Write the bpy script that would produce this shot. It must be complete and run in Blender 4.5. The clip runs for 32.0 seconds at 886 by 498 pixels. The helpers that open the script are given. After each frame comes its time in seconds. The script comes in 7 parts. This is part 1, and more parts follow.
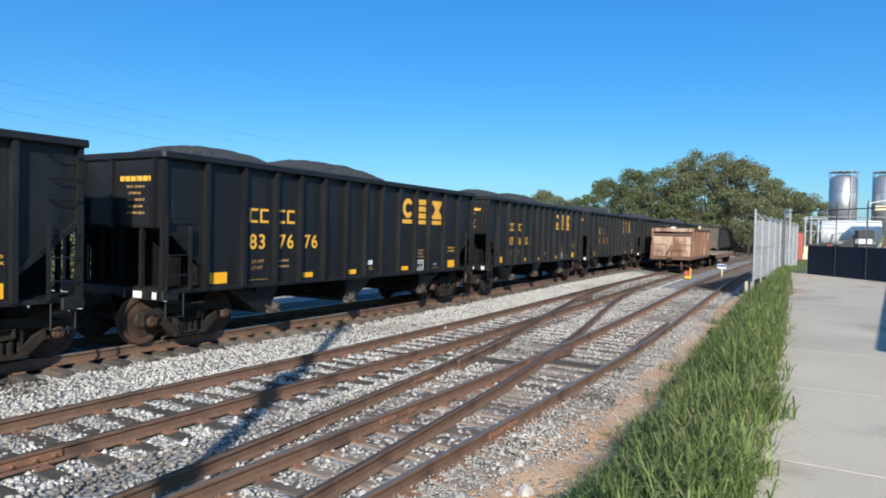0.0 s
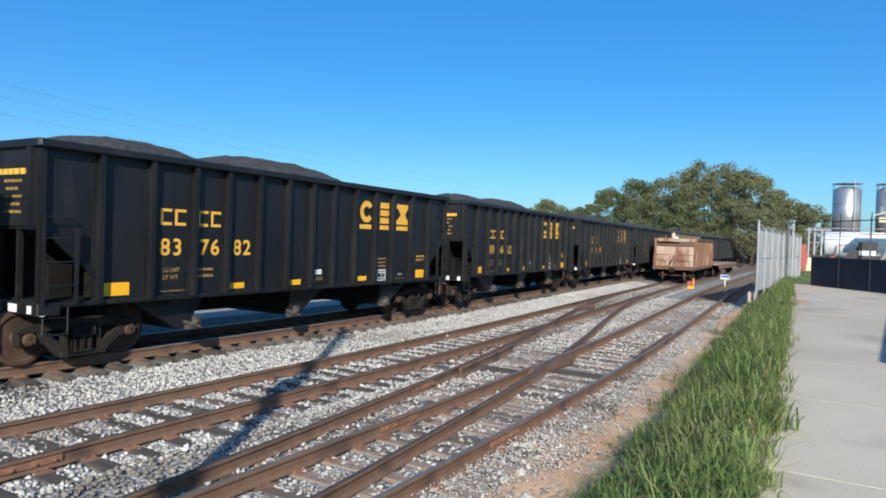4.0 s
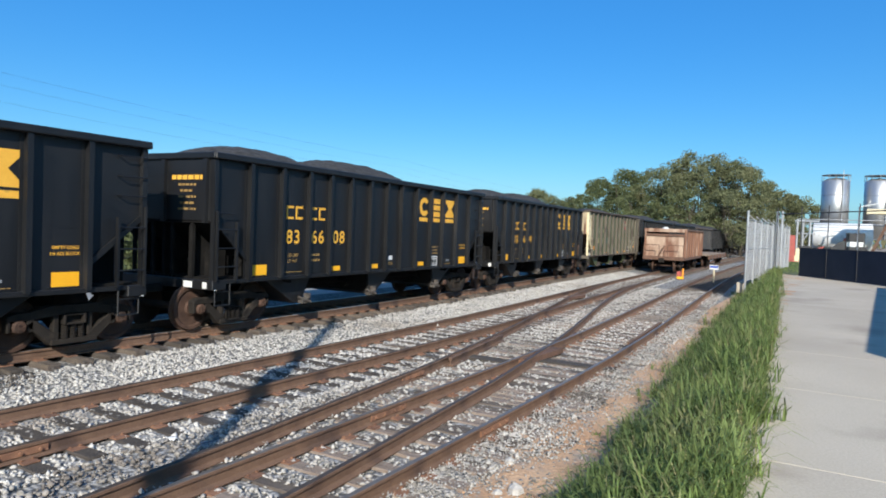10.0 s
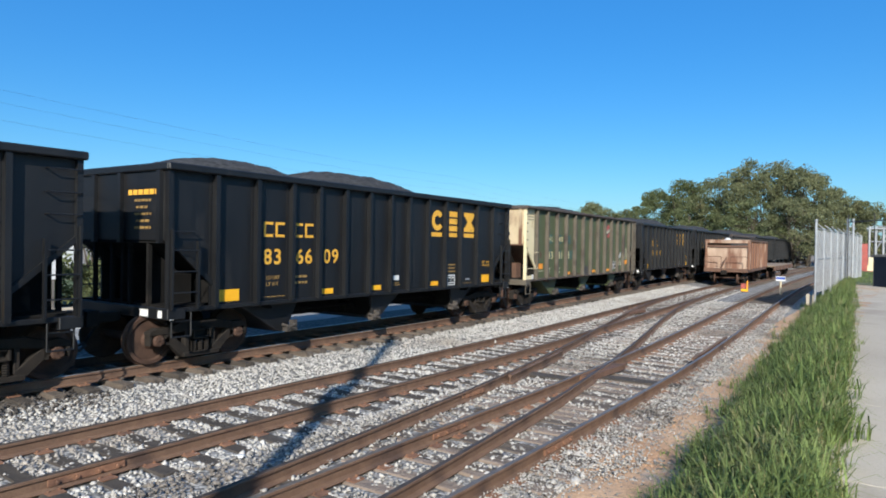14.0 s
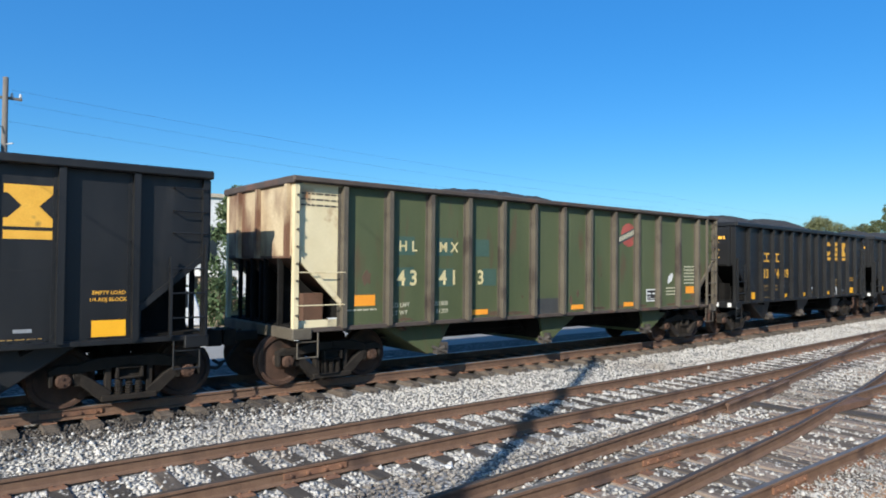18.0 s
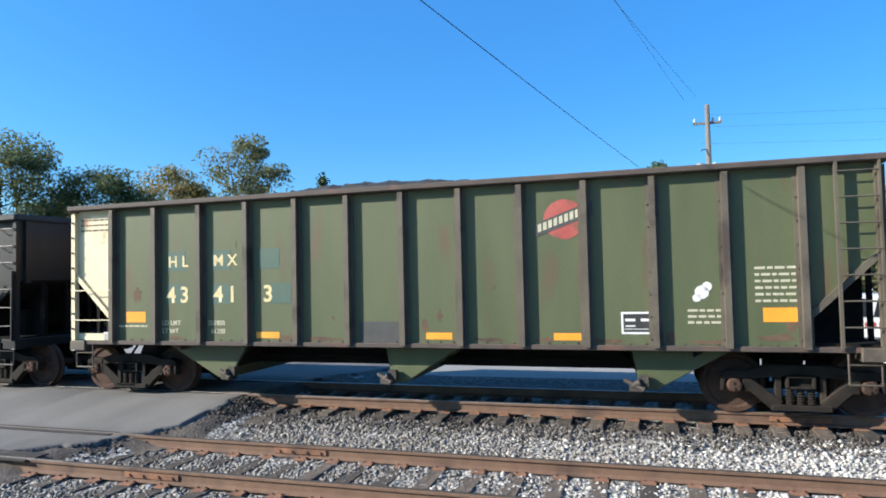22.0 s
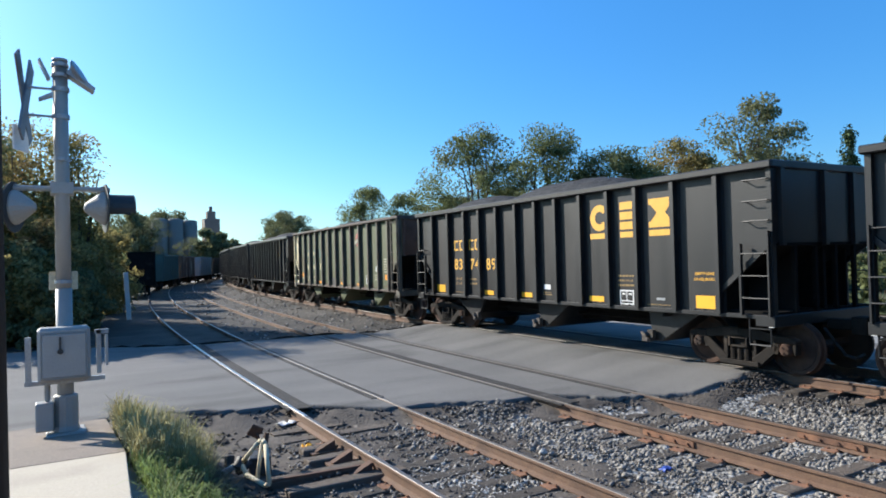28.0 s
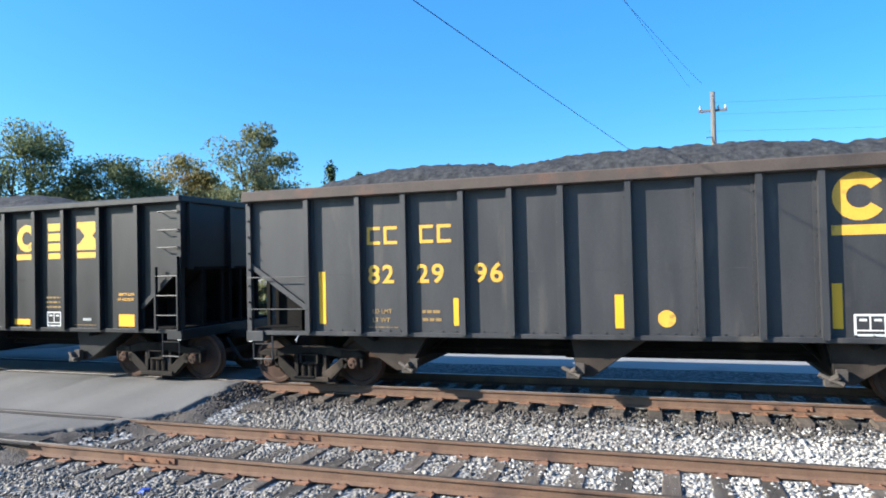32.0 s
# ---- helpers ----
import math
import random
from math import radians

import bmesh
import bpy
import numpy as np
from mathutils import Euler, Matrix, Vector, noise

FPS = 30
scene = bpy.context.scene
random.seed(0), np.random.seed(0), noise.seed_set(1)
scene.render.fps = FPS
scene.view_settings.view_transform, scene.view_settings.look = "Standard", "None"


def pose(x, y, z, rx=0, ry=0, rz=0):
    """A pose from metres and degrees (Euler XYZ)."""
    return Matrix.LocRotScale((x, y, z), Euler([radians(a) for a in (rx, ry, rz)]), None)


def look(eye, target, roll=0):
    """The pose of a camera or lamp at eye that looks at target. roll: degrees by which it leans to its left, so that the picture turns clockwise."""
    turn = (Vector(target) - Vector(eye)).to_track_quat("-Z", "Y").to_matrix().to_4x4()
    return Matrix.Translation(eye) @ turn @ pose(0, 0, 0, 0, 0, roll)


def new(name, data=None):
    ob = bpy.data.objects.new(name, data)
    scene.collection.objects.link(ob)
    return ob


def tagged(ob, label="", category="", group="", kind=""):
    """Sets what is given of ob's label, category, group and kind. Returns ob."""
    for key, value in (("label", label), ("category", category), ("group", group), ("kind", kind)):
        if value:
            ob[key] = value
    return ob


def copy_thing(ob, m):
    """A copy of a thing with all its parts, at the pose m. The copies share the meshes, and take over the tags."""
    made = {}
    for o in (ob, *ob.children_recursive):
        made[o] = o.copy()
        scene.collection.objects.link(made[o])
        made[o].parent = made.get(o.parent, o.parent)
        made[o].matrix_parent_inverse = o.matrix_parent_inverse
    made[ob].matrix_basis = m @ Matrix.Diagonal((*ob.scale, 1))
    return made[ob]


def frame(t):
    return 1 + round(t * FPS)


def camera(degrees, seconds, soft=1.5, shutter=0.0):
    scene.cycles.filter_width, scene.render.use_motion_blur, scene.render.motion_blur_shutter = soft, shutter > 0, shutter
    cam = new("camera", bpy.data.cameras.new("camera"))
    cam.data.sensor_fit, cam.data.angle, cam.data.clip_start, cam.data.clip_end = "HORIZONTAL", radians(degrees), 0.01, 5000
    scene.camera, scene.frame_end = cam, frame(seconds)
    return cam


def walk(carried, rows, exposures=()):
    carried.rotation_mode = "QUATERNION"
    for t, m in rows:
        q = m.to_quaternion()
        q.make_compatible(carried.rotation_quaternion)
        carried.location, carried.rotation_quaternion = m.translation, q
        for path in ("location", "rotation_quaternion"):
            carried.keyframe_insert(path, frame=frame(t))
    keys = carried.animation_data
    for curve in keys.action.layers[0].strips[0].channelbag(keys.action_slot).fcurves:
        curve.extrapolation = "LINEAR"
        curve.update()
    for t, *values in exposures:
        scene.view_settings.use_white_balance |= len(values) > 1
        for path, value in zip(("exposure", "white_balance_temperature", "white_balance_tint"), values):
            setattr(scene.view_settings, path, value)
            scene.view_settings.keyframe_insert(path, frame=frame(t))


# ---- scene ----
# ---- camera ----
cam = camera(67.63, 32.0, soft=1.84)
# t, x, y, z, yaw, pitch, roll
PATH = [
    (0.0, 0.310, 0.223, 2.687, 30.79, -1.52, 1.39), (0.5, 0.313, 0.215, 2.675, 30.89, -1.08, 1.89), (1.0, 0.300, 0.222, 2.681, 30.96, -0.96, 2.04),
    (1.5, 0.302, 0.220, 2.681, 30.93, -0.80, 1.90), (2.0, 0.317, 0.221, 2.692, 30.77, -0.62, 1.81), (2.5, 0.318, 0.213, 2.685, 30.65, -0.52, 1.56),
    (3.0, 0.300, 0.217, 2.687, 30.86, -0.69, 1.94), (3.5, 0.307, 0.220, 2.679, 31.04, -0.81, 1.89), (5.5, 0.301, 0.225, 2.677, 30.96, -0.80, 1.89),
    (6.0, 0.290, 0.239, 2.677, 30.97, -0.70, 1.83), (6.5, 0.301, 0.234, 2.669, 31.05, -0.54, 2.07), (7.0, 0.284, 0.234, 2.693, 31.00, -0.27, 2.30),
    (7.5, 0.285, 0.233, 2.684, 30.88, -0.54, 2.21), (8.0, 0.288, 0.248, 2.667, 30.89, -1.32, 2.02), (8.5, 0.271, 0.254, 2.658, 30.79, -1.58, 2.36),
    (9.0, 0.276, 0.261, 2.664, 30.80, -1.72, 2.29), (9.5, 0.285, 0.256, 2.675, 30.77, -1.64, 2.42), (10.0, 0.293, 0.262, 2.679, 30.21, -1.72, 2.17),
    (10.5, 0.298, 0.264, 2.679, 30.46, -1.34, 0.88), (11.0, 0.279, 0.288, 2.682, 31.38, -2.32, 0.10), (11.5, 0.262, 0.288, 2.683, 31.98, -2.17, 0.86),
    (12.0, 0.262, 0.287, 2.669, 32.42, -1.61, 1.46), (12.5, 0.260, 0.252, 2.680, 32.43, -0.82, 1.50), (13.0, 0.226, 0.242, 2.694, 33.41, -1.06, 0.37),
    (13.5, 0.243, 0.220, 2.690, 34.23, -0.59, 0.45), (15.5, 0.217, 0.226, 2.682, 36.38, -0.34, 1.18), (16.0, 0.232, 0.219, 2.664, 37.52, -0.15, 0.60),
    (16.5, 0.190, 0.216, 2.658, 39.93, -0.05, 0.73), (17.0, 0.188, 0.204, 2.666, 42.55, 0.30, 0.62), (17.5, 0.123, 0.193, 2.672, 46.12, 0.45, 0.57),
    (18.0, 0.176, 0.183, 2.616, 51.86, 1.26, 0.53), (18.5, 0.155, 0.158, 2.591, 56.29, 1.85, 0.74), (19.0, 0.094, 0.154, 2.560, 60.49, 1.89, 1.08),
    (19.5, 0.068, 0.138, 2.555, 65.64, 2.01, 0.59), (20.0, 0.055, 0.119, 2.555, 71.53, 2.05, 1.17), (20.5, 0.061, 0.077, 2.558, 79.59, 2.19, 1.15),
    (21.0, 0.021, 0.068, 2.568, 88.68, 2.19, -0.51), (21.5, -0.027, -0.053, 2.589, 97.58, 2.49, -1.05), (22.0, -0.050, -0.089, 2.576, 107.27, 2.31, -1.30),
    (22.5, -0.050, -0.067, 2.551, 115.78, 1.89, -1.87), (23.0, -0.065, -0.063, 2.576, 122.93, 1.20, -1.29), (23.5, -0.078, -0.115, 2.570, 129.13, 0.91, -0.75),
    (24.0, -0.117, -0.169, 2.553, 134.77, 0.85, -1.18), (24.5, -0.123, -0.183, 2.544, 139.59, 1.08, -0.98), (25.0, -0.118, -0.187, 2.542, 142.87, 1.33, -1.52),
    (25.5, -0.112, -0.184, 2.538, 144.78, 1.33, -0.74), (27.5, -0.118, -0.208, 2.539, 148.72, 0.92, -1.46), (28.0, -0.108, -0.194, 2.544, 149.21, 0.86, -1.48),
    (28.5, -0.112, -0.197, 2.546, 149.18, 0.85, -1.75), (29.0, -0.120, -0.203, 2.537, 149.30, 0.71, -1.73), (29.5, -0.120, -0.202, 2.536, 149.43, 0.58, -1.40),
    (30.0, -0.117, -0.196, 2.546, 149.39, 0.66, -1.29), (30.5, -0.122, -0.192, 2.542, 147.48, 1.04, -1.44), (31.0, -0.174, -0.153, 2.537, 138.90, 1.25, -2.29),
    (31.5, -0.052, -0.005, 2.575, 124.40, 1.53, -1.09), (32.0, 0.084, 0.322, 2.642, 108.31, 1.16, -1.30),
]

# seconds, stops, kelvin, tint
EXPOSURE = [(0, 0.52, 6550, 10), (17, 0.50, 6550, 10), (19, 0.54, 6600, 10), (20, 0.77, 6600, 10), (21, 0.87, 6620, 10), (22, 0.97, 6640, 10), (23, 1.07, 6660, 10), (24, 1.01, 6660, 10), (25, 0.91, 6660, 10), (28, 0.83, 6660, 10), (30, 0.80, 6660, 10), (31, 0.81, 6660, 10), (32, 1.28, 6600, 10)]
walk(cam, [(t, pose(x, y, z, 90 + p, 0, w) @ pose(0, 0, 0, 0, 0, r)) for t, x, y, z, w, p, r in PATH], EXPOSURE)

# ---- light ----
SUN = Vector((0.51 * 0.883, -0.86 * 0.883, 0.469)).normalized()
world = bpy.data.worlds.new("sky")
scene.world = world
world.use_nodes = True
wn = world.node_tree.nodes
sky = wn.new("ShaderNodeTexSky")
sky.sky_type = "NISHITA"
sky.sun_disc = False
sky.sun_elevation = radians(28)
sky.sun_rotation = radians(149)
sky.air_density, sky.dust_density, sky.ozone_density = 1.0, 1.1, 4.0
wn["Background"].inputs[1].default_value = 0.12
deep = wn.new("ShaderNodeHueSaturation")
deep.inputs["Saturation"].default_value = 1.41
deep.inputs["Hue"].default_value = 0.508
world.node_tree.links.new(sky.outputs[0], deep.inputs["Color"])
even = wn.new("ShaderNodeMix")
even.data_type = "RGBA"
even.inputs[0].default_value = 0.37
even.inputs[7].default_value = (0.7, 2.25, 5.4, 1)
clear_air = wn.new("ShaderNodeMix")
clear_air.data_type, clear_air.blend_type = "RGBA", "MULTIPLY"
clear_air.inputs[0].default_value = 1.0
clear_air.inputs[7].default_value = (0.76, 1.03, 0.97, 1)
world.node_tree.links.new(deep.outputs[0], clear_air.inputs[6])
world.node_tree.links.new(clear_air.outputs[2], even.inputs[6])
# the sky brightens gently round towards the sun
aim = wn.new("ShaderNodeTexCoord")
toward = wn.new("ShaderNodeVectorMath")
toward.operation = "DOT_PRODUCT"
toward.inputs[1].default_value = (0.51, -0.86, 0.0)
world.node_tree.links.new(aim.outputs["Generated"], toward.inputs[0])
glow = wn.new("ShaderNodeMapRange")
glow.inputs[1].default_value, glow.inputs[2].default_value = 0.0, 0.9
glow.inputs[3].default_value, glow.inputs[4].default_value = 0.98, 1.17
world.node_tree.links.new(toward.outputs["Value"], glow.inputs[0])
bright = wn.new("ShaderNodeVectorMath")
bright.operation = "SCALE"
world.node_tree.links.new(even.outputs[2], bright.inputs[0])
world.node_tree.links.new(glow.outputs[0], bright.inputs["Scale"])
world.node_tree.links.new(bright.outputs[0], wn["Background"].inputs[0])
sun = new("sun", bpy.data.lights.new("sun", "SUN"))
sun.data.energy, sun.data.angle, sun.data.color = 5.0, radians(0.5), (1.0, 0.95, 0.87)
sun.matrix_world = look(SUN * 80, (0, 0, 0))


# ---- materials ----
def surf(name, a, b, scale=6.0, rough=0.7, bump=0.2, metal=0.0, stain=None, stain_scale=1.5, stain_at=0.6, fine=60.0, stretch=(1, 1, 1), island=0.0, spec=0.5, thin=0.0, cells=0.0, grain=0.35):
    """A surface of two tones mottled at two scales, with an optional stain and fine relief."""
    m = bpy.data.materials.new(name)
    m.use_nodes = True
    nt = m.node_tree
    n, l = nt.nodes, nt.links
    p = n["Principled BSDF"]
    p.inputs["Metallic"].default_value = metal
    p.inputs["Specular IOR Level"].default_value = spec
    tc = n.new("ShaderNodeTexCoord")
    mp = n.new("ShaderNodeMapping")
    mp.inputs["Scale"].default_value = stretch
    l.new(tc.outputs["Object"], mp.inputs[0])
    inf = n.new("ShaderNodeObjectInfo")
    add = n.new("ShaderNodeVectorMath")
    add.operation = "ADD"
    mul = n.new("ShaderNodeVectorMath")
    mul.operation = "SCALE"
    mul.inputs[0].default_value = (17, 9, 5)
    l.new(inf.outputs["Random"], mul.inputs["Scale"])
    l.new(mp.outputs[0], add.inputs[0])
    l.new(mul.outputs[0], add.inputs[1])

    def tex(sc, detail=4.0):
        t = n.new("ShaderNodeTexNoise")
        t.inputs["Scale"].default_value = sc
        t.inputs["Detail"].default_value = detail
        l.new(add.outputs[0], t.inputs["Vector"])
        return t

    def mixer(fac, c1, c2, kind="MIX"):
        x = n.new("ShaderNodeMix")
        x.data_type = "RGBA"
        x.blend_type = kind
        for sock, v in ((x.inputs[0], fac), (x.inputs[6], c1), (x.inputs[7], c2)):
            if isinstance(v, (int, float)):
                sock.default_value = v
            elif isinstance(v, tuple):
                sock.default_value = (*v, 1)
            else:
                l.new(v, sock)
        return x.outputs[2]

    def ramp(val, lo, hi):
        r = n.new("ShaderNodeMapRange")
        r.inputs[1].default_value, r.inputs[2].default_value = lo, hi
        l.new(val, r.inputs[0])
        return r.outputs[0]

    big, small = tex(scale), tex(fine, 3.0)
    col = mixer(ramp(big.outputs[0], 0.3, 0.7), a, b)
    if stain:
        col = mixer(ramp(tex(stain_scale, 7.0).outputs[0], stain_at, stain_at + 0.12), col, stain)
    if island:
        geo = n.new("ShaderNodeNewGeometry")
        hsv = n.new("ShaderNodeHueSaturation")
        l.new(col, hsv.inputs["Color"])
        r = n.new("ShaderNodeMapRange")
        r.inputs[3].default_value, r.inputs[4].default_value = 1 - island, 1 + island
        l.new(geo.outputs["Random Per Island"], r.inputs[0])
        l.new(r.outputs[0], hsv.inputs["Value"])
        col = hsv.outputs[0]
    if cells:
        # crushed stones: each cell its own tone, dark gaps between
        stone = n.new("ShaderNodeTexVoronoi")
        stone.inputs["Scale"].default_value = cells
        l.new(add.outputs[0], stone.inputs["Vector"])
        tone = n.new("ShaderNodeSeparateColor")
        l.new(stone.outputs["Color"], tone.inputs[0])
        col = mixer(ramp(tone.outputs[0], 0.0, 1.0), mixer(0.55, col, (0, 0, 0)), mixer(0.12, col, (1, 1, 1)))
        col = mixer(ramp(stone.outputs["Distance"], 0.35, 0.75), col, mixer(0.75, col, (0, 0, 0)))
    col = mixer(ramp(small.outputs[0], 0.25, 0.75), col, mixer(grain, col, (0, 0, 0)))
    l.new(col, p.inputs["Base Color"])
    rr = n.new("ShaderNodeMapRange")
    rr.inputs[3].default_value, rr.inputs[4].default_value = max(0.05, rough - 0.12), min(1, rough + 0.12)
    l.new(big.outputs[0], rr.inputs[0])
    l.new(rr.outputs[0], p.inputs["Roughness"])
    if thin:
        tr = n.new("ShaderNodeBsdfTranslucent")
        l.new(col, tr.inputs[0])
        mx = n.new("ShaderNodeMixShader")
        mx.inputs[0].default_value = thin
        l.new(p.outputs[0], mx.inputs[1])
        l.new(tr.outputs[0], mx.inputs[2])
        l.new(mx.outputs[0], n["Material Output"].inputs[0])
    if bump:
        bm_ = n.new("ShaderNodeBump")
        bm_.inputs["Strength"].default_value = bump
        bm_.inputs["Distance"].default_value = 0.02
        l.new(small.outputs[0] if not cells else stone.outputs["Distance"], bm_.inputs["Height"])
        bm_.invert = cells > 0
        l.new(bm_.outputs[0], p.inputs["Normal"])
    return m


M = {}
M["black"] = surf("black_car_paint", (0.0055, 0.0058, 0.0066), (0.0102, 0.0106, 0.0118), 1.2, 0.5, 0.08, stain=(0.022, 0.0208, 0.0203), stain_scale=0.9, stain_at=0.62, stretch=(1, 2.5, 0.5), spec=0.5, grain=0.25)
M["grey_black"] = surf("faded_black_paint", (0.029, 0.0292, 0.0315), (0.048, 0.048, 0.05), 1.2, 0.55, 0.1, stain=(0.078, 0.07, 0.062), stain_scale=1.0, stain_at=0.6, stretch=(1, 2.5, 0.5))
M["green"] = surf("faded_green_paint", (0.067, 0.085, 0.036), (0.093, 0.108, 0.049), 0.9, 0.6, 0.08, stain=(0.105, 0.068, 0.037), stain_scale=1.3, stain_at=0.59, stretch=(1, 2.0, 0.4), grain=0.2)
M["green_rib"] = surf("dirty_rib_paint", (0.09, 0.075, 0.055), (0.13, 0.11, 0.08), 2.0, 0.7, 0.15, stain=(0.06, 0.045, 0.035), stain_at=0.55)
M["cream"] = surf("cream_paint", (0.64, 0.54, 0.33), (0.73, 0.63, 0.41), 1.5, 0.6, 0.1, stain=(0.3, 0.14, 0.06), stain_scale=1.9, stain_at=0.6, grain=0.1)
M["rusty_cream"] = surf("rust_streaked_cream_paint", (0.46, 0.34, 0.2), (0.6, 0.49, 0.32), 1.5, 0.7, 0.15, stain=(0.17, 0.085, 0.05), stain_scale=0.9, stain_at=0.46, stretch=(1, 1, 0.5))
M["truck"] = surf("dusty_cast_steel", (0.014, 0.0115, 0.0095), (0.03, 0.024, 0.019), 5.0, 0.85, 0.4, stain=(0.085, 0.064, 0.047), stain_at=0.62, spec=0.25)
M["wheel"] = surf("rusty_wheel_steel", (0.055, 0.032, 0.023), (0.105, 0.06, 0.042), 4.0, 0.8, 0.2, stain=(0.035, 0.025, 0.02), stain_at=0.56, spec=0.25)
M["tread"] = surf("polished_wheel_tread", (0.3, 0.29, 0.28), (0.4, 0.38, 0.36), 9.0, 0.35, 0.05, metal=0.9)
M["coal"] = surf("coal", (0.028, 0.028, 0.0285), (0.075, 0.075, 0.076), 9.0, 0.85, 1.0, fine=14.0, spec=0.15)
M["chord"] = surf("worn_brown_chord_paint", (0.06, 0.045, 0.038), (0.1, 0.075, 0.06), 2.0, 0.75, 0.15, stain=(0.13, 0.07, 0.05), stain_at=0.58)
M["latch"] = surf("dusty_gate_latch_steel", (0.05, 0.042, 0.036), (0.1, 0.083, 0.07), 6.0, 0.85, 0.3, stain=(0.025, 0.022, 0.02), stain_at=0.55)
M["faint"] = surf("faded_brown_lettering", (0.3, 0.19, 0.06), (0.36, 0.22, 0.07), 5.0, 0.6, 0.03, stain=(0.12, 0.08, 0.04), stain_scale=5.0, stain_at=0.56)
M["yellow"] = surf("safety_yellow", (0.82, 0.39, 0.015), (0.88, 0.45, 0.02), 3.0, 0.5, 0.03, stain=(0.7, 0.36, 0.03), stain_at=0.74, grain=0.1)
M["letter"] = surf("weathered_yellow_lettering", (0.72, 0.37, 0.04), (0.8, 0.43, 0.055), 5.0, 0.6, 0.03, stain=(0.3, 0.18, 0.04), stain_scale=5.0, stain_at=0.64, grain=0.15)
M["cream_letter"] = surf("cream_lettering", (0.5, 0.47, 0.33), (0.58, 0.55, 0.4), 5.0, 0.6, 0.03, stain=(0.3, 0.3, 0.2), stain_scale=6.0, stain_at=0.64)
M["orange"] = surf("orange_reflector", (0.85, 0.29, 0.025), (0.9, 0.35, 0.035), 3.0, 0.45, 0.03, grain=0.12)
M["white"] = surf("white_paint", (0.72, 0.72, 0.7), (0.8, 0.8, 0.78), 3.0, 0.5, 0.05, stain=(0.5, 0.48, 0.44), stain_at=0.64)
M["red"] = surf("faded_red_paint", (0.38, 0.07, 0.055), (0.46, 0.11, 0.085), 4.0, 0.55, 0.05, stain=(0.22, 0.09, 0.06), stain_scale=6.0, stain_at=0.56)
M["dark_patch"] = surf("dark_patch_paint", (0.05, 0.05, 0.05), (0.08, 0.08, 0.075), 3.0, 0.6, 0.05)
M["blue_patch"] = surf("blue_green_patch_paint", (0.05, 0.105, 0.08), (0.065, 0.12, 0.09), 3.0, 0.6, 0.05)
M["polished"] = surf("traffic_polished_steel", (0.42, 0.4, 0.37), (0.55, 0.53, 0.5), 8.0, 0.38, 0.02, metal=0.75)
M["rail"] = surf("rail_rust", (0.135, 0.076, 0.048), (0.195, 0.115, 0.072), 6.0, 0.8, 0.25, stain=(0.085, 0.05, 0.036), stain_at=0.55)
M["railhead"] = surf("dull_rail_head", (0.06, 0.05, 0.042), (0.1, 0.082, 0.07), 8.0, 0.5, 0.05, metal=0.1, spec=0.2)
M["shiny"] = surf("polished_rail_head", (0.13, 0.115, 0.1), (0.19, 0.17, 0.15), 8.0, 0.4, 0.02, metal=0.2, spec=0.25)
M["tie"] = surf("weathered_tie_wood", (0.09, 0.07, 0.055), (0.17, 0.135, 0.105), 5.0, 0.9, 0.6, stain=(0.035, 0.03, 0.027), stain_at=0.58, stretch=(0.4, 3, 3))
M["tie_dark"] = surf("oily_tie_wood", (0.045, 0.037, 0.03), (0.09, 0.073, 0.058), 5.0, 0.9, 0.6, stain=(0.14, 0.12, 0.1), stain_at=0.6, stretch=(0.4, 3, 3))
M["tie_brown"] = surf("brown_tie_wood", (0.22, 0.165, 0.125), (0.34, 0.265, 0.205), 5.0, 0.9, 0.6, stain=(0.09, 0.065, 0.05), stain_at=0.6, stretch=(0.4, 3, 3))
M["stone"] = surf("limestone_ballast", (0.4, 0.38, 0.346), (0.535, 0.51, 0.466), 0.5, 0.9, 0.3, island=0.28, stain=(0.33, 0.295, 0.254), stain_scale=0.35, stain_at=0.58, fine=30)
M["stone_grey"] = surf("grey_ballast", (0.33, 0.31, 0.28), (0.5, 0.475, 0.43), 0.5, 0.9, 0.3, island=0.36, stain=(0.2, 0.175, 0.15), stain_scale=0.4, stain_at=0.58, fine=30)
# Dark tone used only for the train-shade strip beside the street.
M["dark_bed"] = surf("train_shade_ballast", (0.035, 0.033, 0.03), (0.135, 0.128, 0.118), 7.0, 0.95, 1.0, stain=(0.07, 0.065, 0.06), stain_scale=0.4, stain_at=0.57, fine=22, cells=15)
M["stone_dirty"] = surf("sooty_crushed_stone", (0.2, 0.182, 0.16), (0.32, 0.295, 0.26), 0.5, 0.9, 0.3, island=0.55, stain=(0.09, 0.08, 0.07), stain_scale=0.5, stain_at=0.53, fine=30)
M["bed"] = surf("ballast_bed", (0.38, 0.365, 0.335), (0.52, 0.5, 0.465), 1.2, 0.95, 1.0, stain=(0.2, 0.18, 0.155), stain_scale=0.4, stain_at=0.6, fine=22, cells=17)
M["ground"] = surf("bare_ground", (0.22, 0.18, 0.14), (0.32, 0.27, 0.21), 0.5, 0.95, 0.8, stain=(0.12, 0.10, 0.08), stain_scale=0.25, stain_at=0.58, fine=18)
M["dirt"] = surf("orange_clay_dirt", (0.46, 0.255, 0.13), (0.6, 0.39, 0.235), 0.8, 0.95, 0.9, stain=(0.36, 0.29, 0.23), stain_scale=1.7, stain_at=0.56, fine=20)
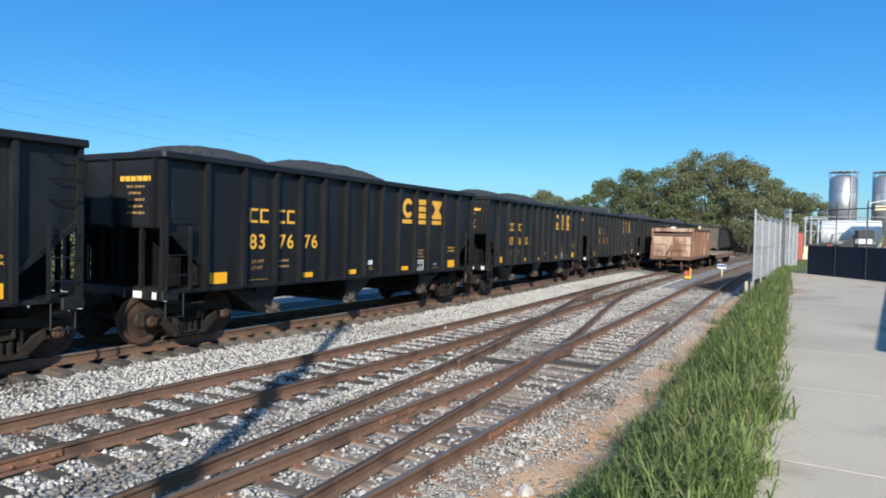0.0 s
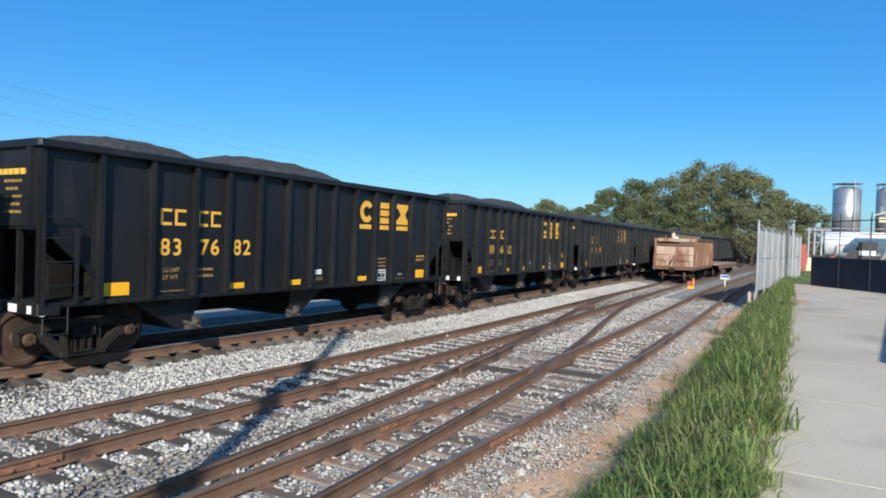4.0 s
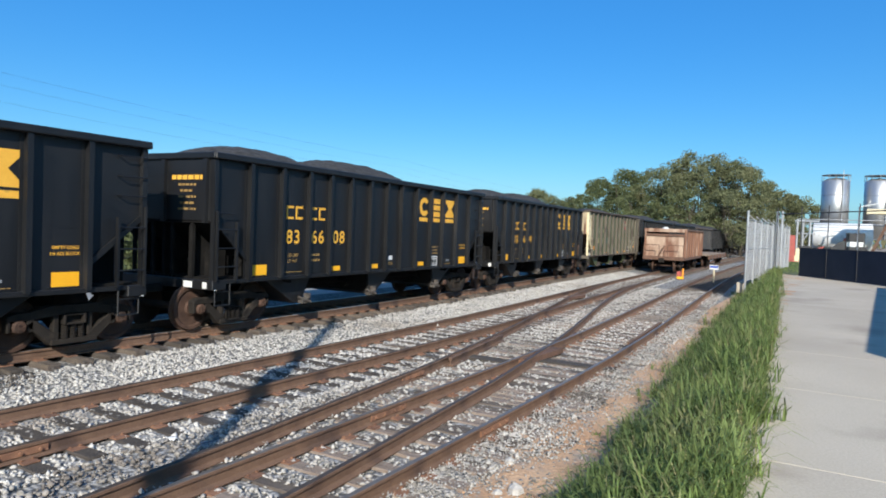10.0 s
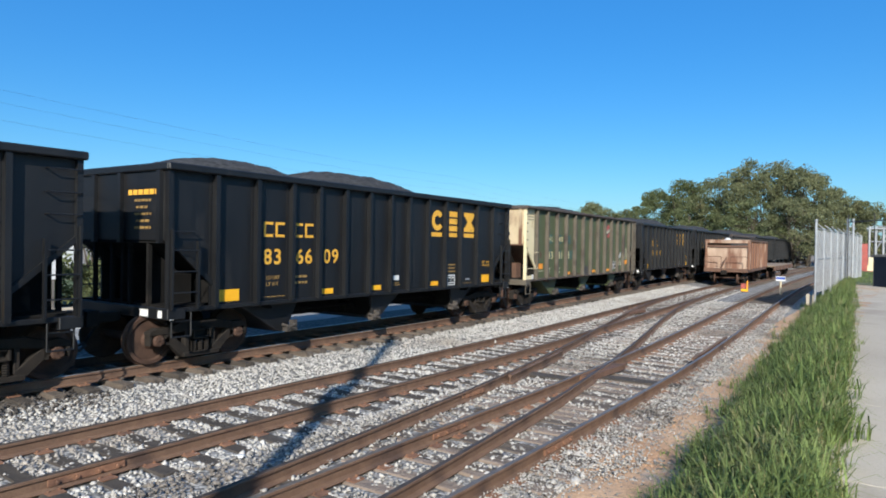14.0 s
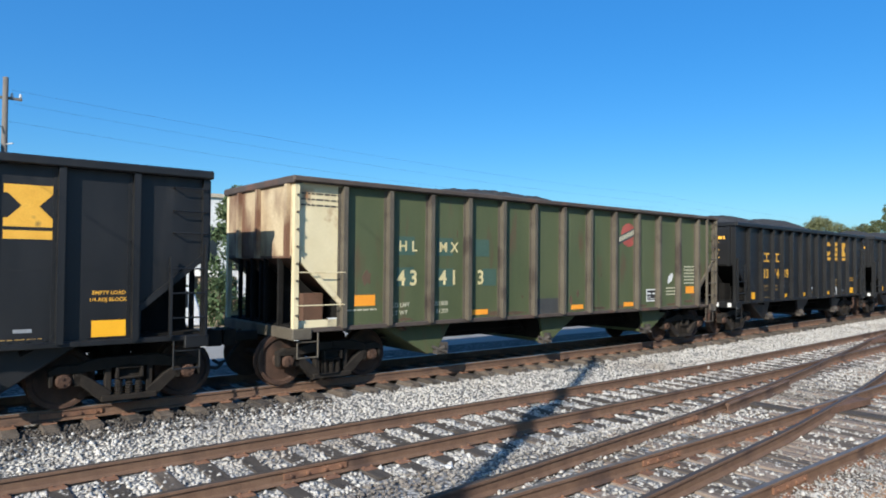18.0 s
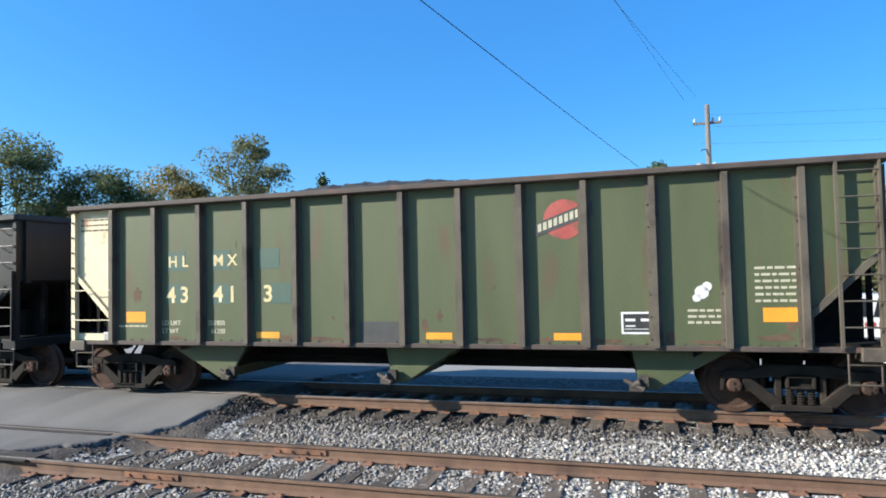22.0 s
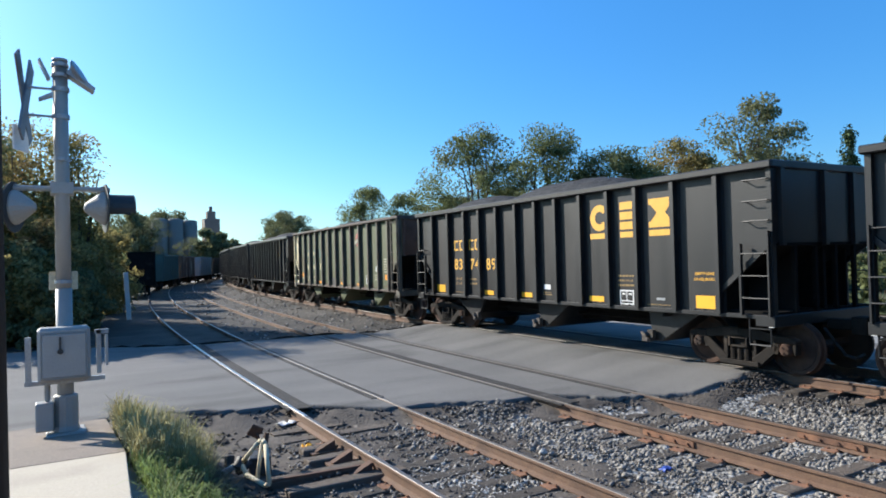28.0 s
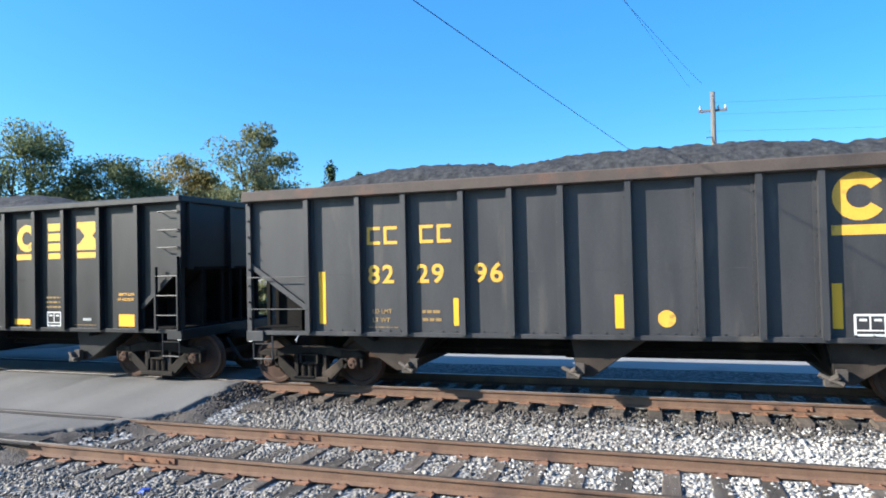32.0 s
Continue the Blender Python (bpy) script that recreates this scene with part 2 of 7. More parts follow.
M["dark_dirt"] = surf("cindery_dirt", (0.058, 0.047, 0.039), (0.135, 0.112, 0.091), 3.5, 0.95, 1.0, stain=(0.032, 0.027, 0.024), stain_scale=1.2, stain_at=0.57, fine=25)
M["clod"] = surf("sooty_clods", (0.05, 0.043, 0.037), (0.12, 0.103, 0.088), 0.8, 0.95, 0.4, island=0.5, stain=(0.2, 0.18, 0.155), stain_scale=0.9, stain_at=0.62, fine=30)
M["asphalt"] = surf("worn_asphalt", (0.125, 0.12, 0.112), (0.185, 0.176, 0.163), 0.6, 0.9, 0.3, stain=(0.09, 0.086, 0.08), stain_scale=0.35, stain_at=0.55, fine=60, stretch=(0.5, 1.6, 1))
M["slab_brown"] = surf("dirty_brown_concrete", (0.19, 0.15, 0.12), (0.27, 0.215, 0.17), 0.8, 0.9, 0.25, stain=(0.12, 0.095, 0.078), stain_scale=1.0, stain_at=0.56, fine=40)
M["street"] = surf("worn_street_concrete", (0.25, 0.243, 0.225), (0.33, 0.32, 0.296), 0.3, 0.9, 0.3, stain=(0.18, 0.173, 0.16), stain_scale=0.3, stain_at=0.6, fine=45)
M["concrete"] = surf("pale_concrete", (0.415, 0.357, 0.276), (0.51, 0.447, 0.352), 0.35, 0.9, 0.2, stain=(0.345, 0.293, 0.226), stain_scale=0.5, stain_at=0.55, fine=50, grain=0.2)
M["grass"] = surf("grass_blades", (0.165, 0.24, 0.066), (0.28, 0.345, 0.12), 0.8, 0.75, 0.0, stain=(0.33, 0.32, 0.15), stain_scale=1.2, stain_at=0.58, island=0.5, spec=0.25, thin=0.45)
M["dry_grass"] = surf("dry_grass_blades", (0.46, 0.39, 0.2), (0.34, 0.33, 0.13), 0.8, 0.8, 0.0, island=0.35, spec=0.3, thin=0.3)
M["turf"] = surf("turf", (0.05, 0.08, 0.022), (0.1, 0.13, 0.04), 0.9, 0.95, 0.6, stain=(0.13, 0.11, 0.06), stain_scale=0.6, stain_at=0.58)
M["dead_grass"] = surf("dead_brown_grass", (0.16, 0.125, 0.08), (0.27, 0.22, 0.13), 0.9, 0.85, 0.0, island=0.45, spec=0.2, thin=0.2)
M["leaf"] = surf("broad_leaves", (0.15, 0.178, 0.078), (0.22, 0.24, 0.115), 0.25, 0.8, 0.0, island=0.35, stain=(0.19, 0.175, 0.09), stain_scale=0.3, stain_at=0.6, spec=0.1, thin=0.5)
M["leaf_dark"] = surf("oak_leaves", (0.165, 0.178, 0.09), (0.24, 0.25, 0.13), 0.15, 0.8, 0.0, island=0.4, stain=(0.25, 0.24, 0.13), stain_scale=0.12, stain_at=0.54, spec=0.12, thin=0.42)
M["leaf_autumn"] = surf("yellowing_leaves", (0.26, 0.225, 0.085), (0.38, 0.31, 0.135), 0.35, 0.8, 0.0, island=0.45, stain=(0.34, 0.21, 0.1), stain_scale=0.4, stain_at=0.56, spec=0.08, thin=0.58)
M["juniper"] = surf("juniper_needles", (0.06, 0.1, 0.045), (0.12, 0.165, 0.075), 0.5, 0.75, 0.0, island=0.55, spec=0.3, thin=0.2)
M["bark"] = surf("bark", (0.07, 0.055, 0.04), (0.13, 0.105, 0.08), 4.0, 0.95, 0.8, stretch=(3, 3, 0.5))
M["pole"] = surf("weathered_pole_wood", (0.14, 0.125, 0.108), (0.21, 0.19, 0.165), 3.0, 0.9, 0.5, stretch=(4, 4, 0.4))
M["creosote"] = surf("creosoted_pole_wood", (0.035, 0.028, 0.023), (0.06, 0.048, 0.038), 3.0, 0.9, 0.5, stretch=(4, 4, 0.4))
M["galv"] = surf("galvanised_steel", (0.36, 0.37, 0.38), (0.48, 0.49, 0.5), 4.0, 0.5, 0.08, metal=0.55)
M["alu"] = surf("dull_aluminium_paint", (0.3, 0.292, 0.275), (0.37, 0.36, 0.335), 1.6, 0.55, 0.04, metal=0.1, stain=(0.23, 0.21, 0.185), stain_at=0.58, grain=0.1)
M["steel_tank"] = surf("stainless_tank_steel", (0.42, 0.42, 0.42), (0.52, 0.52, 0.52), 2.0, 0.4, 0.03, metal=0.8, stretch=(1, 1, 0.3), grain=0.15)
M["dark_metal"] = surf("dark_metal", (0.025, 0.025, 0.027), (0.05, 0.05, 0.05), 4.0, 0.6, 0.1)
M["rust"] = surf("rusted_plate", (0.15, 0.07, 0.042), (0.27, 0.135, 0.08), 1.0, 0.85, 0.25, stain=(0.48, 0.34, 0.25), stain_scale=0.8, stain_at=0.55, stretch=(1, 1, 0.4))
M["rust_pale"] = surf("pale_streaked_rusty_plate", (0.34, 0.22, 0.15), (0.52, 0.38, 0.28), 1.4, 0.85, 0.2, stain=(0.2, 0.095, 0.058), stain_scale=0.8, stain_at=0.46, stretch=(1.5, 1, 0.35))
M["rust_dark"] = surf("dark_rust", (0.10, 0.055, 0.035), (0.17, 0.09, 0.06), 3.0, 0.9, 0.3)
M["wood"] = surf("weathered_deck_wood", (0.22, 0.16, 0.11), (0.32, 0.24, 0.17), 3.0, 0.9, 0.4, stretch=(0.4, 3, 3))
M["slat"] = surf("grey_fence_slats", (0.33, 0.335, 0.34), (0.43, 0.435, 0.44), 2.0, 0.6, 0.05)
M["glass"] = surf("dark_vehicle_glass", (0.02, 0.025, 0.03), (0.03, 0.035, 0.04), 2.0, 0.08, 0.0)
M["car_white"] = surf("white_car_paint", (0.75, 0.75, 0.74), (0.8, 0.8, 0.79), 2.0, 0.25, 0.0)
M["rubber"] = surf("black_rubber", (0.02, 0.02, 0.02), (0.035, 0.035, 0.035), 8.0, 0.85, 0.1)
M["tan"] = surf("tan_siding", (0.34, 0.27, 0.2), (0.4, 0.33, 0.25), 1.0, 0.8, 0.1)
M["brick_far"] = surf("far_masonry", (0.2, 0.16, 0.135), (0.25, 0.205, 0.17), 0.2, 0.9, 0.1)
M["silo"] = surf("grey_silo_concrete", (0.16, 0.165, 0.155), (0.21, 0.215, 0.2), 0.15, 0.85, 0.1, stain=(0.12, 0.115, 0.105), stain_scale=0.3, stain_at=0.58, stretch=(1, 1, 0.3))
M["pale_yellow"] = surf("pale_yellow_steel", (0.68, 0.58, 0.38), (0.75, 0.66, 0.46), 6.0, 0.7, 0.1, stain=(0.35, 0.2, 0.1), stain_at=0.66)
M["screen"] = surf("dark_blue_windscreen_mesh", (0.022, 0.03, 0.048), (0.032, 0.042, 0.064), 1.0, 0.95, 0.1, spec=0.08)
M["groove"] = surf("black_flangeway_dirt", (0.02, 0.018, 0.017), (0.045, 0.04, 0.036), 5.0, 0.95, 0.6, stain=(0.09, 0.08, 0.07), stain_scale=2.0, stain_at=0.6)
M["plate"] = surf("orange_rusted_plate", (0.2, 0.095, 0.055), (0.3, 0.15, 0.085), 7.0, 0.9, 0.3, stain=(0.1, 0.055, 0.038), stain_at=0.56)
M["sign_back"] = surf("bare_weathered_sign_back", (0.15, 0.16, 0.175), (0.21, 0.22, 0.235), 4.0, 0.6, 0.05, stain=(0.11, 0.1, 0.09), stain_at=0.6)
M["cream_number"] = surf("worn_cream_yellow_numbers", (0.66, 0.55, 0.27), (0.74, 0.63, 0.34), 5.0, 0.6, 0.03, stain=(0.36, 0.33, 0.17), stain_scale=7.0, stain_at=0.6)
M["rust_stain"] = surf("rust_stain_on_paint", (0.1, 0.062, 0.038), (0.16, 0.1, 0.06), 6.0, 0.85, 0.2, stain=(0.06, 0.045, 0.032), stain_at=0.52)
M["bay_rust"] = surf("rust_and_coal_dust", (0.03, 0.025, 0.022), (0.07, 0.054, 0.044), 2.0, 0.85, 0.2, stain=(0.02, 0.018, 0.017), stain_at=0.55, spec=0.2)
# Near-black for coal dust, and for shade in car recesses and undersides.
M["sooty_shade"] = surf("coal_and_shade_black_steel", (0.0075, 0.0072, 0.007), (0.016, 0.015, 0.014), 3.0, 0.9, 0.2, stain=(0.038, 0.031, 0.026), stain_at=0.64, spec=0.12)
# Sooty ballast, its tone lowered further to carry the shade of the bushes.
M["far_bed"] = surf("sooty_shaded_far_ballast", (0.016, 0.0135, 0.011), (0.08, 0.07, 0.058), 0.9, 0.95, 1.0, stain=(0.014, 0.012, 0.01), stain_scale=0.22, stain_at=0.46, fine=9)
M["insul"] = surf("porcelain", (0.6, 0.6, 0.58), (0.7, 0.7, 0.68), 3.0, 0.3, 0.0)


# ---- building helpers ----
class Shape:
    """Collects simple solids into one mesh."""

    def __init__(self):
        self.v, self.f = [], []

    def add(self, verts, faces):
        k = len(self.v)
        self.v += [tuple(p) for p in verts]
        self.f += [tuple(i + k for i in q) for q in faces]
        return self

    def box(self, x0, x1, y0, y1, z0, z1):
        v = [(x, y, z) for x in (x0, x1) for y in (y0, y1) for z in (z0, z1)]
        return self.add(v, [(0, 1, 3, 2), (4, 6, 7, 5), (0, 4, 5, 1), (2, 3, 7, 6), (0, 2, 6, 4), (1, 5, 7, 3)])

    def prism(self, poly, a, b, axis="x"):
        """A polygon of (y, z) pushed from x = a to b; axis 'y' takes (x, z), 'z' takes (x, y)."""
        put = {"x": lambda p, t: (t, p[0], p[1]), "y": lambda p, t: (p[0], t, p[1]), "z": lambda p, t: (p[0], p[1], t)}[axis]
        n = len(poly)
        v = [put(p, a) for p in poly] + [put(p, b) for p in poly]
        return self.add(v, [tuple(range(n)), tuple(range(2 * n - 1, n - 1, -1))] + [(i, i + n, (i + 1) % n + n, (i + 1) % n) for i in range(n)])

    def rod(self, p, q, r, r2=None, n=8):
        p, q = Vector(p), Vector(q)
        r2 = r if r2 is None else r2
        d = (q - p).normalized()
        s = d.orthogonal().normalized()
        t = d.cross(s)
        ring = [(math.cos(2 * math.pi * i / n), math.sin(2 * math.pi * i / n)) for i in range(n)]
        v = [p + r * (c * s + e * t) for c, e in ring] + [q + r2 * (c * s + e * t) for c, e in ring]
        return self.add(v, [tuple(range(n - 1, -1, -1)), tuple(range(n, 2 * n))] + [(i, (i + 1) % n, (i + 1) % n + n, i + n) for i in range(n)])

    def path(self, pts, r, n=6):
        for a, b in zip(pts, pts[1:]):
            self.rod(a, b, r, n=n)
        return self

    def bar(self, p, q, w, h):
        """A square bar between two points."""
        p, q = Vector(p), Vector(q)
        d = (q - p).normalized()
        up = Vector((0, 0, 1)) if abs(d.z) < 0.95 else Vector((0, 1, 0))
        s = d.cross(up).normalized() * w / 2
        t = s.cross(d).normalized() * h / 2
        v = [c + i * s + j * t for c in (p, q) for i, j in ((-1, -1), (1, -1), (1, 1), (-1, 1))]
        return self.add(v, [(3, 2, 1, 0), (4, 5, 6, 7), (0, 1, 5, 4), (1, 2, 6, 5), (2, 3, 7, 6), (3, 0, 4, 7)])

    def lathe(self, prof, n=20, axis="z", at=(0, 0, 0)):
        """Turns (radius, height) pairs round an axis."""
        v = []
        for r, hgt in prof:
            for i in range(n):
                c, s = r * math.cos(2 * math.pi * i / n), r * math.sin(2 * math.pi * i / n)
                w = {"z": (c, s, hgt), "x": (hgt, c, s), "y": (s, hgt, c)}[axis]
                v.append((w[0] + at[0], w[1] + at[1], w[2] + at[2]))
        fs = [(k * n + i, k * n + (i + 1) % n, (k + 1) * n + (i + 1) % n, (k + 1) * n + i) for k in range(len(prof) - 1) for i in range(n)]
        return self.add(v, fs + [tuple(range(n - 1, -1, -1)), tuple(range((len(prof) - 1) * n, len(prof) * n))])

    def mesh(self, name, mat, smooth=False, bevel=0.0):
        me = bpy.data.meshes.new(name)
        me.from_pydata(self.v, [], self.f)
        bm = bmesh.new()
        bm.from_mesh(me)
        bmesh.ops.recalc_face_normals(bm, faces=bm.faces)
        if bevel:
            bmesh.ops.bevel(bm, geom=[e for e in bm.edges if e.calc_face_angle(0) > 0.6], offset=bevel, segments=1, affect="EDGES")
        bm.to_mesh(me)
        bm.free()
        if smooth:
            me.shade_smooth()
            for p in me.polygons:
                p.use_smooth = len(p.vertices) <= 4
        me.materials.append(mat)
        return me


def part(name, shape, mat, parent=None, label="", smooth=False, bevel=0.0, at=None):
    """One mesh object under a thing or a part."""
    ob = new(name, shape if isinstance(shape, bpy.types.Mesh) else shape.mesh(name, mat, smooth, bevel))
    if parent:
        ob.parent = parent
    if at is not None:
        ob.matrix_basis = at
    return tagged(ob, label)


def thing(name, label, category, at=None, group="", kind="", shape=None, mat=None, smooth=False, bevel=0.0):
    ob = new(name, shape.mesh(name, mat, smooth, bevel) if shape else None)
    if at is not None:
        ob.matrix_basis = at
    return tagged(ob, label, category, group, kind)


def soup(name, verts, faces, mat, smooth=False):
    """A mesh from large arrays of corners and faces of one size."""
    verts, faces = np.asarray(verts, np.float32), np.asarray(faces, np.int32)
    k = faces.shape[1]
    me = bpy.data.meshes.new(name)
    me.vertices.add(len(verts))
    me.vertices.foreach_set("co", verts.ravel())
    me.loops.add(faces.size)
    me.loops.foreach_set("vertex_index", faces.ravel())
    me.polygons.add(len(faces))
    me.polygons.foreach_set("loop_start", np.arange(0, faces.size, k, dtype=np.int32))
    me.update(calc_edges=True)
    me.validate()
    if smooth:
        me.shade_smooth()
    me.materials.append(mat)
    return me


WORDS = {}


def words(text, size, mat):
    """A flat mesh of lettering in the built-in font, lying in the y-z plane and read from +x."""
    key = (text, size, mat.name)
    if key not in WORDS:
        cu = bpy.data.curves.new("text", "FONT")
        cu.body, cu.size, cu.align_x, cu.offset = text, size, "LEFT", size * 0.02
        ob = bpy.data.objects.new("text", cu)
        scene.collection.objects.link(ob)
        bpy.context.view_layer.update()
        me = bpy.data.meshes.new_from_object(ob.evaluated_get(bpy.context.evaluated_depsgraph_get()))
        bpy.data.objects.remove(ob)
        me.materials.clear()
        me.materials.append(mat)
        me.transform(Matrix(((0, 0, 1, 0), (1, 0, 0, 0), (0, 1, 0, 0), (0, 0, 0, 1))))
        WORDS[key] = me
    return WORDS[key]


# ---- the line of the tracks ----
BEND_Y = (-400, 11, 14, 17, 21, 25, 33, 43, 50, 70, 90, 120, 160, 400)
BEND_X = (0, 0, 0.05, 0.15, 0.36, 0.6, 1.1, 1.6, 1.9, 2.4, 2.7, 3.0, 3.3, 4.5)


def bend(y):
    """How far the tracks swing to -x, away from straight."""
    back = (y + 5) ** 2 / 800 if y < -5 else 0.0
    return back + float(np.interp(y, BEND_Y, BEND_X))


MAIN_X, MAIN_Z, SIDE_X, YARD_X, RAIL_Z = -12.0, 0.375, -7.93, -4.2, 0.17
LEAD_Y = (-5, -2, 1, 4, 6, 10.2, 14.6, 18.8, 24, 28, 32, 36, 60)
LEAD_X = (0, 0.06, 0.2, 0.42, 0.58, 1.0, 1.55, 2.12, 2.8, 3.22, 3.5, 3.67, 3.67)


def lead(y):
    """Offset of the crossover's centre line from the yard track."""
    return float(np.interp(y, LEAD_Y, LEAD_X))


TRACK_Y = np.arange(-170, 190.01, 0.05)
TRACK_X = np.array([MAIN_X - bend(y) for y in TRACK_Y])
for _ in range(3):
    TRACK_X = np.convolve(np.pad(TRACK_X, 30, mode="reflect", reflect_type="odd"), np.ones(61) / 61, "valid")
TRACK_S = np.concatenate([[0], np.cumsum(np.hypot(np.diff(TRACK_X), np.diff(TRACK_Y)))])
TRACK_S -= np.interp(0, TRACK_Y, TRACK_S)


def on_track(s, off=0.0):
    """The point of the main track s metres along it from y = 0."""
    return float(np.interp(s, TRACK_S, TRACK_X)) + off, float(np.interp(s, TRACK_S, TRACK_Y))


# ---- ground ----
def gz(x, y):
    """Height of the ground."""
    b = np.vectorize(bend)(y) if np.ndim(y) else bend(y)
    u = np.asarray(x) + b
    near = np.interp(u, [-400, -60, -28, -24, -18, -15, -14.2, -10.7, -10.2, -9.5, -8, -3.0], [0.5, -0.2, -0.3, -0.2, 0.0, 0.06, 0.1, 0.1, 0.07, -0.01, -0.04, -0.04])
    top = np.interp(y, [-400, -60, -25, -12, -10, -4, 60, 400], [0.0, 0.0, 0.12, 0.14, 0.5, 0.95, 0.95, 1.3])
    edge = np.interp(y, [-30, 5, 7.4, 12, 20.5, 38.7, 60], [-0.6, -0.25, -0.3, -0.52, -0.94, -1.91, -3.1])
    k = np.clip((np.asarray(x) - (edge - 1.75)) / 1.65, 0, 1)
    k = k * k * (3 - 2 * k)
    z = near * (1 - k) + top * k
    # the made ground swells up to the road's edges at the crossing
    x, y = np.asarray(x, float), np.asarray(y, float)
    n_, f_ = road_edges(x)
    out = np.maximum(y - n_, f_ - y)
    w = np.clip(1 - out / 0.7, 0, 1) * np.clip((-0.75 - x) / 0.5, 0, 1) * np.clip((x + 17) / 2, 0, 1)
    w = w * w * (3 - 2 * w)
    return z * (1 - w) + (road_z(x, y) - np.where(out < -0.1, 0.09, 0.05)) * w


def road_z(x, y):
    return np.interp(x + np.vectorize(bend)(y), [-30, -18, -14.5, -13.4, -10.6, -9, -3, 2, 30], [-0.24, 0.02, 0.28, 0.364, 0.364, 0.16, 0.16, 0.24, 0.5])


def road_edges(x):
    near = np.interp(x, [-40, -13, -11.7, -9.5, -7.2, -6.2, -4.6, -3.5, -1.1, 0.3, 40], [-5, -7.3, -7.6, -7.5, -9.05, -9.3, -10.05, -11.15, -11.8, -11.4, -11.4])
    far = np.interp(x, [-40, -11.7, -7.9, -5.8, -2.8, -1, 40], [-14, -19.3, -20.9, -20.9, -21.4, -22.5, -24])
    return near, far


def axis(*runs):
    out = []
    for a, b, n in runs:
        out += list(np.linspace(a, b, n, endpoint=False))
    return np.array(out + [runs[-1][1]])


def sheet(name, xs, ys, mat, lift=0.0, warp=0.0, cut=None):
    """A grid over the ground, lifted a little above it."""
    gx, gy = np.meshgrid(xs, ys)
    z = gz(gx.ravel(), gy.ravel()) + lift
    if warp:
        z += np.array([noise.noise((x * 1.7, y * 1.7, 3)) * warp for x, y in zip(gx.ravel(), gy.ravel())])
    v = np.stack([gx.ravel(), gy.ravel(), z], -1)
    n, m = len(xs), len(ys)
    i = np.arange(n * m).reshape(m, n)
    f = np.stack([i[:-1, :-1], i[:-1, 1:], i[1:, 1:], i[1:, :-1]], -1).reshape(-1, 4)
    if cut is not None:
        c = v[f].mean(1)
        f = f[cut(c[:, 0], c[:, 1])]
    return soup(name, v, f, mat, smooth=True)


GROUND_X = axis((-1600, -100, 12), (-100, -30, 20), (-30, -2.8, 90), (-2.8, 1, 30), (1, 60, 30), (60, 1600, 12))
GROUND_Y = axis((-1600, -120, 16), (-120, -30, 40), (-30, 60, 180), (60, 160, 40), (160, 1600, 14))
tagged(new("ground", sheet("ground", GROUND_X, GROUND_Y, M["ground"], -0.02)), "bare brown earth and gravel beside the railway", "ground", kind="structure")


def road_mask(x, y):
    near, far = road_edges(x)
    return (y < near) & (y > far)


def crossing():
    xs, ys = np.arange(-19, 12, 0.12), np.arange(-28, -4.8, 0.12)
    gx, gy = np.meshgrid(xs, ys)
    b = np.vectorize(bend)(gy)
    z = road_z(gx, gy)
    z += 0.005 * np.array([noise.noise((x * 0.8, y * 0.8, 1)) for x, y in zip(gx.ravel(), gy.ravel())]).reshape(z.shape)
    v = np.stack([gx, gy, z], -1).reshape(-1, 3)
    i = np.arange(len(v)).reshape(gx.shape)
    f = np.stack([i[:-1, :-1], i[:-1, 1:], i[1:, 1:], i[1:, :-1]], -1).reshape(-1, 4)
    c = v[f].mean(1)
    jag = np.array([0.25 * noise.noise((x * 1.3, y * 1.3, 8)) for x, y in zip(c[:, 0], c[:, 1])])
    f = f[road_mask(c[:, 0], c[:, 1] + jag)]
    me = soup("road", v, f, M["asphalt"], smooth=True)
    bm = bmesh.new()
    bm.from_mesh(me)
    rim = [e for e in bm.edges if e.is_boundary]
    low = bmesh.ops.extrude_edge_only(bm, edges=rim)["geom"]
    for q in low:
        if isinstance(q, bmesh.types.BMVert):
            q.co.z -= 0.12
    bm.to_mesh(me)
    bm.free()
    rd = tagged(new("road", me), "worn grey asphalt road crossing the railway tracks", "road", kind="structure")
    for c, z0 in ((MAIN_X, MAIN_Z), (SIDE_X, RAIL_Z), (YARD_X, RAIL_Z)):
        for s in (-1, 1):
            n_, f_ = road_edges(c - 1.0)
            ys = np.arange(float(f_) + 0.1, float(n_) + 0.2, 0.6)
            for w, q in ((0.055 if s < 0 or c == MAIN_X else 0.13, 0.665 if s < 0 or c == MAIN_X else 0.59), (0.03, 0.82)):
                strip = sweep(lambda y, s=s, q=q, c=c: c - bend(y) + s * q, ys[:-1], z0 + 0.001, [(-w, -0.02), (w, -0.02), (w, 0), (-w, 0)])
                part("flangeway", strip, M["groove"], rd, "dark dirt-filled groove along the rail")
            if (c, s) != (MAIN_X, -1):
                wide = 0.034 if c == YARD_X and s > 0 else 0.03 if c == MAIN_X else 0.022
                part("worn_rail_top", sweep(lambda y, s=s, c=c: c - bend(y) + s * 0.7525, ys, z0 + 0.008, [(-wide, -0.004), (wide, -0.004), (wide - 0.004, 0), (0.004 - wide, 0)]), M["shiny" if c == SIDE_X or (c == YARD_X and s < 0) else "polished"], rd, "rail top polished by traffic")


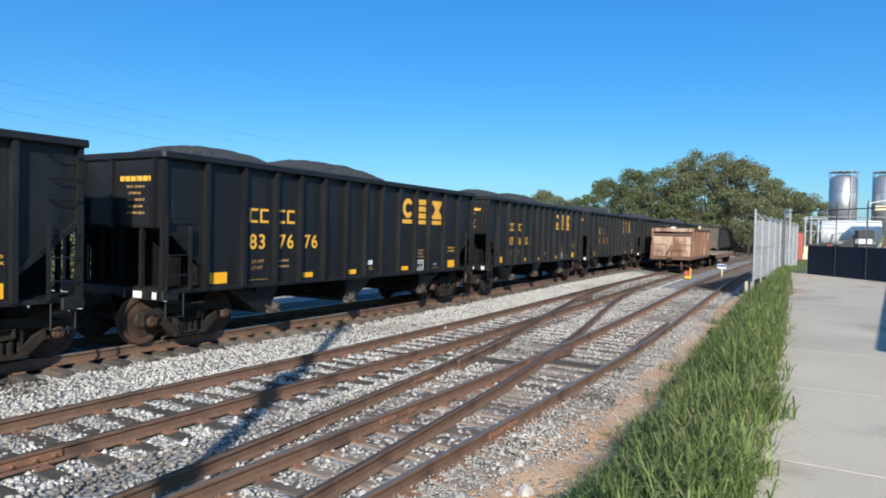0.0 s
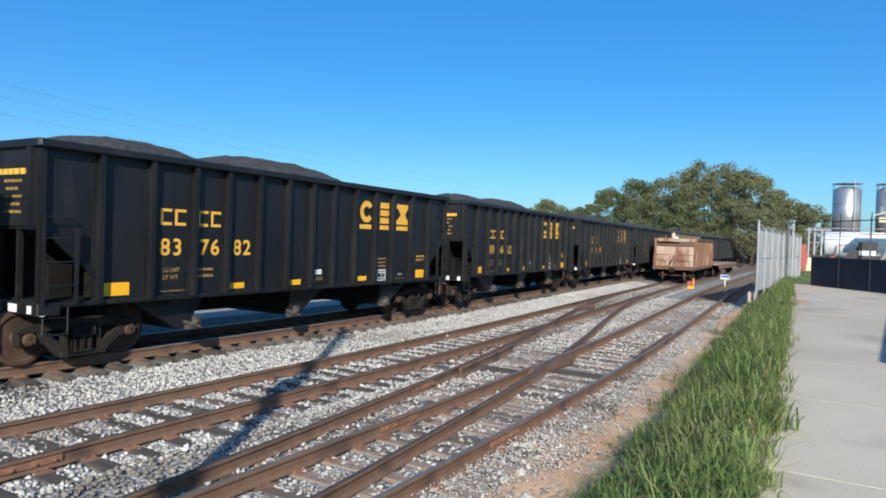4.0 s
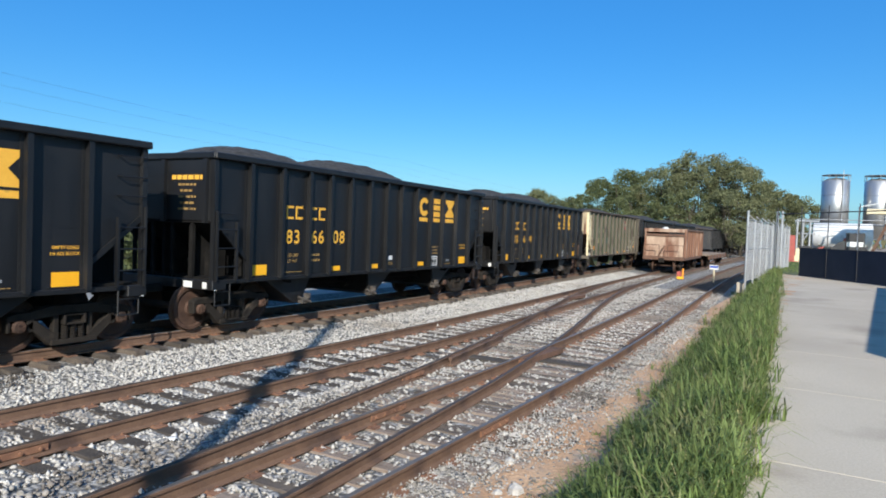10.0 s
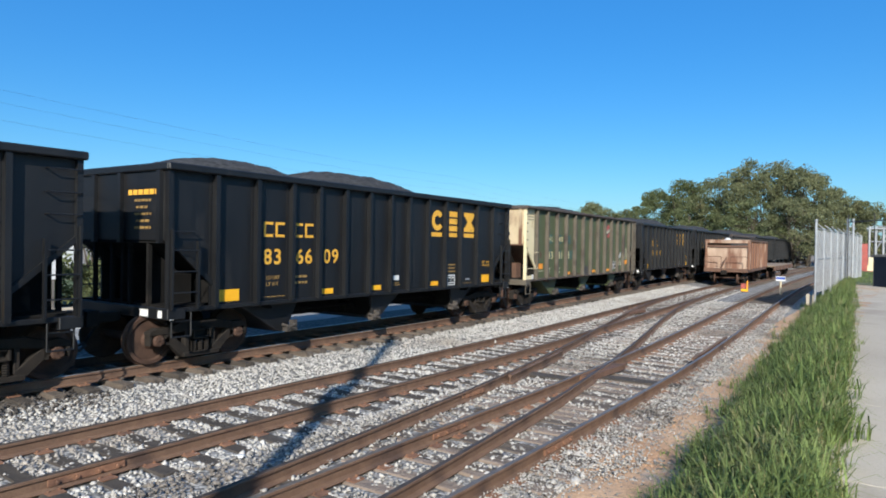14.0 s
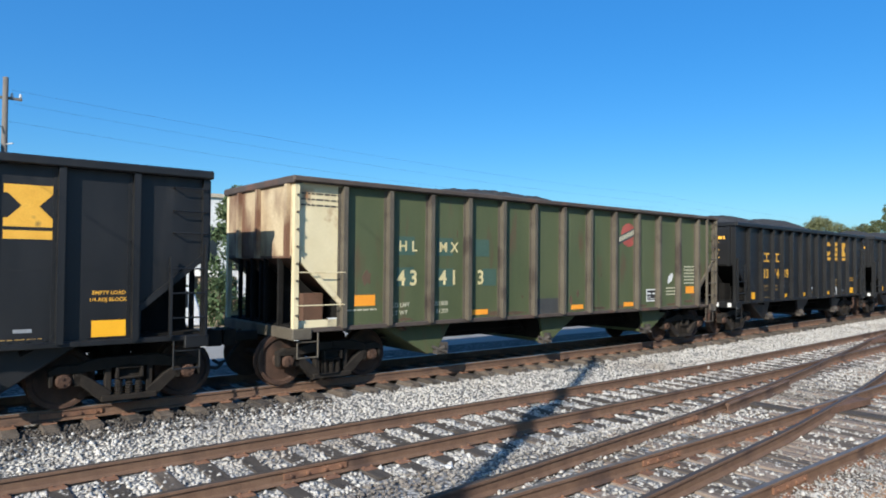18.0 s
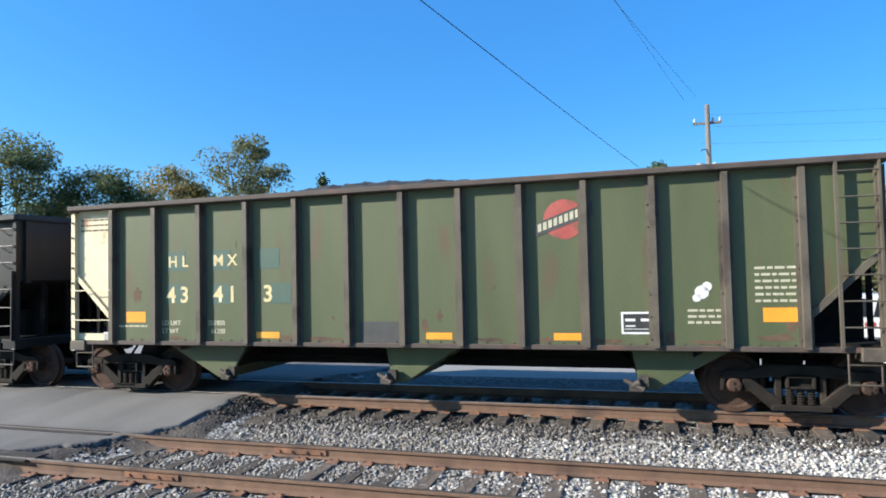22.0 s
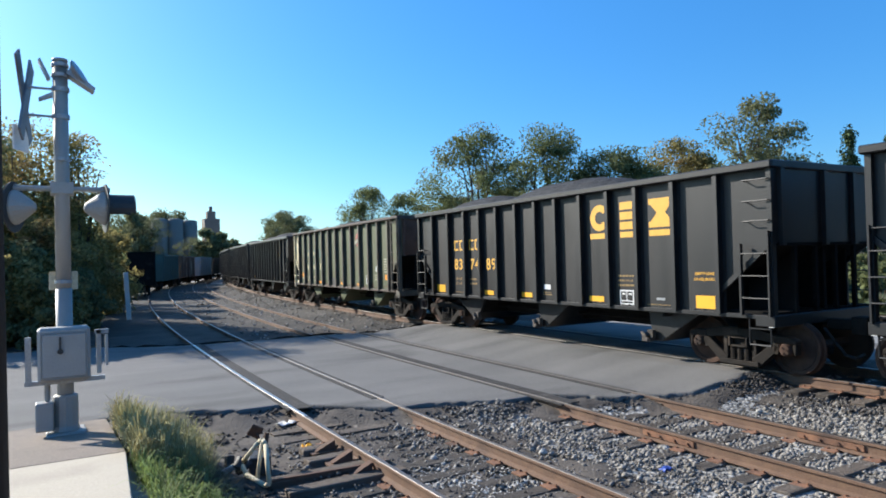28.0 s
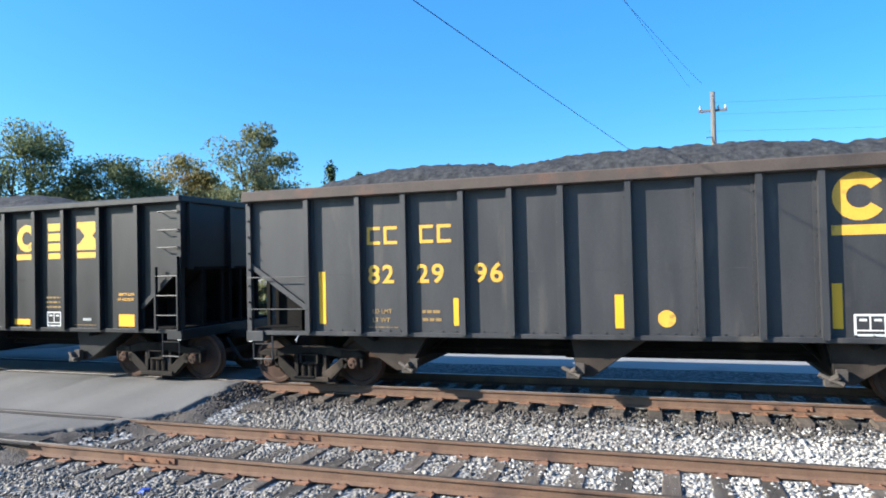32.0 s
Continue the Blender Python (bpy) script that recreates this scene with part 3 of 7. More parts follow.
tagged(new("street", sheet("street", np.arange(-28, -14.4, 0.5), np.arange(-120, 121, 3.0), M["street"], 0.012)), "pale concrete street behind the train", "street", kind="structure")
tagged(new("lawn", sheet("lawn", np.arange(-70, -28.2, 2.0), np.arange(-160, 160, 3.0), M["turf"], 0.05)), "rough lawn beyond the street", "lawn", kind="structure")
kerb = Shape()
for k in range(-40, 40):
    kerb.box(-28.35, -28.05, k * 3.0, k * 3.0 + 2.985, -0.5, -0.2)
tagged(new("kerb", kerb.mesh("kerb", M["concrete"], bevel=0.02)), "pale concrete kerb along the street", "kerb", kind="structure")


def off_road(x, y):
    return ~road_mask(x, y)


# Dark strip added over the pale street's edge in place of the train's shadow.
tagged(new("shoulder", sheet("shoulder", axis((-16.0, -13.45, 22)), axis((-8, 70, 120)), M["dark_bed"], 0.03, 0.03, lambda x, y: off_road(x, y + 0.15))), "dark strip laid in for the train's shade beside the street", "ballast", kind="structure")
BED_X = axis((-15.2, -5.9, 70))
tagged(new("ballast", sheet("ballast", BED_X, axis((-120, -26, 50), (-26, 70, 240), (70, 170, 40)), M["bed"], 0.004, 0.02, lambda x, y: off_road(x, y + 0.15))), "grey crushed stone ballast under the tracks", "ballast", kind="structure")
tagged(new("far_ballast", sheet("far_ballast", axis((-17.8, 24, 150)), axis((-150, -40, 40), (-40, -17, 60)), M["far_bed"], 0.085, 0.06, lambda x, y: off_road(x, y + 0.1))), "soot-dark ballast beyond the road crossing, toned darker for bush shade", "ballast", kind="structure")
tagged(new("switch_bed", sheet("switch_bed", axis((-5.9, -2.9, 24)), axis((-26, -2.5, 60)), M["dark_dirt"], 0.006, 0.02, lambda x, y: off_road(x, y + 0.15))), "dark cindery ballast round the switch", "ballast", kind="structure")
tagged(new("yard_bed", sheet("yard_bed", axis((-5.9, -1.9, 40)), axis((-2.5, 75, 240)), M["bed"], 0.006, 0.02, lambda x, y: (y > 28) | (x < -2.75 + 0.15 * np.sin(y * 2.7)))), "dirty ballast and cinders under the yard track", "ballast", kind="structure")
tagged(new("clay_bank", sheet("clay_bank", axis((-3.6, -0.6, 34)), axis((-4.5, 60, 215)), M["dirt"], 0.016, 0.03, lambda x, y: (y > -3.2 + 1.1 * np.sin(x * 3.1)) & (x + np.vectorize(bend)(y) > -2.95 + 0.22 * np.sin(y * 1.3) + 0.12 * np.sin(y * 3.7)))), "orange clay and gravel beside the rails", "dirt", kind="structure")
tagged(new("cinder_bank", sheet("cinder_bank", axis((-14.5, -0.95, 110)), axis((-14, 1, 90)), M["dark_dirt"], 0.012, 0.06, lambda x, y: off_road(x, y + 0.02) & (y < np.where(x < -5.9, road_edges(x)[0] + 0.9 + 0.35 * np.sin(x * 4.1) + 0.2 * np.sin(x * 9), np.where(x > -3.3, -3.05 + 1.1 * np.sin(x * 3.1), -4.5 - 1.2 * np.sin(x * 2.1)))))), "dark cindery dirt round the switch", "dirt", kind="structure")


def concrete_edge(y):
    return np.interp(y, [-30, 5, 7.4, 12, 20.5, 38.7, 60], [-0.8, -0.25, -0.3, -0.52, -0.94, -1.91, -3.1])


def paving():
    """Concrete drive in slabs, with open joints."""
    drive = thing("pavement", "pale concrete drive in large slabs", "pavement", kind="structure")
    for k in range(-2, 14):
        y0 = k * 3.0
        for j, (a, b) in enumerate(((0, 3.2), (3.2, 6.4), (6.4, 9.6))):
            sh = Shape()
            e0, e1 = float(concrete_edge(y0)), float(concrete_edge(y0 + 2.985))
            sh.prism([(e0 + a, y0), (e0 + b - 0.006, y0), (e1 + b - 0.006, y0 + 2.993), (e1 + a, y0 + 2.993)], 0.7, 0.97, "z")
            if y0 > -4.5:
                part("slab", sh, M["concrete"], drive, bevel=0.004)
    walkway = thing("sidewalk", "concrete sidewalk slab at the crossing signal", "pavement", kind="structure")
    for y0, y1, z0, z1 in ((-7.3, -5.1, 0.765, 0.96), (-9.9, -7.32, 0.58, 0.763)):
        sh = Shape()
        v = [(x, y, z) for x in (None, 2.2) for y, z in ((y0, z0), (y1, z1))]
        v = [(-0.72 + max(0, y + 7.3) * 0.07 if x is None else x, y, z) for x, y, z in v]
        v += [(x, y, z - 0.3) for x, y, z in v]
        sh.add(v, [(0, 2, 3, 1), (4, 5, 7, 6), (0, 1, 5, 4), (2, 6, 7, 3), (0, 4, 6, 2), (1, 3, 7, 5)])
        part("slab", sh, M["concrete"] if y1 > -6 else M["slab_brown"], walkway, bevel=0.008)


paving()

# ---- tracks ----
RAIL = [(-0.07, -0.17), (0.07, -0.17), (0.07, -0.158), (0.012, -0.135), (0.012, -0.045), (0.036, -0.035), (0.036, -0.005), (0.028, 0.0), (-0.028, 0.0), (-0.036, -0.005), (-0.036, -0.035), (-0.012, -0.045), (-0.012, -0.135), (-0.07, -0.158)]


def sweep(fx, ys, z, prof):
    v, f, n = [], [], len(prof)
    for k, y in enumerate(ys):
        x = fx(y)
        v += [(x + a, y, z + b) for a, b in prof]
        if k:
            f += [((k - 1) * n + i, (k - 1) * n + (i + 1) % n, k * n + (i + 1) % n, k * n + i) for i in range(n)]
    return Shape().add(v, f + [tuple(range(n)), tuple(range(len(v) - n, len(v)))])


crossing()
TIE = {}


def tie_mesh(length, mat):
    key = (length, mat.name)
    if key not in TIE:
        TIE[key] = Shape().box(-length / 2, length / 2, -0.11, 0.11, -0.16, 0).mesh("tie", mat, bevel=0.012)
    return TIE[key]


PLATE = Shape().box(-0.19, 0.19, -0.09, 0.09, -0.002, 0.012).box(-0.10, -0.075, -0.07, -0.05, 0, 0.035).box(0.075, 0.10, 0.05, 0.07, 0, 0.035).box(0.075, 0.1, -0.07, -0.05, 0, 0.03).mesh("tie_plate", M["plate"])
JOINT = Shape().box(-0.036, 0.036, -0.42, 0.42, -0.125, -0.05)
for q in (-0.33, -0.12, 0.12, 0.33):
    JOINT.rod((-0.06, q, -0.09), (0.06, q, -0.09), 0.018, n=6)
JOINT = JOINT.mesh("joint_bar", M["plate"])


def track(name, label, fx, z, y0, y1, near, tie_len=2.6, mats=("tie", "tie_brown"), head="railhead", joints=()):
    """Two rails on ties; the ties within the near stretch are pieces of their own."""
    tk = thing(name, label, "railway track", kind="structure")
    fine = np.concatenate([np.arange(y0, -30, 4.0), np.arange(max(y0, -30), min(60, y1), 0.7), np.arange(60, y1, 4.0)]) if y0 < -30 else np.arange(y0, y1 + 0.01, 0.6)
    for s in (-0.7525, 0.7525):
        r = part("rail", sweep(lambda y, s=s: fx(y) + s, fine, z, RAIL), M["rail"], tk)
        part("railhead", sweep(lambda y, s=s: fx(y) + s, fine, z + 0.003, [(-0.03, -0.004), (0.03, -0.004), (0.026, 0), (-0.026, 0)]), M[head], r)
    rng = random.Random(name)
    far = Shape()
    y = y0 + 0.3
    while y < y1:
        x = fx(y)
        if not bool(road_mask(np.array([x]), np.array([y]))[0]):
            if near[0] < y < near[1]:
                t = part("tie", tie_mesh(tie_len, M["tie_dark" if y < -3 and rng.random() < 0.75 else mats[rng.random() < 0.4]]), None, tk, at=pose(x + rng.uniform(-0.08, 0.08), y, z - 0.172 + rng.uniform(-0.012, 0.0), 0, rng.uniform(-0.4, 0.4), rng.uniform(-2, 2)))
                for s in (-0.7525, 0.7525):
                    part("tie_plate", PLATE, None, tk, at=pose(x + s, y, z - 0.176))
            else:
                far.box(x - tie_len / 2, x + tie_len / 2, y - 0.11, y + 0.11, z - 0.34, z - 0.175)
        y += 0.53 + rng.uniform(-0.03, 0.03)
    tagged(part("far_ties", far, M["tie"], tk), kind="stuff")
    for s, y in joints:
        part("joint_bar", JOINT, None, tk, at=pose(fx(y) + s, y, z))
    return tk


track("track_main", "main line track with wooden ties on a raised ballast bed", lambda y: float(np.interp(y, TRACK_Y, TRACK_X)), MAIN_Z, -165, 185, (-8, 30), mats=("tie", "tie_dark"), head="polished", joints=((0.7525, 2.0),))
track("track_siding", "rusty siding track with wooden ties in pale ballast", lambda y: SIDE_X - bend(y), RAIL_Z, -165, 120, (-9.5, 34), mats=("tie_dark", "tie"), joints=((0.7525, 4.0), (0.7525, -6.3), (-0.7525, -5.0)))
track("track_yard", "rusty yard track with worn wooden ties", lambda y: YARD_X - bend(y), RAIL_Z, -120, 110, (-9.5, 34), mats=("tie_brown", "tie"), head="shiny", joints=((-0.7525, 7.9), (0.7525, 8.2), (-0.7525, 12.9)))


def crossover():
    fx = lambda y: YARD_X - lead(y) - bend(y)
    tk = thing("crossover", "rusty crossover rails leading from yard track to siding", "railway track", kind="structure")
    for s in (-0.7525, 0.7525):
        ys = np.arange(-4.4, 37, 0.5)
        r = part("rail", sweep(lambda y, s=s: fx(y) + s, ys, RAIL_Z - 0.002, RAIL), M["rail"], tk)
        part("railhead", sweep(lambda y, s=s: fx(y) + s, ys, RAIL_Z + 0.001, [(-0.03, -0.004), (0.03, -0.004), (0.026, 0), (-0.026, 0)]), M["railhead"], r)
    for s, y0, y1 in ((0.62, 16, 21), (-0.62, 11.5, 15.5)):
        part("guard_rail", sweep(lambda y, s=s: (fx(y) if s < 0 else YARD_X - bend(y)) + s, np.arange(y0, y1, 0.5), RAIL_Z, RAIL), M["rail"], tk)
    for fy in (13.3, 26.3):
        part("frog", Shape().prism([(fx(fy) + (0.72 if fy < 20 else -0.72) + a, fy + b) for a, b in ((-0.1, -0.8), (0.1, -0.8), (0.22, 1.0), (-0.22, 1.0))], RAIL_Z - 0.14, RAIL_Z - 0.03, "z"), M["rust_dark"], tk)
    part("joint_bar", JOINT, None, tk, at=pose(fx(10.0) - 0.7525, 10.0, RAIL_Z - 0.002))
    for x0, x1, y0 in ((-6.55, -5.2, 12.62), (-5.0, -3.25, 13.3)):
        part("heel_block", Shape().box(x0, x1, y0 - 0.19, y0 + 0.19, -0.12, RAIL_Z - 0.14), M["tie_dark"], tk, "wide dark oily timber under the frog", bevel=0.015)
    rng = random.Random(5)
    for k in range(46):
        y = 7 + k * 0.56
        a, b = sorted((YARD_X + 1.3 - bend(y), fx(y) - 1.3))
        t = Shape().box(a, b, y - 0.11, y + 0.11, -0.15, RAIL_Z - 0.176 + rng.uniform(-0.006, 0.002))
        part("switch_tie", t, M["tie_brown" if rng.random() < 0.5 else "tie"], tk, bevel=0.012)


crossover()

# ---- loose stones ----
def stones(name, label, n, seed, region, mat, lo, hi, keep, heap_=0.0):
    rng = np.random.default_rng(seed)
    x0, x1, y0, y1 = region
    x, y = rng.uniform(x0, x1, n), y0 + (y1 - y0) * rng.random(n) ** 1.25
    ok = keep(x, y, rng.random(n))
    x, y = x[ok], y[ok]
    n = len(x)
    x = x - np.vectorize(bend)(y)
    base = np.array([(1, 0, 0), (-1, 0, 0), (0, 1, 0), (0, -1, 0), (0, 0, 1), (0, 0, -1)], float)
    tri = np.array([(0, 2, 4), (2, 1, 4), (1, 3, 4), (3, 0, 4), (2, 0, 5), (1, 2, 5), (3, 1, 5), (0, 3, 5)])
    size = rng.uniform(lo, hi, n) * rng.choice([0.7, 1.0, 1.35], n)
    v = base[None] * (1 + rng.uniform(-0.35, 0.35, (n, 6, 1))) + rng.uniform(-0.28, 0.28, (n, 6, 3))
    v = v * size[:, None, None] * np.stack([np.ones(n), rng.uniform(0.6, 1, n), rng.uniform(0.5, 0.85, n)], -1)[:, None]
    a, t = rng.uniform(0, 6.3, n), rng.uniform(-0.6, 0.6, n)
    ca, sa, ct, st = np.cos(a)[:, None], np.sin(a)[:, None], np.cos(t)[:, None], np.sin(t)[:, None]
    yy, zz = v[..., 1] * ct - v[..., 2] * st, v[..., 1] * st + v[..., 2] * ct
    v = np.stack([v[..., 0] * ca - yy * sa, v[..., 0] * sa + yy * ca, zz], -1)
    v += np.stack([x, y, gz(x, y) + size * 0.35 + heap_ * rng.random(n)], -1)[:, None]
    f = tri[None] + 6 * np.arange(n)[:, None, None]
    tagged(new(name, soup(name, v.reshape(-1, 3), f.reshape(-1, 3), mat)), label, "ballast", kind="stuff")


bend_at = np.vectorize(bend)


def clear(x, y, c, d):
    return np.abs(np.abs(x - c) - 0.7525) > d


def keep_pale(x, y, r):
    side = np.abs(x - SIDE_X) < 1.3
    between = (y % 0.53) < 0.28
    return clear(x, y, SIDE_X, 0.09) & clear(x, y, MAIN_X, 0.09) & off_road(x, y + 0.25) & (~side | between | (r < np.where(np.abs(x - SIDE_X) < 0.6, 0.62, 0.22)))


def keep_yard(x, y, r):
    return clear(x, y, YARD_X, 0.09) & off_road(x, y + 0.25) & (((y % 0.53) < 0.3) | (x < -5.6) | (r < 0.12)) & (np.abs(x + 4.22 + np.interp(y, LEAD_Y, LEAD_X)) - 0.75 > -9)


stones("pale_stones", "pale crushed limestone between the tracks", 70000, 1, (-10.75, -6.5, -4.6, 48), M["stone"], 0.019, 0.038, lambda x, y, r: keep_pale(x, y, r) & (y > -3.4 + 5.5 * r) & ((x > -10.1) | (r > 0.45) | (y > 4)))
stones("dirty_stones", "dirty grey crushed stone near the crossing", 40000, 11, (-10.75, -6.2, -9.5, 2.3), M["stone_dirty"], 0.016, 0.036, lambda x, y, r: keep_pale(x, y, r) & (y > road_edges(x)[0] + 0.7 + 0.8 * r) & (y < -3.4 + 5.5 * r))
stones("cinder_clods", "dark clods and cinders at the road edge", 30000, 12, (-13.5, -1.0, -12.2, -5.2), M["clod"], 0.01, 0.036, lambda x, y, r: off_road(x, y + 0.02) & (np.where(x < -5.5, y < road_edges(x)[0] + 1.3 * r + 0.15, (r < 0.45))))
stones("grey_stones", "dirty grey crushed stone round the yard track", 39000, 2, (-6.6, -2.8, -3.8, 36), M["stone_grey"], 0.018, 0.038, keep_yard, 0.03)
stones("switch_stones", "dirty crushed stone round the switch", 9000, 13, (-6.6, -2.6, -9.3, -3.2), M["stone_dirty"], 0.014, 0.034, lambda x, y, r: keep_yard(x, y, r) & ((r < 0.5) | (x < -4.4)), 0.04)
stones("switch_gravel", "pale fine gravel between the yard rails", 5200, 21, (-4.9, -3.55, -7.5, -4.9), M["stone"], 0.01, 0.026, lambda x, y, r: clear(x, y, YARD_X, 0.09) & (((y % 0.53) < 0.34) | (r < 0.25)) & (r < (y + 7.6) * 0.8), 0.01)
stones("main_cinders", "black coal dust and cinders along the main line", 12000, 22, (-11.2, -9.9, -7.6, 6), M["clod"], 0.012, 0.034, lambda x, y, r: clear(x, y, MAIN_X, 0.07) & off_road(x, y + 0.1) & (r < (-9.8 - x) * 0.9), 0.035)
stones("bank_stones", "loose stones scattered on the clay bank", 9000, 3, (-3.3, -1.75, 2.5, 34), M["stone_grey"], 0.006, 0.022, lambda x, y, r: r < 0.8)
stones("bank_gravel", "dirty gravel and crumbs beside the yard track", 9000, 16, (-3.4, -1.9, 1.5, 13), M["stone_dirty"], 0.01, 0.03, lambda x, y, r: r < 0.25 + 0.09 * (13 - y))
stones("shoulder_gravel", "fine grey gravel and dust packed along the yard rail", 24000, 23, (-3.4, -2.35, 1.5, 24), M["stone_grey"], 0.007, 0.02, lambda x, y, r: r < np.clip((-2.3 - x) * 1.3 + 0.3 * np.sin(y * 1.7), 0.05, 1), 0.075)
stones("clay_clods", "orange clay clods and crumbs on the bank", 7000, 14, (-2.9, -1.7, 2.5, 30), M["dirt"], 0.006, 0.022, lambda x, y, r: r < 0.7)
stones("main_stones", "coal-blackened stone between the main line rails", 22000, 4, (-13.8, -10.55, -7, 30), M["clod"], 0.022, 0.045, lambda x, y, r: clear(x, y, MAIN_X, 0.09) & off_road(x, y + 0.2) & ((y % 0.53) < 0.3) & (r < 0.75))
stones("far_stones", "dark dirty stones beyond the road crossing", 10000, 15, (-17, -3, -50, -16), M["clod"], 0.022, 0.055, lambda x, y, r: off_road(x, y) & (x < -4.5 - bend_at(y) + 6 * r) & (np.abs(np.abs(x - YARD_X + bend_at(y)) - 0.7525) > 0.12) & (np.abs(np.abs(x - SIDE_X + bend_at(y)) - 0.7525) > 0.12))


stones("far_rubble", "grey crushed stone between the far tracks", 16000, 18, (-14.5, -5.5, -70, -20), M["stone_dirty"], 0.03, 0.065, lambda x, y, r: off_road(x, y) & (r < 0.25 + 0.09 * (-5.5 - x)), 0.1)


# ---- grass ----
def blades(name, label, n, seed, place, mat, lo, hi, wide=0.006, tuft=1, droop=1.0):
    """Arching grass blades, in tufts of uneven height that splay outwards."""
    rng = np.random.default_rng(seed)
    x, y = place(rng, max(1, n // tuft))
    m = len(x)
    tall = np.repeat(lo + (hi - lo) * rng.random(m) ** 1.3, tuft)
    side = np.repeat(rng.uniform(0, 6.3, m), tuft)
    x, y = np.repeat(x, tuft), np.repeat(y, tuft)
    n = len(x)
    x, y = x + rng.normal(0, 0.035, n) * (tuft > 1), y + rng.normal(0, 0.035, n) * (tuft > 1)
    hgt, lean = tall * rng.uniform(0.45, 1.15, n), droop * rng.uniform(0.15, 1.15, n)
    a = np.where(rng.random(n) < 0.45, side + rng.normal(0, 0.7, n), rng.uniform(0, 6.3, n))
    z = gz(x, y) - 0.01
    d = np.stack([np.cos(a), np.sin(a), 0 * a], -1)
    s = np.stack([-np.sin(a), np.cos(a), 0 * a], -1) * wide * rng.uniform(0.6, 1.5, n)[:, None]
    up = np.array([0, 0, 1.0])
    p0 = np.stack([x, y, z], -1)
    p1 = p0 + up * (hgt * 0.5)[:, None] + d * (hgt * lean * 0.18)[:, None]
    p2 = p0 + up * (hgt * (0.86 - 0.12 * lean))[:, None] + d * (hgt * lean * 0.55)[:, None]
    p3 = p0 + up * (hgt * (1 - 0.42 * lean))[:, None] + d * (hgt * lean)[:, None]
    v = np.stack([p0 - s, p0 + s, p1 + s, p1 - s, p2 + s * 0.7, p2 - s * 0.7, p3], 1)
    f = np.array([(0, 1, 2), (0, 2, 3), (3, 2, 4), (3, 4, 5), (5, 4, 6)])[None] + 7 * np.arange(n)[:, None, None]
    tagged(new(name, soup(name, v.reshape(-1, 3), f.reshape(-1, 3), mat)), label, "grass", kind="stuff")


def bank(rng, n):
    y = 2.5 + 40 * rng.random(n) ** 1.7
    e = concrete_edge(y)
    w = np.interp(y, [2, 5.5, 13, 38], [1.0, 1.3, 1.55, 1.6]) + 0.2 * np.sin(y * 2.3) + 0.14 * np.sin(y * 5.1) + rng.normal(0, 0.12, n)
    u = rng.random(n) ** 1.25
    e = e + 0.06 * np.sin(y * 7.1) + 0.05 * np.sin(y * 17.3) + rng.normal(0, 0.05, n)
    return e + 0.06 - u * w, y


def switch_bank(rng, n):
    y = rng.uniform(-10.2, -4.5, n)
    return -0.75 - rng.random(n) ** 1.3 * (0.75 + 0.15 * np.sin(y * 2)), y


blades("grass_strip", "long green grass along the concrete drive", 58000, 5, bank, M["grass"], 0.14, 0.5, 0.0055, 9)
blades("dry_bank_grass", "dry straw-coloured blades among the grass", 7000, 15, bank, M["dry_grass"], 0.15, 0.48, 0.004, 5)
def bank_part(lo, hi):
    def place(rng, n):
        x, y = switch_bank(rng, n)
        x = x - np.where(y < -7.0, 0.08, 0.06)
        ok = (y > lo) & (y < hi)
        return x[ok], y[ok]
    return place


blades("switch_grass", "short green grass beside the sidewalk", 15000, 6, bank_part(-7.8, 0), M["grass"], 0.08, 0.3, 0.005, 6)
blades("dead_weeds", "matted dead brown grass at the dirt's edge", 11000, 26, lambda rng, n: (-1.0 - 0.75 * rng.random(n) ** 0.8, rng.uniform(-10.3, -6.6, n)), M["dead_grass"], 0.05, 0.26, 0.0045, 7, 1.5)
blades("dry_weeds", "tall dry weeds at the road edge", 20000, 7, bank_part(-9.75, -7.1), M["dry_grass"], 0.2, 0.6, 0.0045, 6, 0.7)
tagged(new("yard_lawn", sheet("yard_lawn", axis((-2.6, 9, 24)), axis((39.6, 65.5, 40)), M["turf"], 0.03, 0.03, lambda x, y: y > 41 - 1.45 * (x + 2.2))), "mown grass beyond the fence", "lawn", kind="structure")
blades("far_verge_grass", "mown grass beyond the fence", 9000, 8, lambda r, n: (r.uniform(-2.6, 6, n), r.uniform(42, 64, n)), M["grass"], 0.08, 0.16, 0.02)

# ---- rail cars ----
def wheelset_mesh():
    sh = Shape().rod((-0.95, 0, 0), (0.95, 0, 0), 0.08, n=10)
    for s in (-1, 1):
        prof = [(0.08, 0.70), (0.40, 0.70), (0.485, 0.69), (0.485, 0.715), (0.457, 0.735), (0.452, 0.82), (0.39, 0.82), (0.36, 0.79), (0.17, 0.80), (0.14, 0.84), (0.08, 0.84)]
        sh.lathe([(r, s * w) for r, w in prof], 28, "x")
        sh.lathe([(0.06, s * 0.9), (0.115, s * 0.92), (0.115, s * 1.09), (0.095, s * 1.12), (0.09, s * 1.135), (0.02, s * 1.14)], 14, "x")
        for k in range(3):
            a = k * 2.094
            sh.rod((s * 1.13, 0.05 * math.cos(a), 0.05 * math.sin(a)), (s * 1.16, 0.05 * math.cos(a), 0.05 * math.sin(a)), 0.018, n=6)
    return sh.mesh("wheelset", M["wheel"])


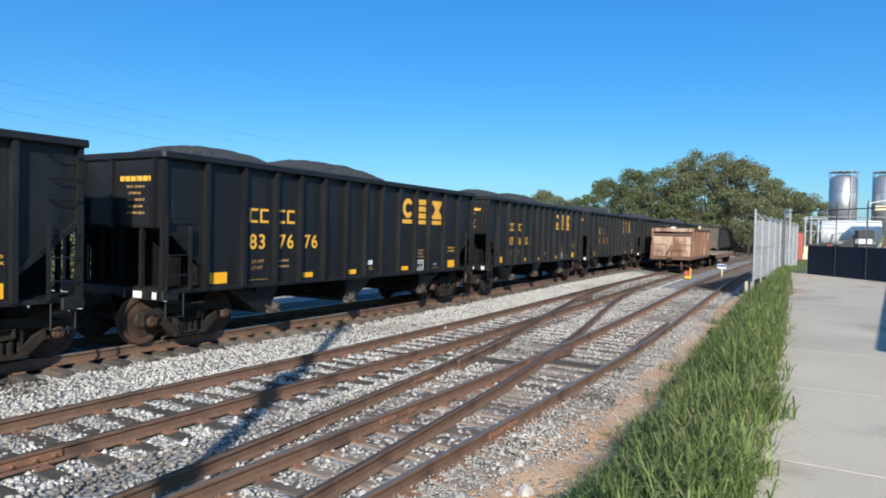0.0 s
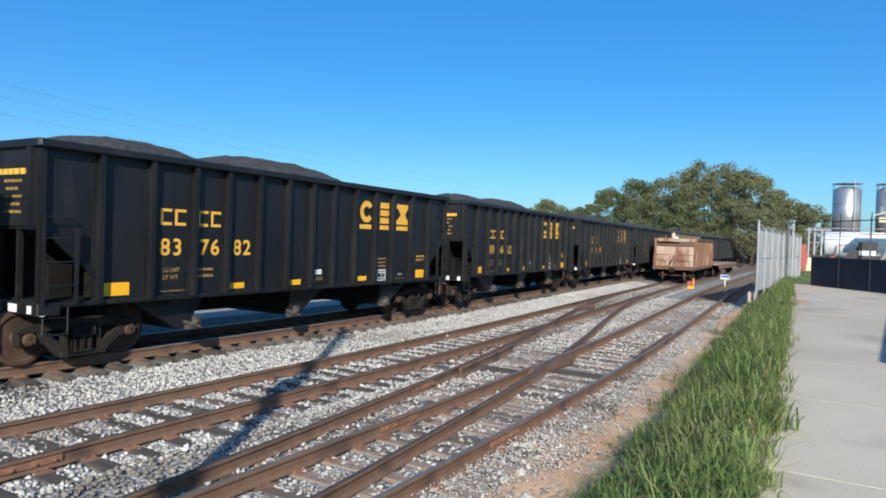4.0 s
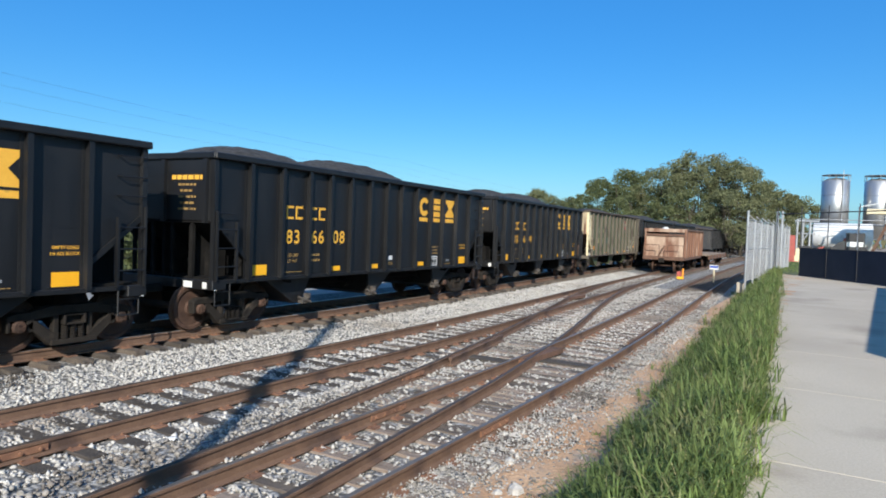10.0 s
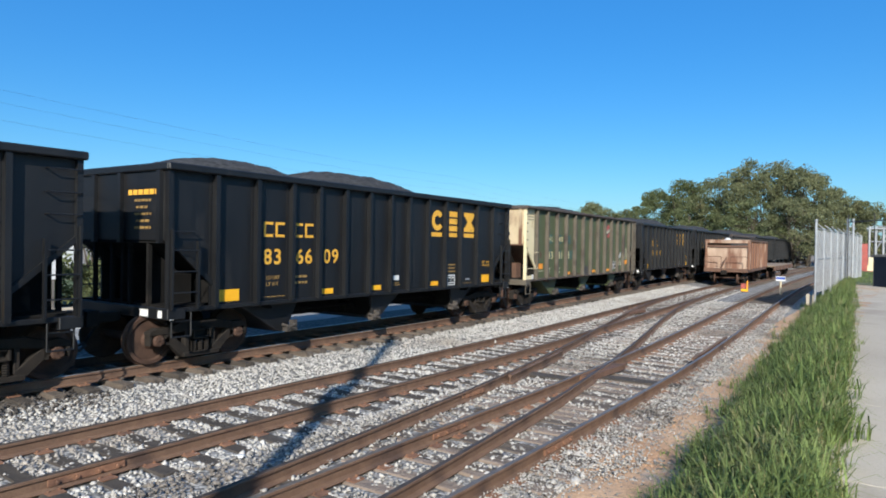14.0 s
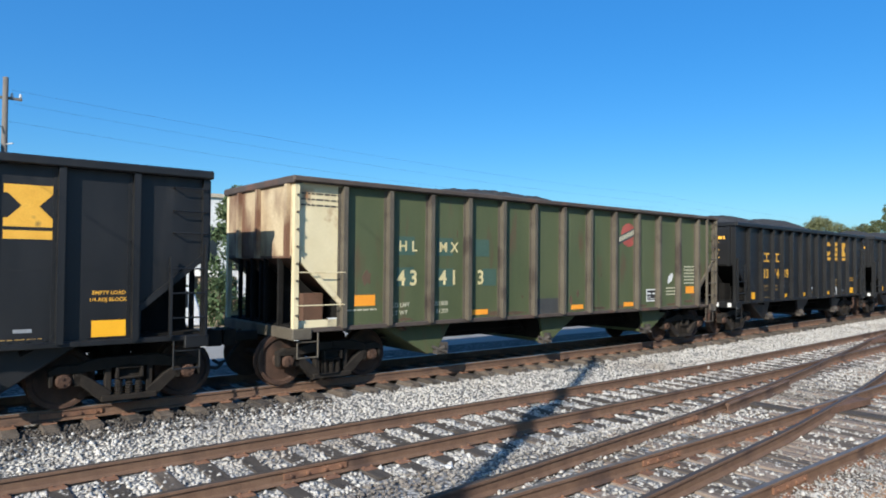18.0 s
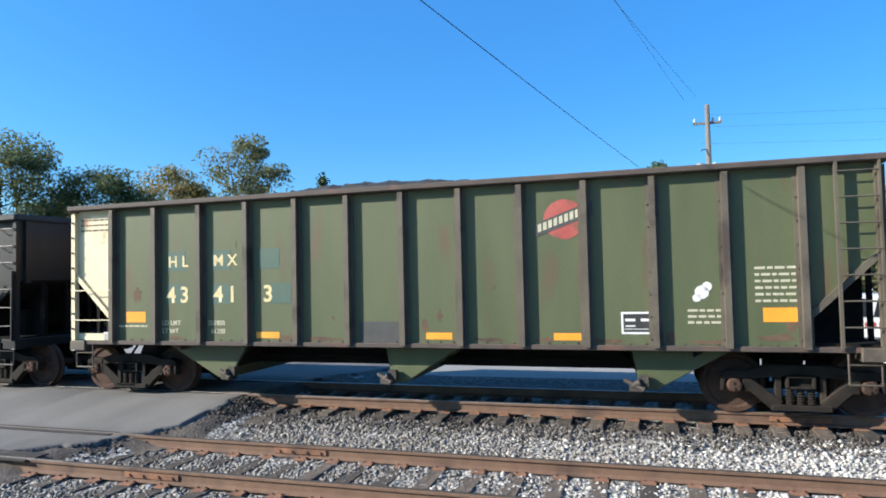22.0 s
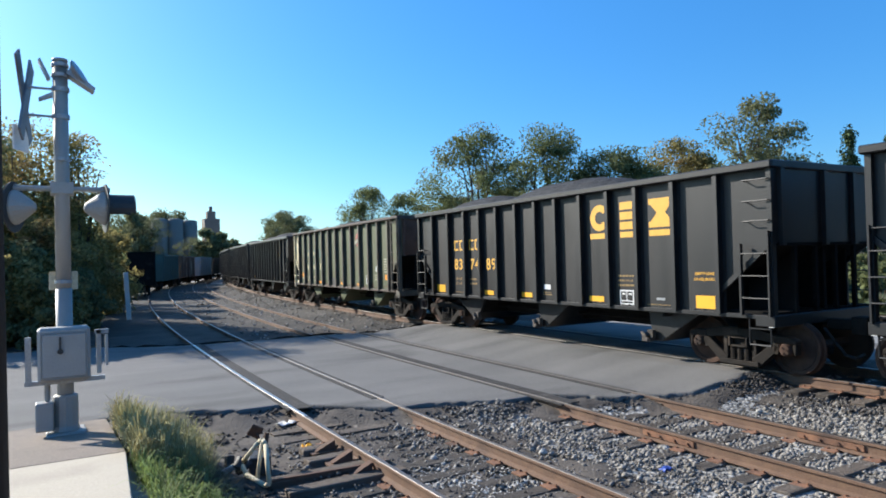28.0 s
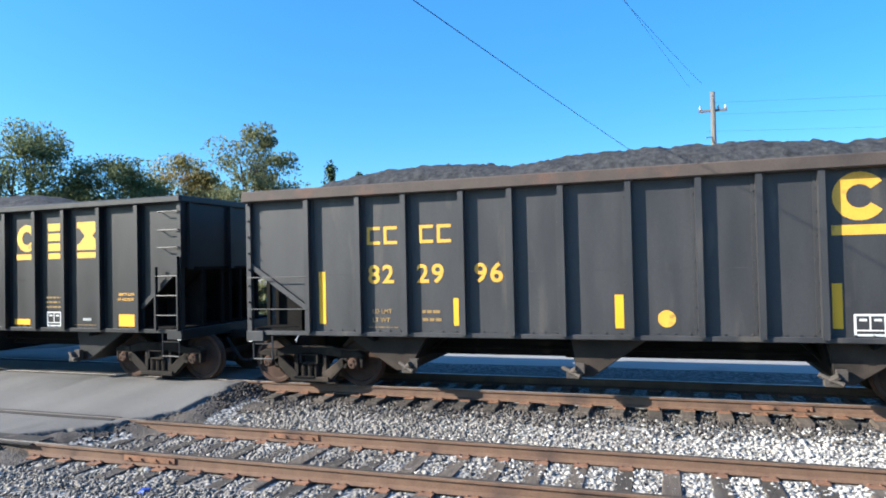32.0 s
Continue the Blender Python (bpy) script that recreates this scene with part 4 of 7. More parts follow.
def side_frame_mesh():
    """Cast three-piece truck side, with windows either side of the spring nest."""
    sh = Shape()
    for s in (-1, 1):
        # pedestal: a roof over the bearing and a jaw either side of it
        sh.prism([(s * 1.09, 0.1), (s * 1.09, 0.17), (s * 0.95, 0.23), (s * 0.7, 0.22), (s * 0.7, 0.1)], -0.09, 0.09)
        sh.prism([(s * 1.09, 0.1), (s * 1.02, 0.1), (s * 1.03, -0.07), (s * 1.08, -0.09)], -0.08, 0.08)
        sh.prism([(s * 0.78, 0.1), (s * 0.66, 0.12), (s * 0.68, -0.1), (s * 0.76, -0.1)], -0.08, 0.08)
        sh.prism([(s * 0.76, 0.22), (s * 0.72, 0.09), (0, 0.17), (0, 0.31), (s * 0.42, 0.31)], -0.08, 0.08)
        sh.prism([(s * 0.8, 0.02), (s * 0.66, 0.1), (s * 0.24, -0.22), (s * 0.3, -0.36), (s * 0.42, -0.33)], -0.08, 0.08)
        sh.prism([(s * 0.34, 0.18), (s * 0.25, 0.18), (s * 0.25, -0.26), (s * 0.34, -0.26)], -0.07, 0.07)
    sh.box(-0.12, 0.12, -0.4, 0.4, -0.36, -0.27)
    # the bolster's end in its window
    sh.box(-0.1, 0.13, -0.2, -0.15, -0.03, 0.15).box(-0.1, 0.13, 0.15, 0.2, -0.03, 0.15).box(-0.1, 0.13, -0.15, 0.15, -0.04, 0.0).box(-0.1, 0.13, -0.15, 0.15, 0.12, 0.15)
    return sh.mesh("side_frame", M["truck"], bevel=0.012)


def spring_mesh():
    sh = Shape()
    for k in range(6):
        sh.lathe([(0.05, k * 0.038), (0.062, k * 0.038 + 0.01), (0.062, k * 0.038 + 0.022), (0.05, k * 0.038 + 0.03)], 8)
    return sh.mesh("spring", M["truck"])


WHEELSET, SIDE_FRAME, SPRING = wheelset_mesh(), side_frame_mesh(), spring_mesh()
BRAKE = Shape().bar((0, -0.6, 0.1), (0, 0.6, 0.02), 0.12, 0.14).box(-0.6, 0.6, -0.06, 0.06, -0.05, 0.08).mesh("brake_beam", M["truck"])


def truck(parent, y):
    t = part("truck", Shape().box(-1.05, 1.05, -0.2, 0.2, 0.42, 0.66).rod((0, 0, 0.6), (0, 0, 0.9), 0.25, n=12), M["truck"], parent, "dusty cast steel truck", bevel=0.02, at=pose(0, y, 0))
    for s in (-1, 1):
        part("side_frame", SIDE_FRAME, None, t, at=pose(s * 1.02, 0, 0.457))
        for k in (-0.14, 0, 0.14):
            tagged(part("spring", SPRING, None, t, at=pose(s * 1.06, k, 0.19)), kind="stuff")
    part("brake_beam", BRAKE, None, t, at=pose(0, 0.45, 0.35))
    for s in (-0.89, 0.89):
        part("wheelset", WHEELSET, None, t, "rust-brown steel wheels on an axle", at=pose(0, s, 0.457))
    return t


COUPLER = Shape().box(-0.1, 0.1, 0, 0.5, 0.76, 0.94).prism([(-0.16, 0.45), (0.16, 0.45), (0.2, 0.72), (0.05, 0.78), (0.05, 0.62), (-0.16, 0.68)], 0.7, 1.0, "z").mesh("coupler", M["truck"], bevel=0.015)
HOSE = Shape().path([(0.35, 0.1, 0.8), (0.35, 0.3, 0.55), (0.33, 0.45, 0.36), (0.3, 0.6, 0.32), (0.26, 0.72, 0.4)], 0.028, 8).mesh("air_hose", M["rubber"], smooth=True)


def heap(half, wide, base, peak, seed, humps, lumpy=1.0):
    """A long heap of coal, lumpy, with two or three crests."""
    xs, ys = np.linspace(-wide, wide, 26), np.linspace(-half, half, 150)
    gx, gy = np.meshgrid(xs, ys)
    across = np.clip(1 - (np.abs(gx) / wide) ** 2.2, 0, 1)
    u = gy + half
    lumps = [np.clip(1 - np.abs((u - c * half) / (w * half)) ** 2.6, 0, 1) * k for c, w, k in humps]
    z = base + peak * across * np.maximum.reduce(lumps)
    z += np.array([lumpy * (0.05 * noise.noise((x * 3, y * 3, seed)) + 0.055 * noise.noise((x * 8, y * 8, seed)) + 0.03 * noise.noise((x * 19, y * 19, seed))) for x, y in zip(gx.ravel(), gy.ravel())]).reshape(z.shape)
    v = np.stack([gx, gy, z], -1).reshape(-1, 3)
    i = np.arange(len(v)).reshape(gx.shape)
    f = np.stack([i[:-1, :-1], i[:-1, 1:], i[1:, 1:], i[1:, :-1]], -1).reshape(-1, 4)
    return soup("coal_load", v, f, M["coal"])


CSX_P = (1.01, 0.99, 0.947, 0.814, 0.865, 0.886, 0.834, 0.789, 0.882, 0.882, 0.82, 0.964, 0.984, 1.076)
OLD_P = tuple(round(q * 1.03, 3) for q in (1.24, 0.98, 0.84, 1.0, 0.8, 0.8, 1.0, 0.98, 0.8, 0.78, 0.96, 0.88, 1.18))
GREEN_P = (1.0,) + (1.0092,) * 12 + (1.0,)


CSX_HALF, GREEN_HALF, OLD_HALF, GAP = sum(CSX_P) / 2, sum(GREEN_P) / 2, sum(OLD_P) / 2, 1.433


def hopper(label, panels, top, sill, paint, rib_mat, end_mat, lead_mat, drop, seed, chord_mat=None, tall=False, chord=0.13, rods=False, humps=((0.36, 0.36, 0.72), (0.98, 0.5, 0.8), (1.65, 0.3, 0.25))):
    """A three-bay coal hopper car, its leading end at -y and its near side at +x."""
    L = sum(panels)
    half = L / 2
    car = thing("hopper_car", label, "rail car", group="coal train")
    ys = [-half]
    for p in panels:
        ys.append(ys[-1] + p)
    ribs = ys[1:-1]
    cut, low = top - 1.38, sill + 0.42
    for s in (-1, 1):
        a, b = sorted((s * 1.44, s * 1.47))
        part("side_sheet", Shape().prism([(ribs[0], sill), (ribs[0], top - 0.05), (ribs[-1], top - 0.05), (ribs[-1], sill)], a, b), paint, car)
        for k, (e0, e1) in enumerate(((-half, ribs[0]), (half, ribs[-1]))):
            part("end_panel", Shape().prism([(e0, top - 0.05), (e1, top - 0.05), (e1, low), (e0, cut)], a, b), lead_mat if k == 0 else paint, car, "cream painted end panel with rust" if k == 0 and lead_mat is not paint else "")
            sgn = 1 if e0 < 0 else -1
            if k == 0 and lead_mat is not paint:
                part("lower_strip", Shape().box(a, b, e0 + 0.09, e1 - 0.05, sill + 0.02, sill + 0.15), lead_mat, car)
            part("corner_post", Shape().box(*sorted((s * 1.46, s * 1.56)), *sorted((e0, e0 + sgn * 0.09)), sill - 0.02, top - 0.06), lead_mat if k == 0 else rib_mat, car)
            part("slope_brace", Shape().bar((s * 1.5, e0 + sgn * 0.05, cut + 0.02), (s * 1.5, e1, low - 0.02), 0.05, 0.09), lead_mat if k == 0 else rib_mat, car)
            if rods and k == 0:
                for z in (sill + 0.42, sill + 1.0):
                    part("grab_rod", Shape().rod((s * 1.6, e0 + sgn * 0.04, z), (s * 1.6, e1, z), 0.011, n=6), M["grey_black"] if lead_mat is paint else lead_mat, car)
                part("step", Shape().path([(s * 1.52, e0 + sgn * 0.1, sill), (s * 1.52, e0 + sgn * 0.1, sill - 0.5), (s * 1.52, e0 + sgn * 0.5, sill - 0.5), (s * 1.52, e0 + sgn * 0.5, sill)], 0.016, 6).bar((s * 1.52, e0 + sgn * 0.1, sill - 0.22), (s * 1.52, e0 + sgn * 0.5, sill - 0.22), 0.03, 0.02), rib_mat, car)
                for z in np.arange(sill + 0.25, top - 0.2, 0.3):
                    part("bolt", Shape().rod((s * 1.56, e0 + sgn * 0.05, z), (s * 1.6, e0 + sgn * 0.05, z), 0.022, n=6), rib_mat, car)
                continue
            full = tall and k == 1
            hi = top - 0.08 if full else cut + 0.2
            lad = part("ladder", Shape().bar((s * 1.6, e0 + sgn * 0.05, sill), (s * 1.6, e0 + sgn * 0.05, hi), 0.06, 0.03).bar((s * 1.6, e0 + sgn * 0.58, sill), (s * 1.6, e0 + sgn * 0.58, hi if full else cut), 0.07, 0.04), lead_mat if k == 0 else rib_mat, car)
            for z in np.arange(sill + 0.3, hi - 0.1, 0.36) if full else (sill + 0.3, sill + 0.68, sill + 1.06):
                part("rung", Shape().rod((s * 1.62, e0 + sgn * 0.04, z), (s * 1.62, e0 + sgn * 0.6, z), 0.013, n=6), lead_mat if k == 0 else rib_mat, lad)
            for z in () if full else (top - 1.22,) if k == 0 else (top - 1.0, top - 0.66, top - 0.3):
                part("grab_iron", Shape().path([(s * 1.47, e0 + sgn * 0.04, z), (s * 1.6, e0 + sgn * 0.04, z), (s * 1.6, e0 + sgn * 0.52, z), (s * 1.47, e0 + sgn * 0.52, z)], 0.012, 6), lead_mat if k == 0 else rib_mat, car)
            part("step", Shape().path([(s * 1.52, e0 + sgn * 0.1, sill), (s * 1.52, e0 + sgn * 0.1, sill - 0.5), (s * 1.52, e0 + sgn * 0.5, sill - 0.5), (s * 1.52, e0 + sgn * 0.5, sill)], 0.016, 6).bar((s * 1.52, e0 + sgn * 0.1, sill - 0.22), (s * 1.52, e0 + sgn * 0.5, sill - 0.22), 0.03, 0.02), rib_mat, car)
        for y in ribs:
            r = Shape().box(*sorted((s * 1.46, s * 1.6)), y - 0.045, y + 0.045, sill - 0.01, top - 0.12)
            r.box(*sorted((s * 1.468, s * 1.482)), y - 0.1, y + 0.1, sill, top - 0.12)
            for z in np.arange(sill + 0.1, top - 0.2, 0.34):
                r.box(*sorted((s * 1.48, s * 1.496)), y - 0.085, y - 0.065, z, z + 0.025)
            part("rib", r, rib_mat, car)
        part("top_chord", Shape().box(*sorted((s * 1.4, s * 1.637)), -half - 0.05, half + 0.05, top - chord, top), chord_mat or rib_mat, car, bevel=0.02)
        part("side_sill", Shape().box(*sorted((s * 1.42, s * 1.545)), -half, half, sill - 0.06, sill + 0.02), rib_mat if paint is M["grey_black"] else chord_mat or rib_mat, car, bevel=0.01)
        if paint is not M["green"]:
            part("seam", Shape().box(*sorted((s * 1.47, s * 1.473)), ribs[0], ribs[-1], sill + 1.02, sill + 1.036), paint, car)
        tagged(part("rivet_strip", rivets(s, ribs, sill), rib_mat, car), kind="stuff")
    for e in (-1, 1):
        y = e * half
        em = (lead_mat if lead_mat is paint else M["rusty_cream"]) if e < 0 else end_mat
        part("end_sheet", Shape().box(-1.44, 1.44, *sorted((y, y - e * 0.03)), cut - 0.02, top - 0.05), em, car, "cream end sheet streaked with rust" if e < 0 and lead_mat is not paint else "")
        part("end_chord", Shape().box(-1.6, 1.6, *sorted((y - e * 0.12, y + e * 0.06)), top - 0.13, top + 0.005), chord_mat or rib_mat, car, bevel=0.02)
        for x in (-0.8, 0.1, 1.34):
            part("end_rib", Shape().box(x - 0.05, x + 0.05, *sorted((y, y + e * 0.08)), cut - 0.05, top - 0.13), em, car)
        # Dark tones from here on hold the end recess's shade in their colour.
        part("slope_sheet", Shape().prism([(y, cut), (y - e * 2.5, sill - 0.1), (y - e * 2.5, sill - 0.16), (y, cut - 0.05)], -1.43, 1.43), M["rust_dark"] if e < 0 and lead_mat is not paint else M["sooty_shade"], car)
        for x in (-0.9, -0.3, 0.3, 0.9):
            part("slope_post", Shape().bar((x, y - e * 0.05, sill), (x, y - e * 0.05, cut), 0.07, 0.07), M["sooty_shade"], car)
        # Webs and gussets added to close the view through, so the recess reads dark.
        part("bolster_web", Shape().box(-1.42, 1.42, *sorted((y - e * 1.06, y - e * 1.02)), sill - 0.1, low + 0.06), M["sooty_shade"], car)
        part("centre_web", Shape().prism([(y - e * 0.06, sill), (y - e * 1.02, sill), (y - e * 1.02, low), (y - e * 0.06, cut - 0.06)], -0.04, 0.04), M["sooty_shade"], car)
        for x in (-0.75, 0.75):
            part("slope_gusset", Shape().prism([(y - e * 0.1, sill), (y - e * 1.02, sill), (y - e * 1.02, low), (y - e * 0.1, cut - 0.1)], x - 0.02, x + 0.02), M["sooty_shade"], car)
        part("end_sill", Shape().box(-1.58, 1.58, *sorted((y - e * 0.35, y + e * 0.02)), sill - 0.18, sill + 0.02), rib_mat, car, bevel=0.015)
        part("platform", Shape().box(-1.4, 1.4, *sorted((y - e * 1.0, y - e * 0.05)), sill + 0.02, sill + 0.06), M["sooty_shade"], car)
        part("brake_gear", Shape().rod((0.35, y - e * 0.7, sill + 0.35), (-0.6, y - e * 0.7, sill + 0.35), 0.17, n=12).box(0.5, 0.95, *sorted((y - e * 0.9, y - e * 0.5)), sill + 0.06, sill + 0.6), M["rust_dark"] if lead_mat is not paint and e < 0 else M["sooty_shade"], car)
        part("coupler", COUPLER, None, car, at=pose(0, y, 0, 0, 0, 0 if e > 0 else 180))
        part("air_hose", HOSE, None, car, at=pose(0, y, 0, 0, 0, 0 if e > 0 else 180))
        part("reflector", Shape().box(1.56, 1.575, *sorted((y - e * 0.02, y - e * 0.1)), sill - 0.18, sill - 0.02), M["white"], car, "small white reflector")
        truck(car, e * (half - 1.03))
    part("centre_sill", Shape().box(-0.2, 0.2, -half, half, 0.84, 1.0).box(-0.3, 0.3, 2.3 - half, half - 2.3, 0.56, 1.0), M["sooty_shade"], car)
    part("brake_pipe", Shape().rod((0.62, 2.4 - half, 0.74), (0.62, half - 2.4, 0.74), 0.03, n=8).rod((0.45, -0.6, 0.72), (0.45, 0.1, 0.72), 0.16, n=12), M["sooty_shade"], car)
    k = L / 13.7
    for a, b, c, g in ((1.95, 3.72, 3.25, 3.95), (7.75, 6.4, 6.6, 6.1), (11.85, 10.4, 10.6, 10.1)):
        # the bay's side plate from a to b, its outlet at c, its door sloping up to g
        a, b, c, g = (-half + q * k for q in (a, b, c, g))
        e = 1 if b > a else -1
        poly = [(a, sill - 0.05), (b, sill - 0.05), (c + e * 0.08, 0.37), (c - e * 0.16, 0.37)]
        if e < 0:
            poly = poly[::-1]
        hp = part("hopper_bay", Shape().prism(poly, -1.22, 1.22), M["bay_rust"] if paint is M["grey_black"] else paint, car, bevel=0.015)
        part("gate", Shape().bar((0, c + e * 0.08, 0.46), (0, b + e * 0.02, sill - 0.12), 2.3, 0.04), M["sooty_shade"], hp)
        part("chute", Shape().bar((0, c + e * 0.05, 0.55), (0, g, sill - 0.1), 1.4, 0.05), M["sooty_shade"], hp)
        c += e * 0.12
        part("latch", Shape().box(1.2, 1.36, c - 0.13, c + 0.1, 0.36, 0.48).rod((1.3, c - 0.1, 0.42), (1.4, c + 0.05, 0.52), 0.05, n=8).rod((1.28, c - 0.2, 0.52), (1.42, c + 0.1, 0.4), 0.035, n=6).box(1.26, 1.36, c + 0.02, c + 0.16, 0.44, 0.6), M["latch"], hp)
    part("coal_load", heap(half - 0.08, 1.42, top - 0.22, drop, seed, humps, 0.45 if paint is M["black"] else 1.0), None, car, "heaped black coal")
    return car


def rivets(s, ribs, sill):
    sh = Shape()
    for a, b in zip(ribs, ribs[1:]):
        for k in range(4):
            y = a + (b - a) * (k + 0.7) / 4.4
            sh.box(*sorted((s * 1.468, s * 1.484)), y - 0.014, y + 0.014, sill + 0.032, sill + 0.058)
    return sh


def flat(y0, y1, z0, z1, x=1.474):
    return Shape().box(x - 0.006, x, y0, y1, z0, z1)


def bars(car, y0, y1, z0, z1, n, mat, x=1.474, name="writing"):
    """Lines of small writing that cannot be read."""
    rng = random.Random(round(y0 * 100) + n)
    step = (z1 - z0) / n
    for k in range(n):
        sh, y = Shape(), y0
        while y < y1 - 0.03:
            w = rng.uniform(0.05, 0.14)
            sh.box(x - 0.005, x + 0.0015, y, min(y + w, y1), z0 + k * step + step * 0.3, z0 + k * step + step * 0.68)
            y += w + 0.025
        tagged(part(name, sh, mat, car), kind="stuff")


def put_words(car, text, y, z, size, mat, x=1.476, name="lettering"):
    if size < 0.2:
        tagged(part(name, words(text, size, mat), None, car, at=pose(x, y, z)), kind="stuff")
    else:
        spell(car, text, y, z, size, mat, x, name)


def spell(car, text, y, z, size, mat, x=1.476, name="letter", wide=1.0):
    """Large lettering, one piece for each character."""
    for ch in text:
        if ch != " ":
            part(name, words(ch, size, mat), None, car, at=Matrix.Translation((x, y, z)) @ Matrix.Diagonal((1, wide, 1, 1)))
        y += size * wide * {" ": 0.25, "M": 0.78, "H": 0.66, "L": 0.5, "X": 0.58, "1": 0.56}.get(ch, 0.585)


def emblem(car, y0, z0, mat, k=1.0, x=1.474):
    """The owner's mark as three plain shapes, each over a bar."""
    h_, n = 0.58 * k, 22
    ang = [0.62 + (2 * math.pi - 1.24) * i / n for i in range(n + 1)]
    v = [(x + d, y0 + 0.29 * k + r * k * math.cos(q), z0 + h_ / 2 + r * k * math.sin(q)) for d in (-0.006, 0) for r in (0.29, 0.14) for q in ang]
    m_ = n + 1
    f = [(2 * m_ + i, 2 * m_ + i + 1, 3 * m_ + i + 1, 3 * m_ + i) for i in range(n)] + [(i, m_ + i, m_ + i + 1, i + 1) for i in range(n)]
    part("emblem", Shape().add(v, f), mat, car, "large yellow open ring")
    y1, y2 = y0 + 0.91 * k, y0 + 1.72 * k
    sh = Shape()
    for c, d in ((0.0, 0.16), (0.21, 0.37), (0.42, 0.58)):
        sh.box(x - 0.006, x, y1, y1 + 0.42 * k, z0 + c * k, z0 + d * k)
    part("emblem", sh, mat, car, "large yellow block of three bars")
    sh = Shape()
    for c, d in ((0.0, 0.12), (0.46, 0.58)):
        sh.box(x - 0.006, x, y2, y2 + 0.63 * k, z0 + c * k, z0 + d * k)
    sh.prism([(y2 + a_ * k, z0 + b_ * k) for a_, b_ in ((0.05, 0.12), (0.58, 0.12), (0.42, 0.29), (0.58, 0.46), (0.05, 0.46), (0.21, 0.29))], x - 0.006, x)
    part("emblem", sh, mat, car, "large yellow hourglass block")
    for a, b in ((y0 - 0.02, y0 + 0.56 * k), (y1, y1 + 0.42 * k), (y2, y2 + 0.64 * k)):
        part("underline", flat(a, b, z0 - 0.17 * k, z0 - 0.05 * k), mat, car)


def settle_marks(car, had, stretch):
    """Fits markings drawn on a standard side to the length and height of this car's side."""
    fitted = Matrix(((1, 0, 0, 0), (0, stretch, 0, 0), (0, 0, 1.02, 0.052), (0, 0, 0, 1)))
    for ob in car.children:
        if ob not in had:
            ob.matrix_basis = fitted @ ob.matrix_basis


def initial(car, y, z, w=0.25, h_=0.31):
    """One reporting initial, as a plain open block."""
    sh = flat(y, y + w, z, z + 0.055)
    sh.box(1.468, 1.474, y, y + 0.055, z + 0.055, z + h_ - 0.055)
    sh.box(1.468, 1.474, y, y + w, z + h_ - 0.055, z + h_)
    part("initial", sh, M["letter"], car, "yellow mark")


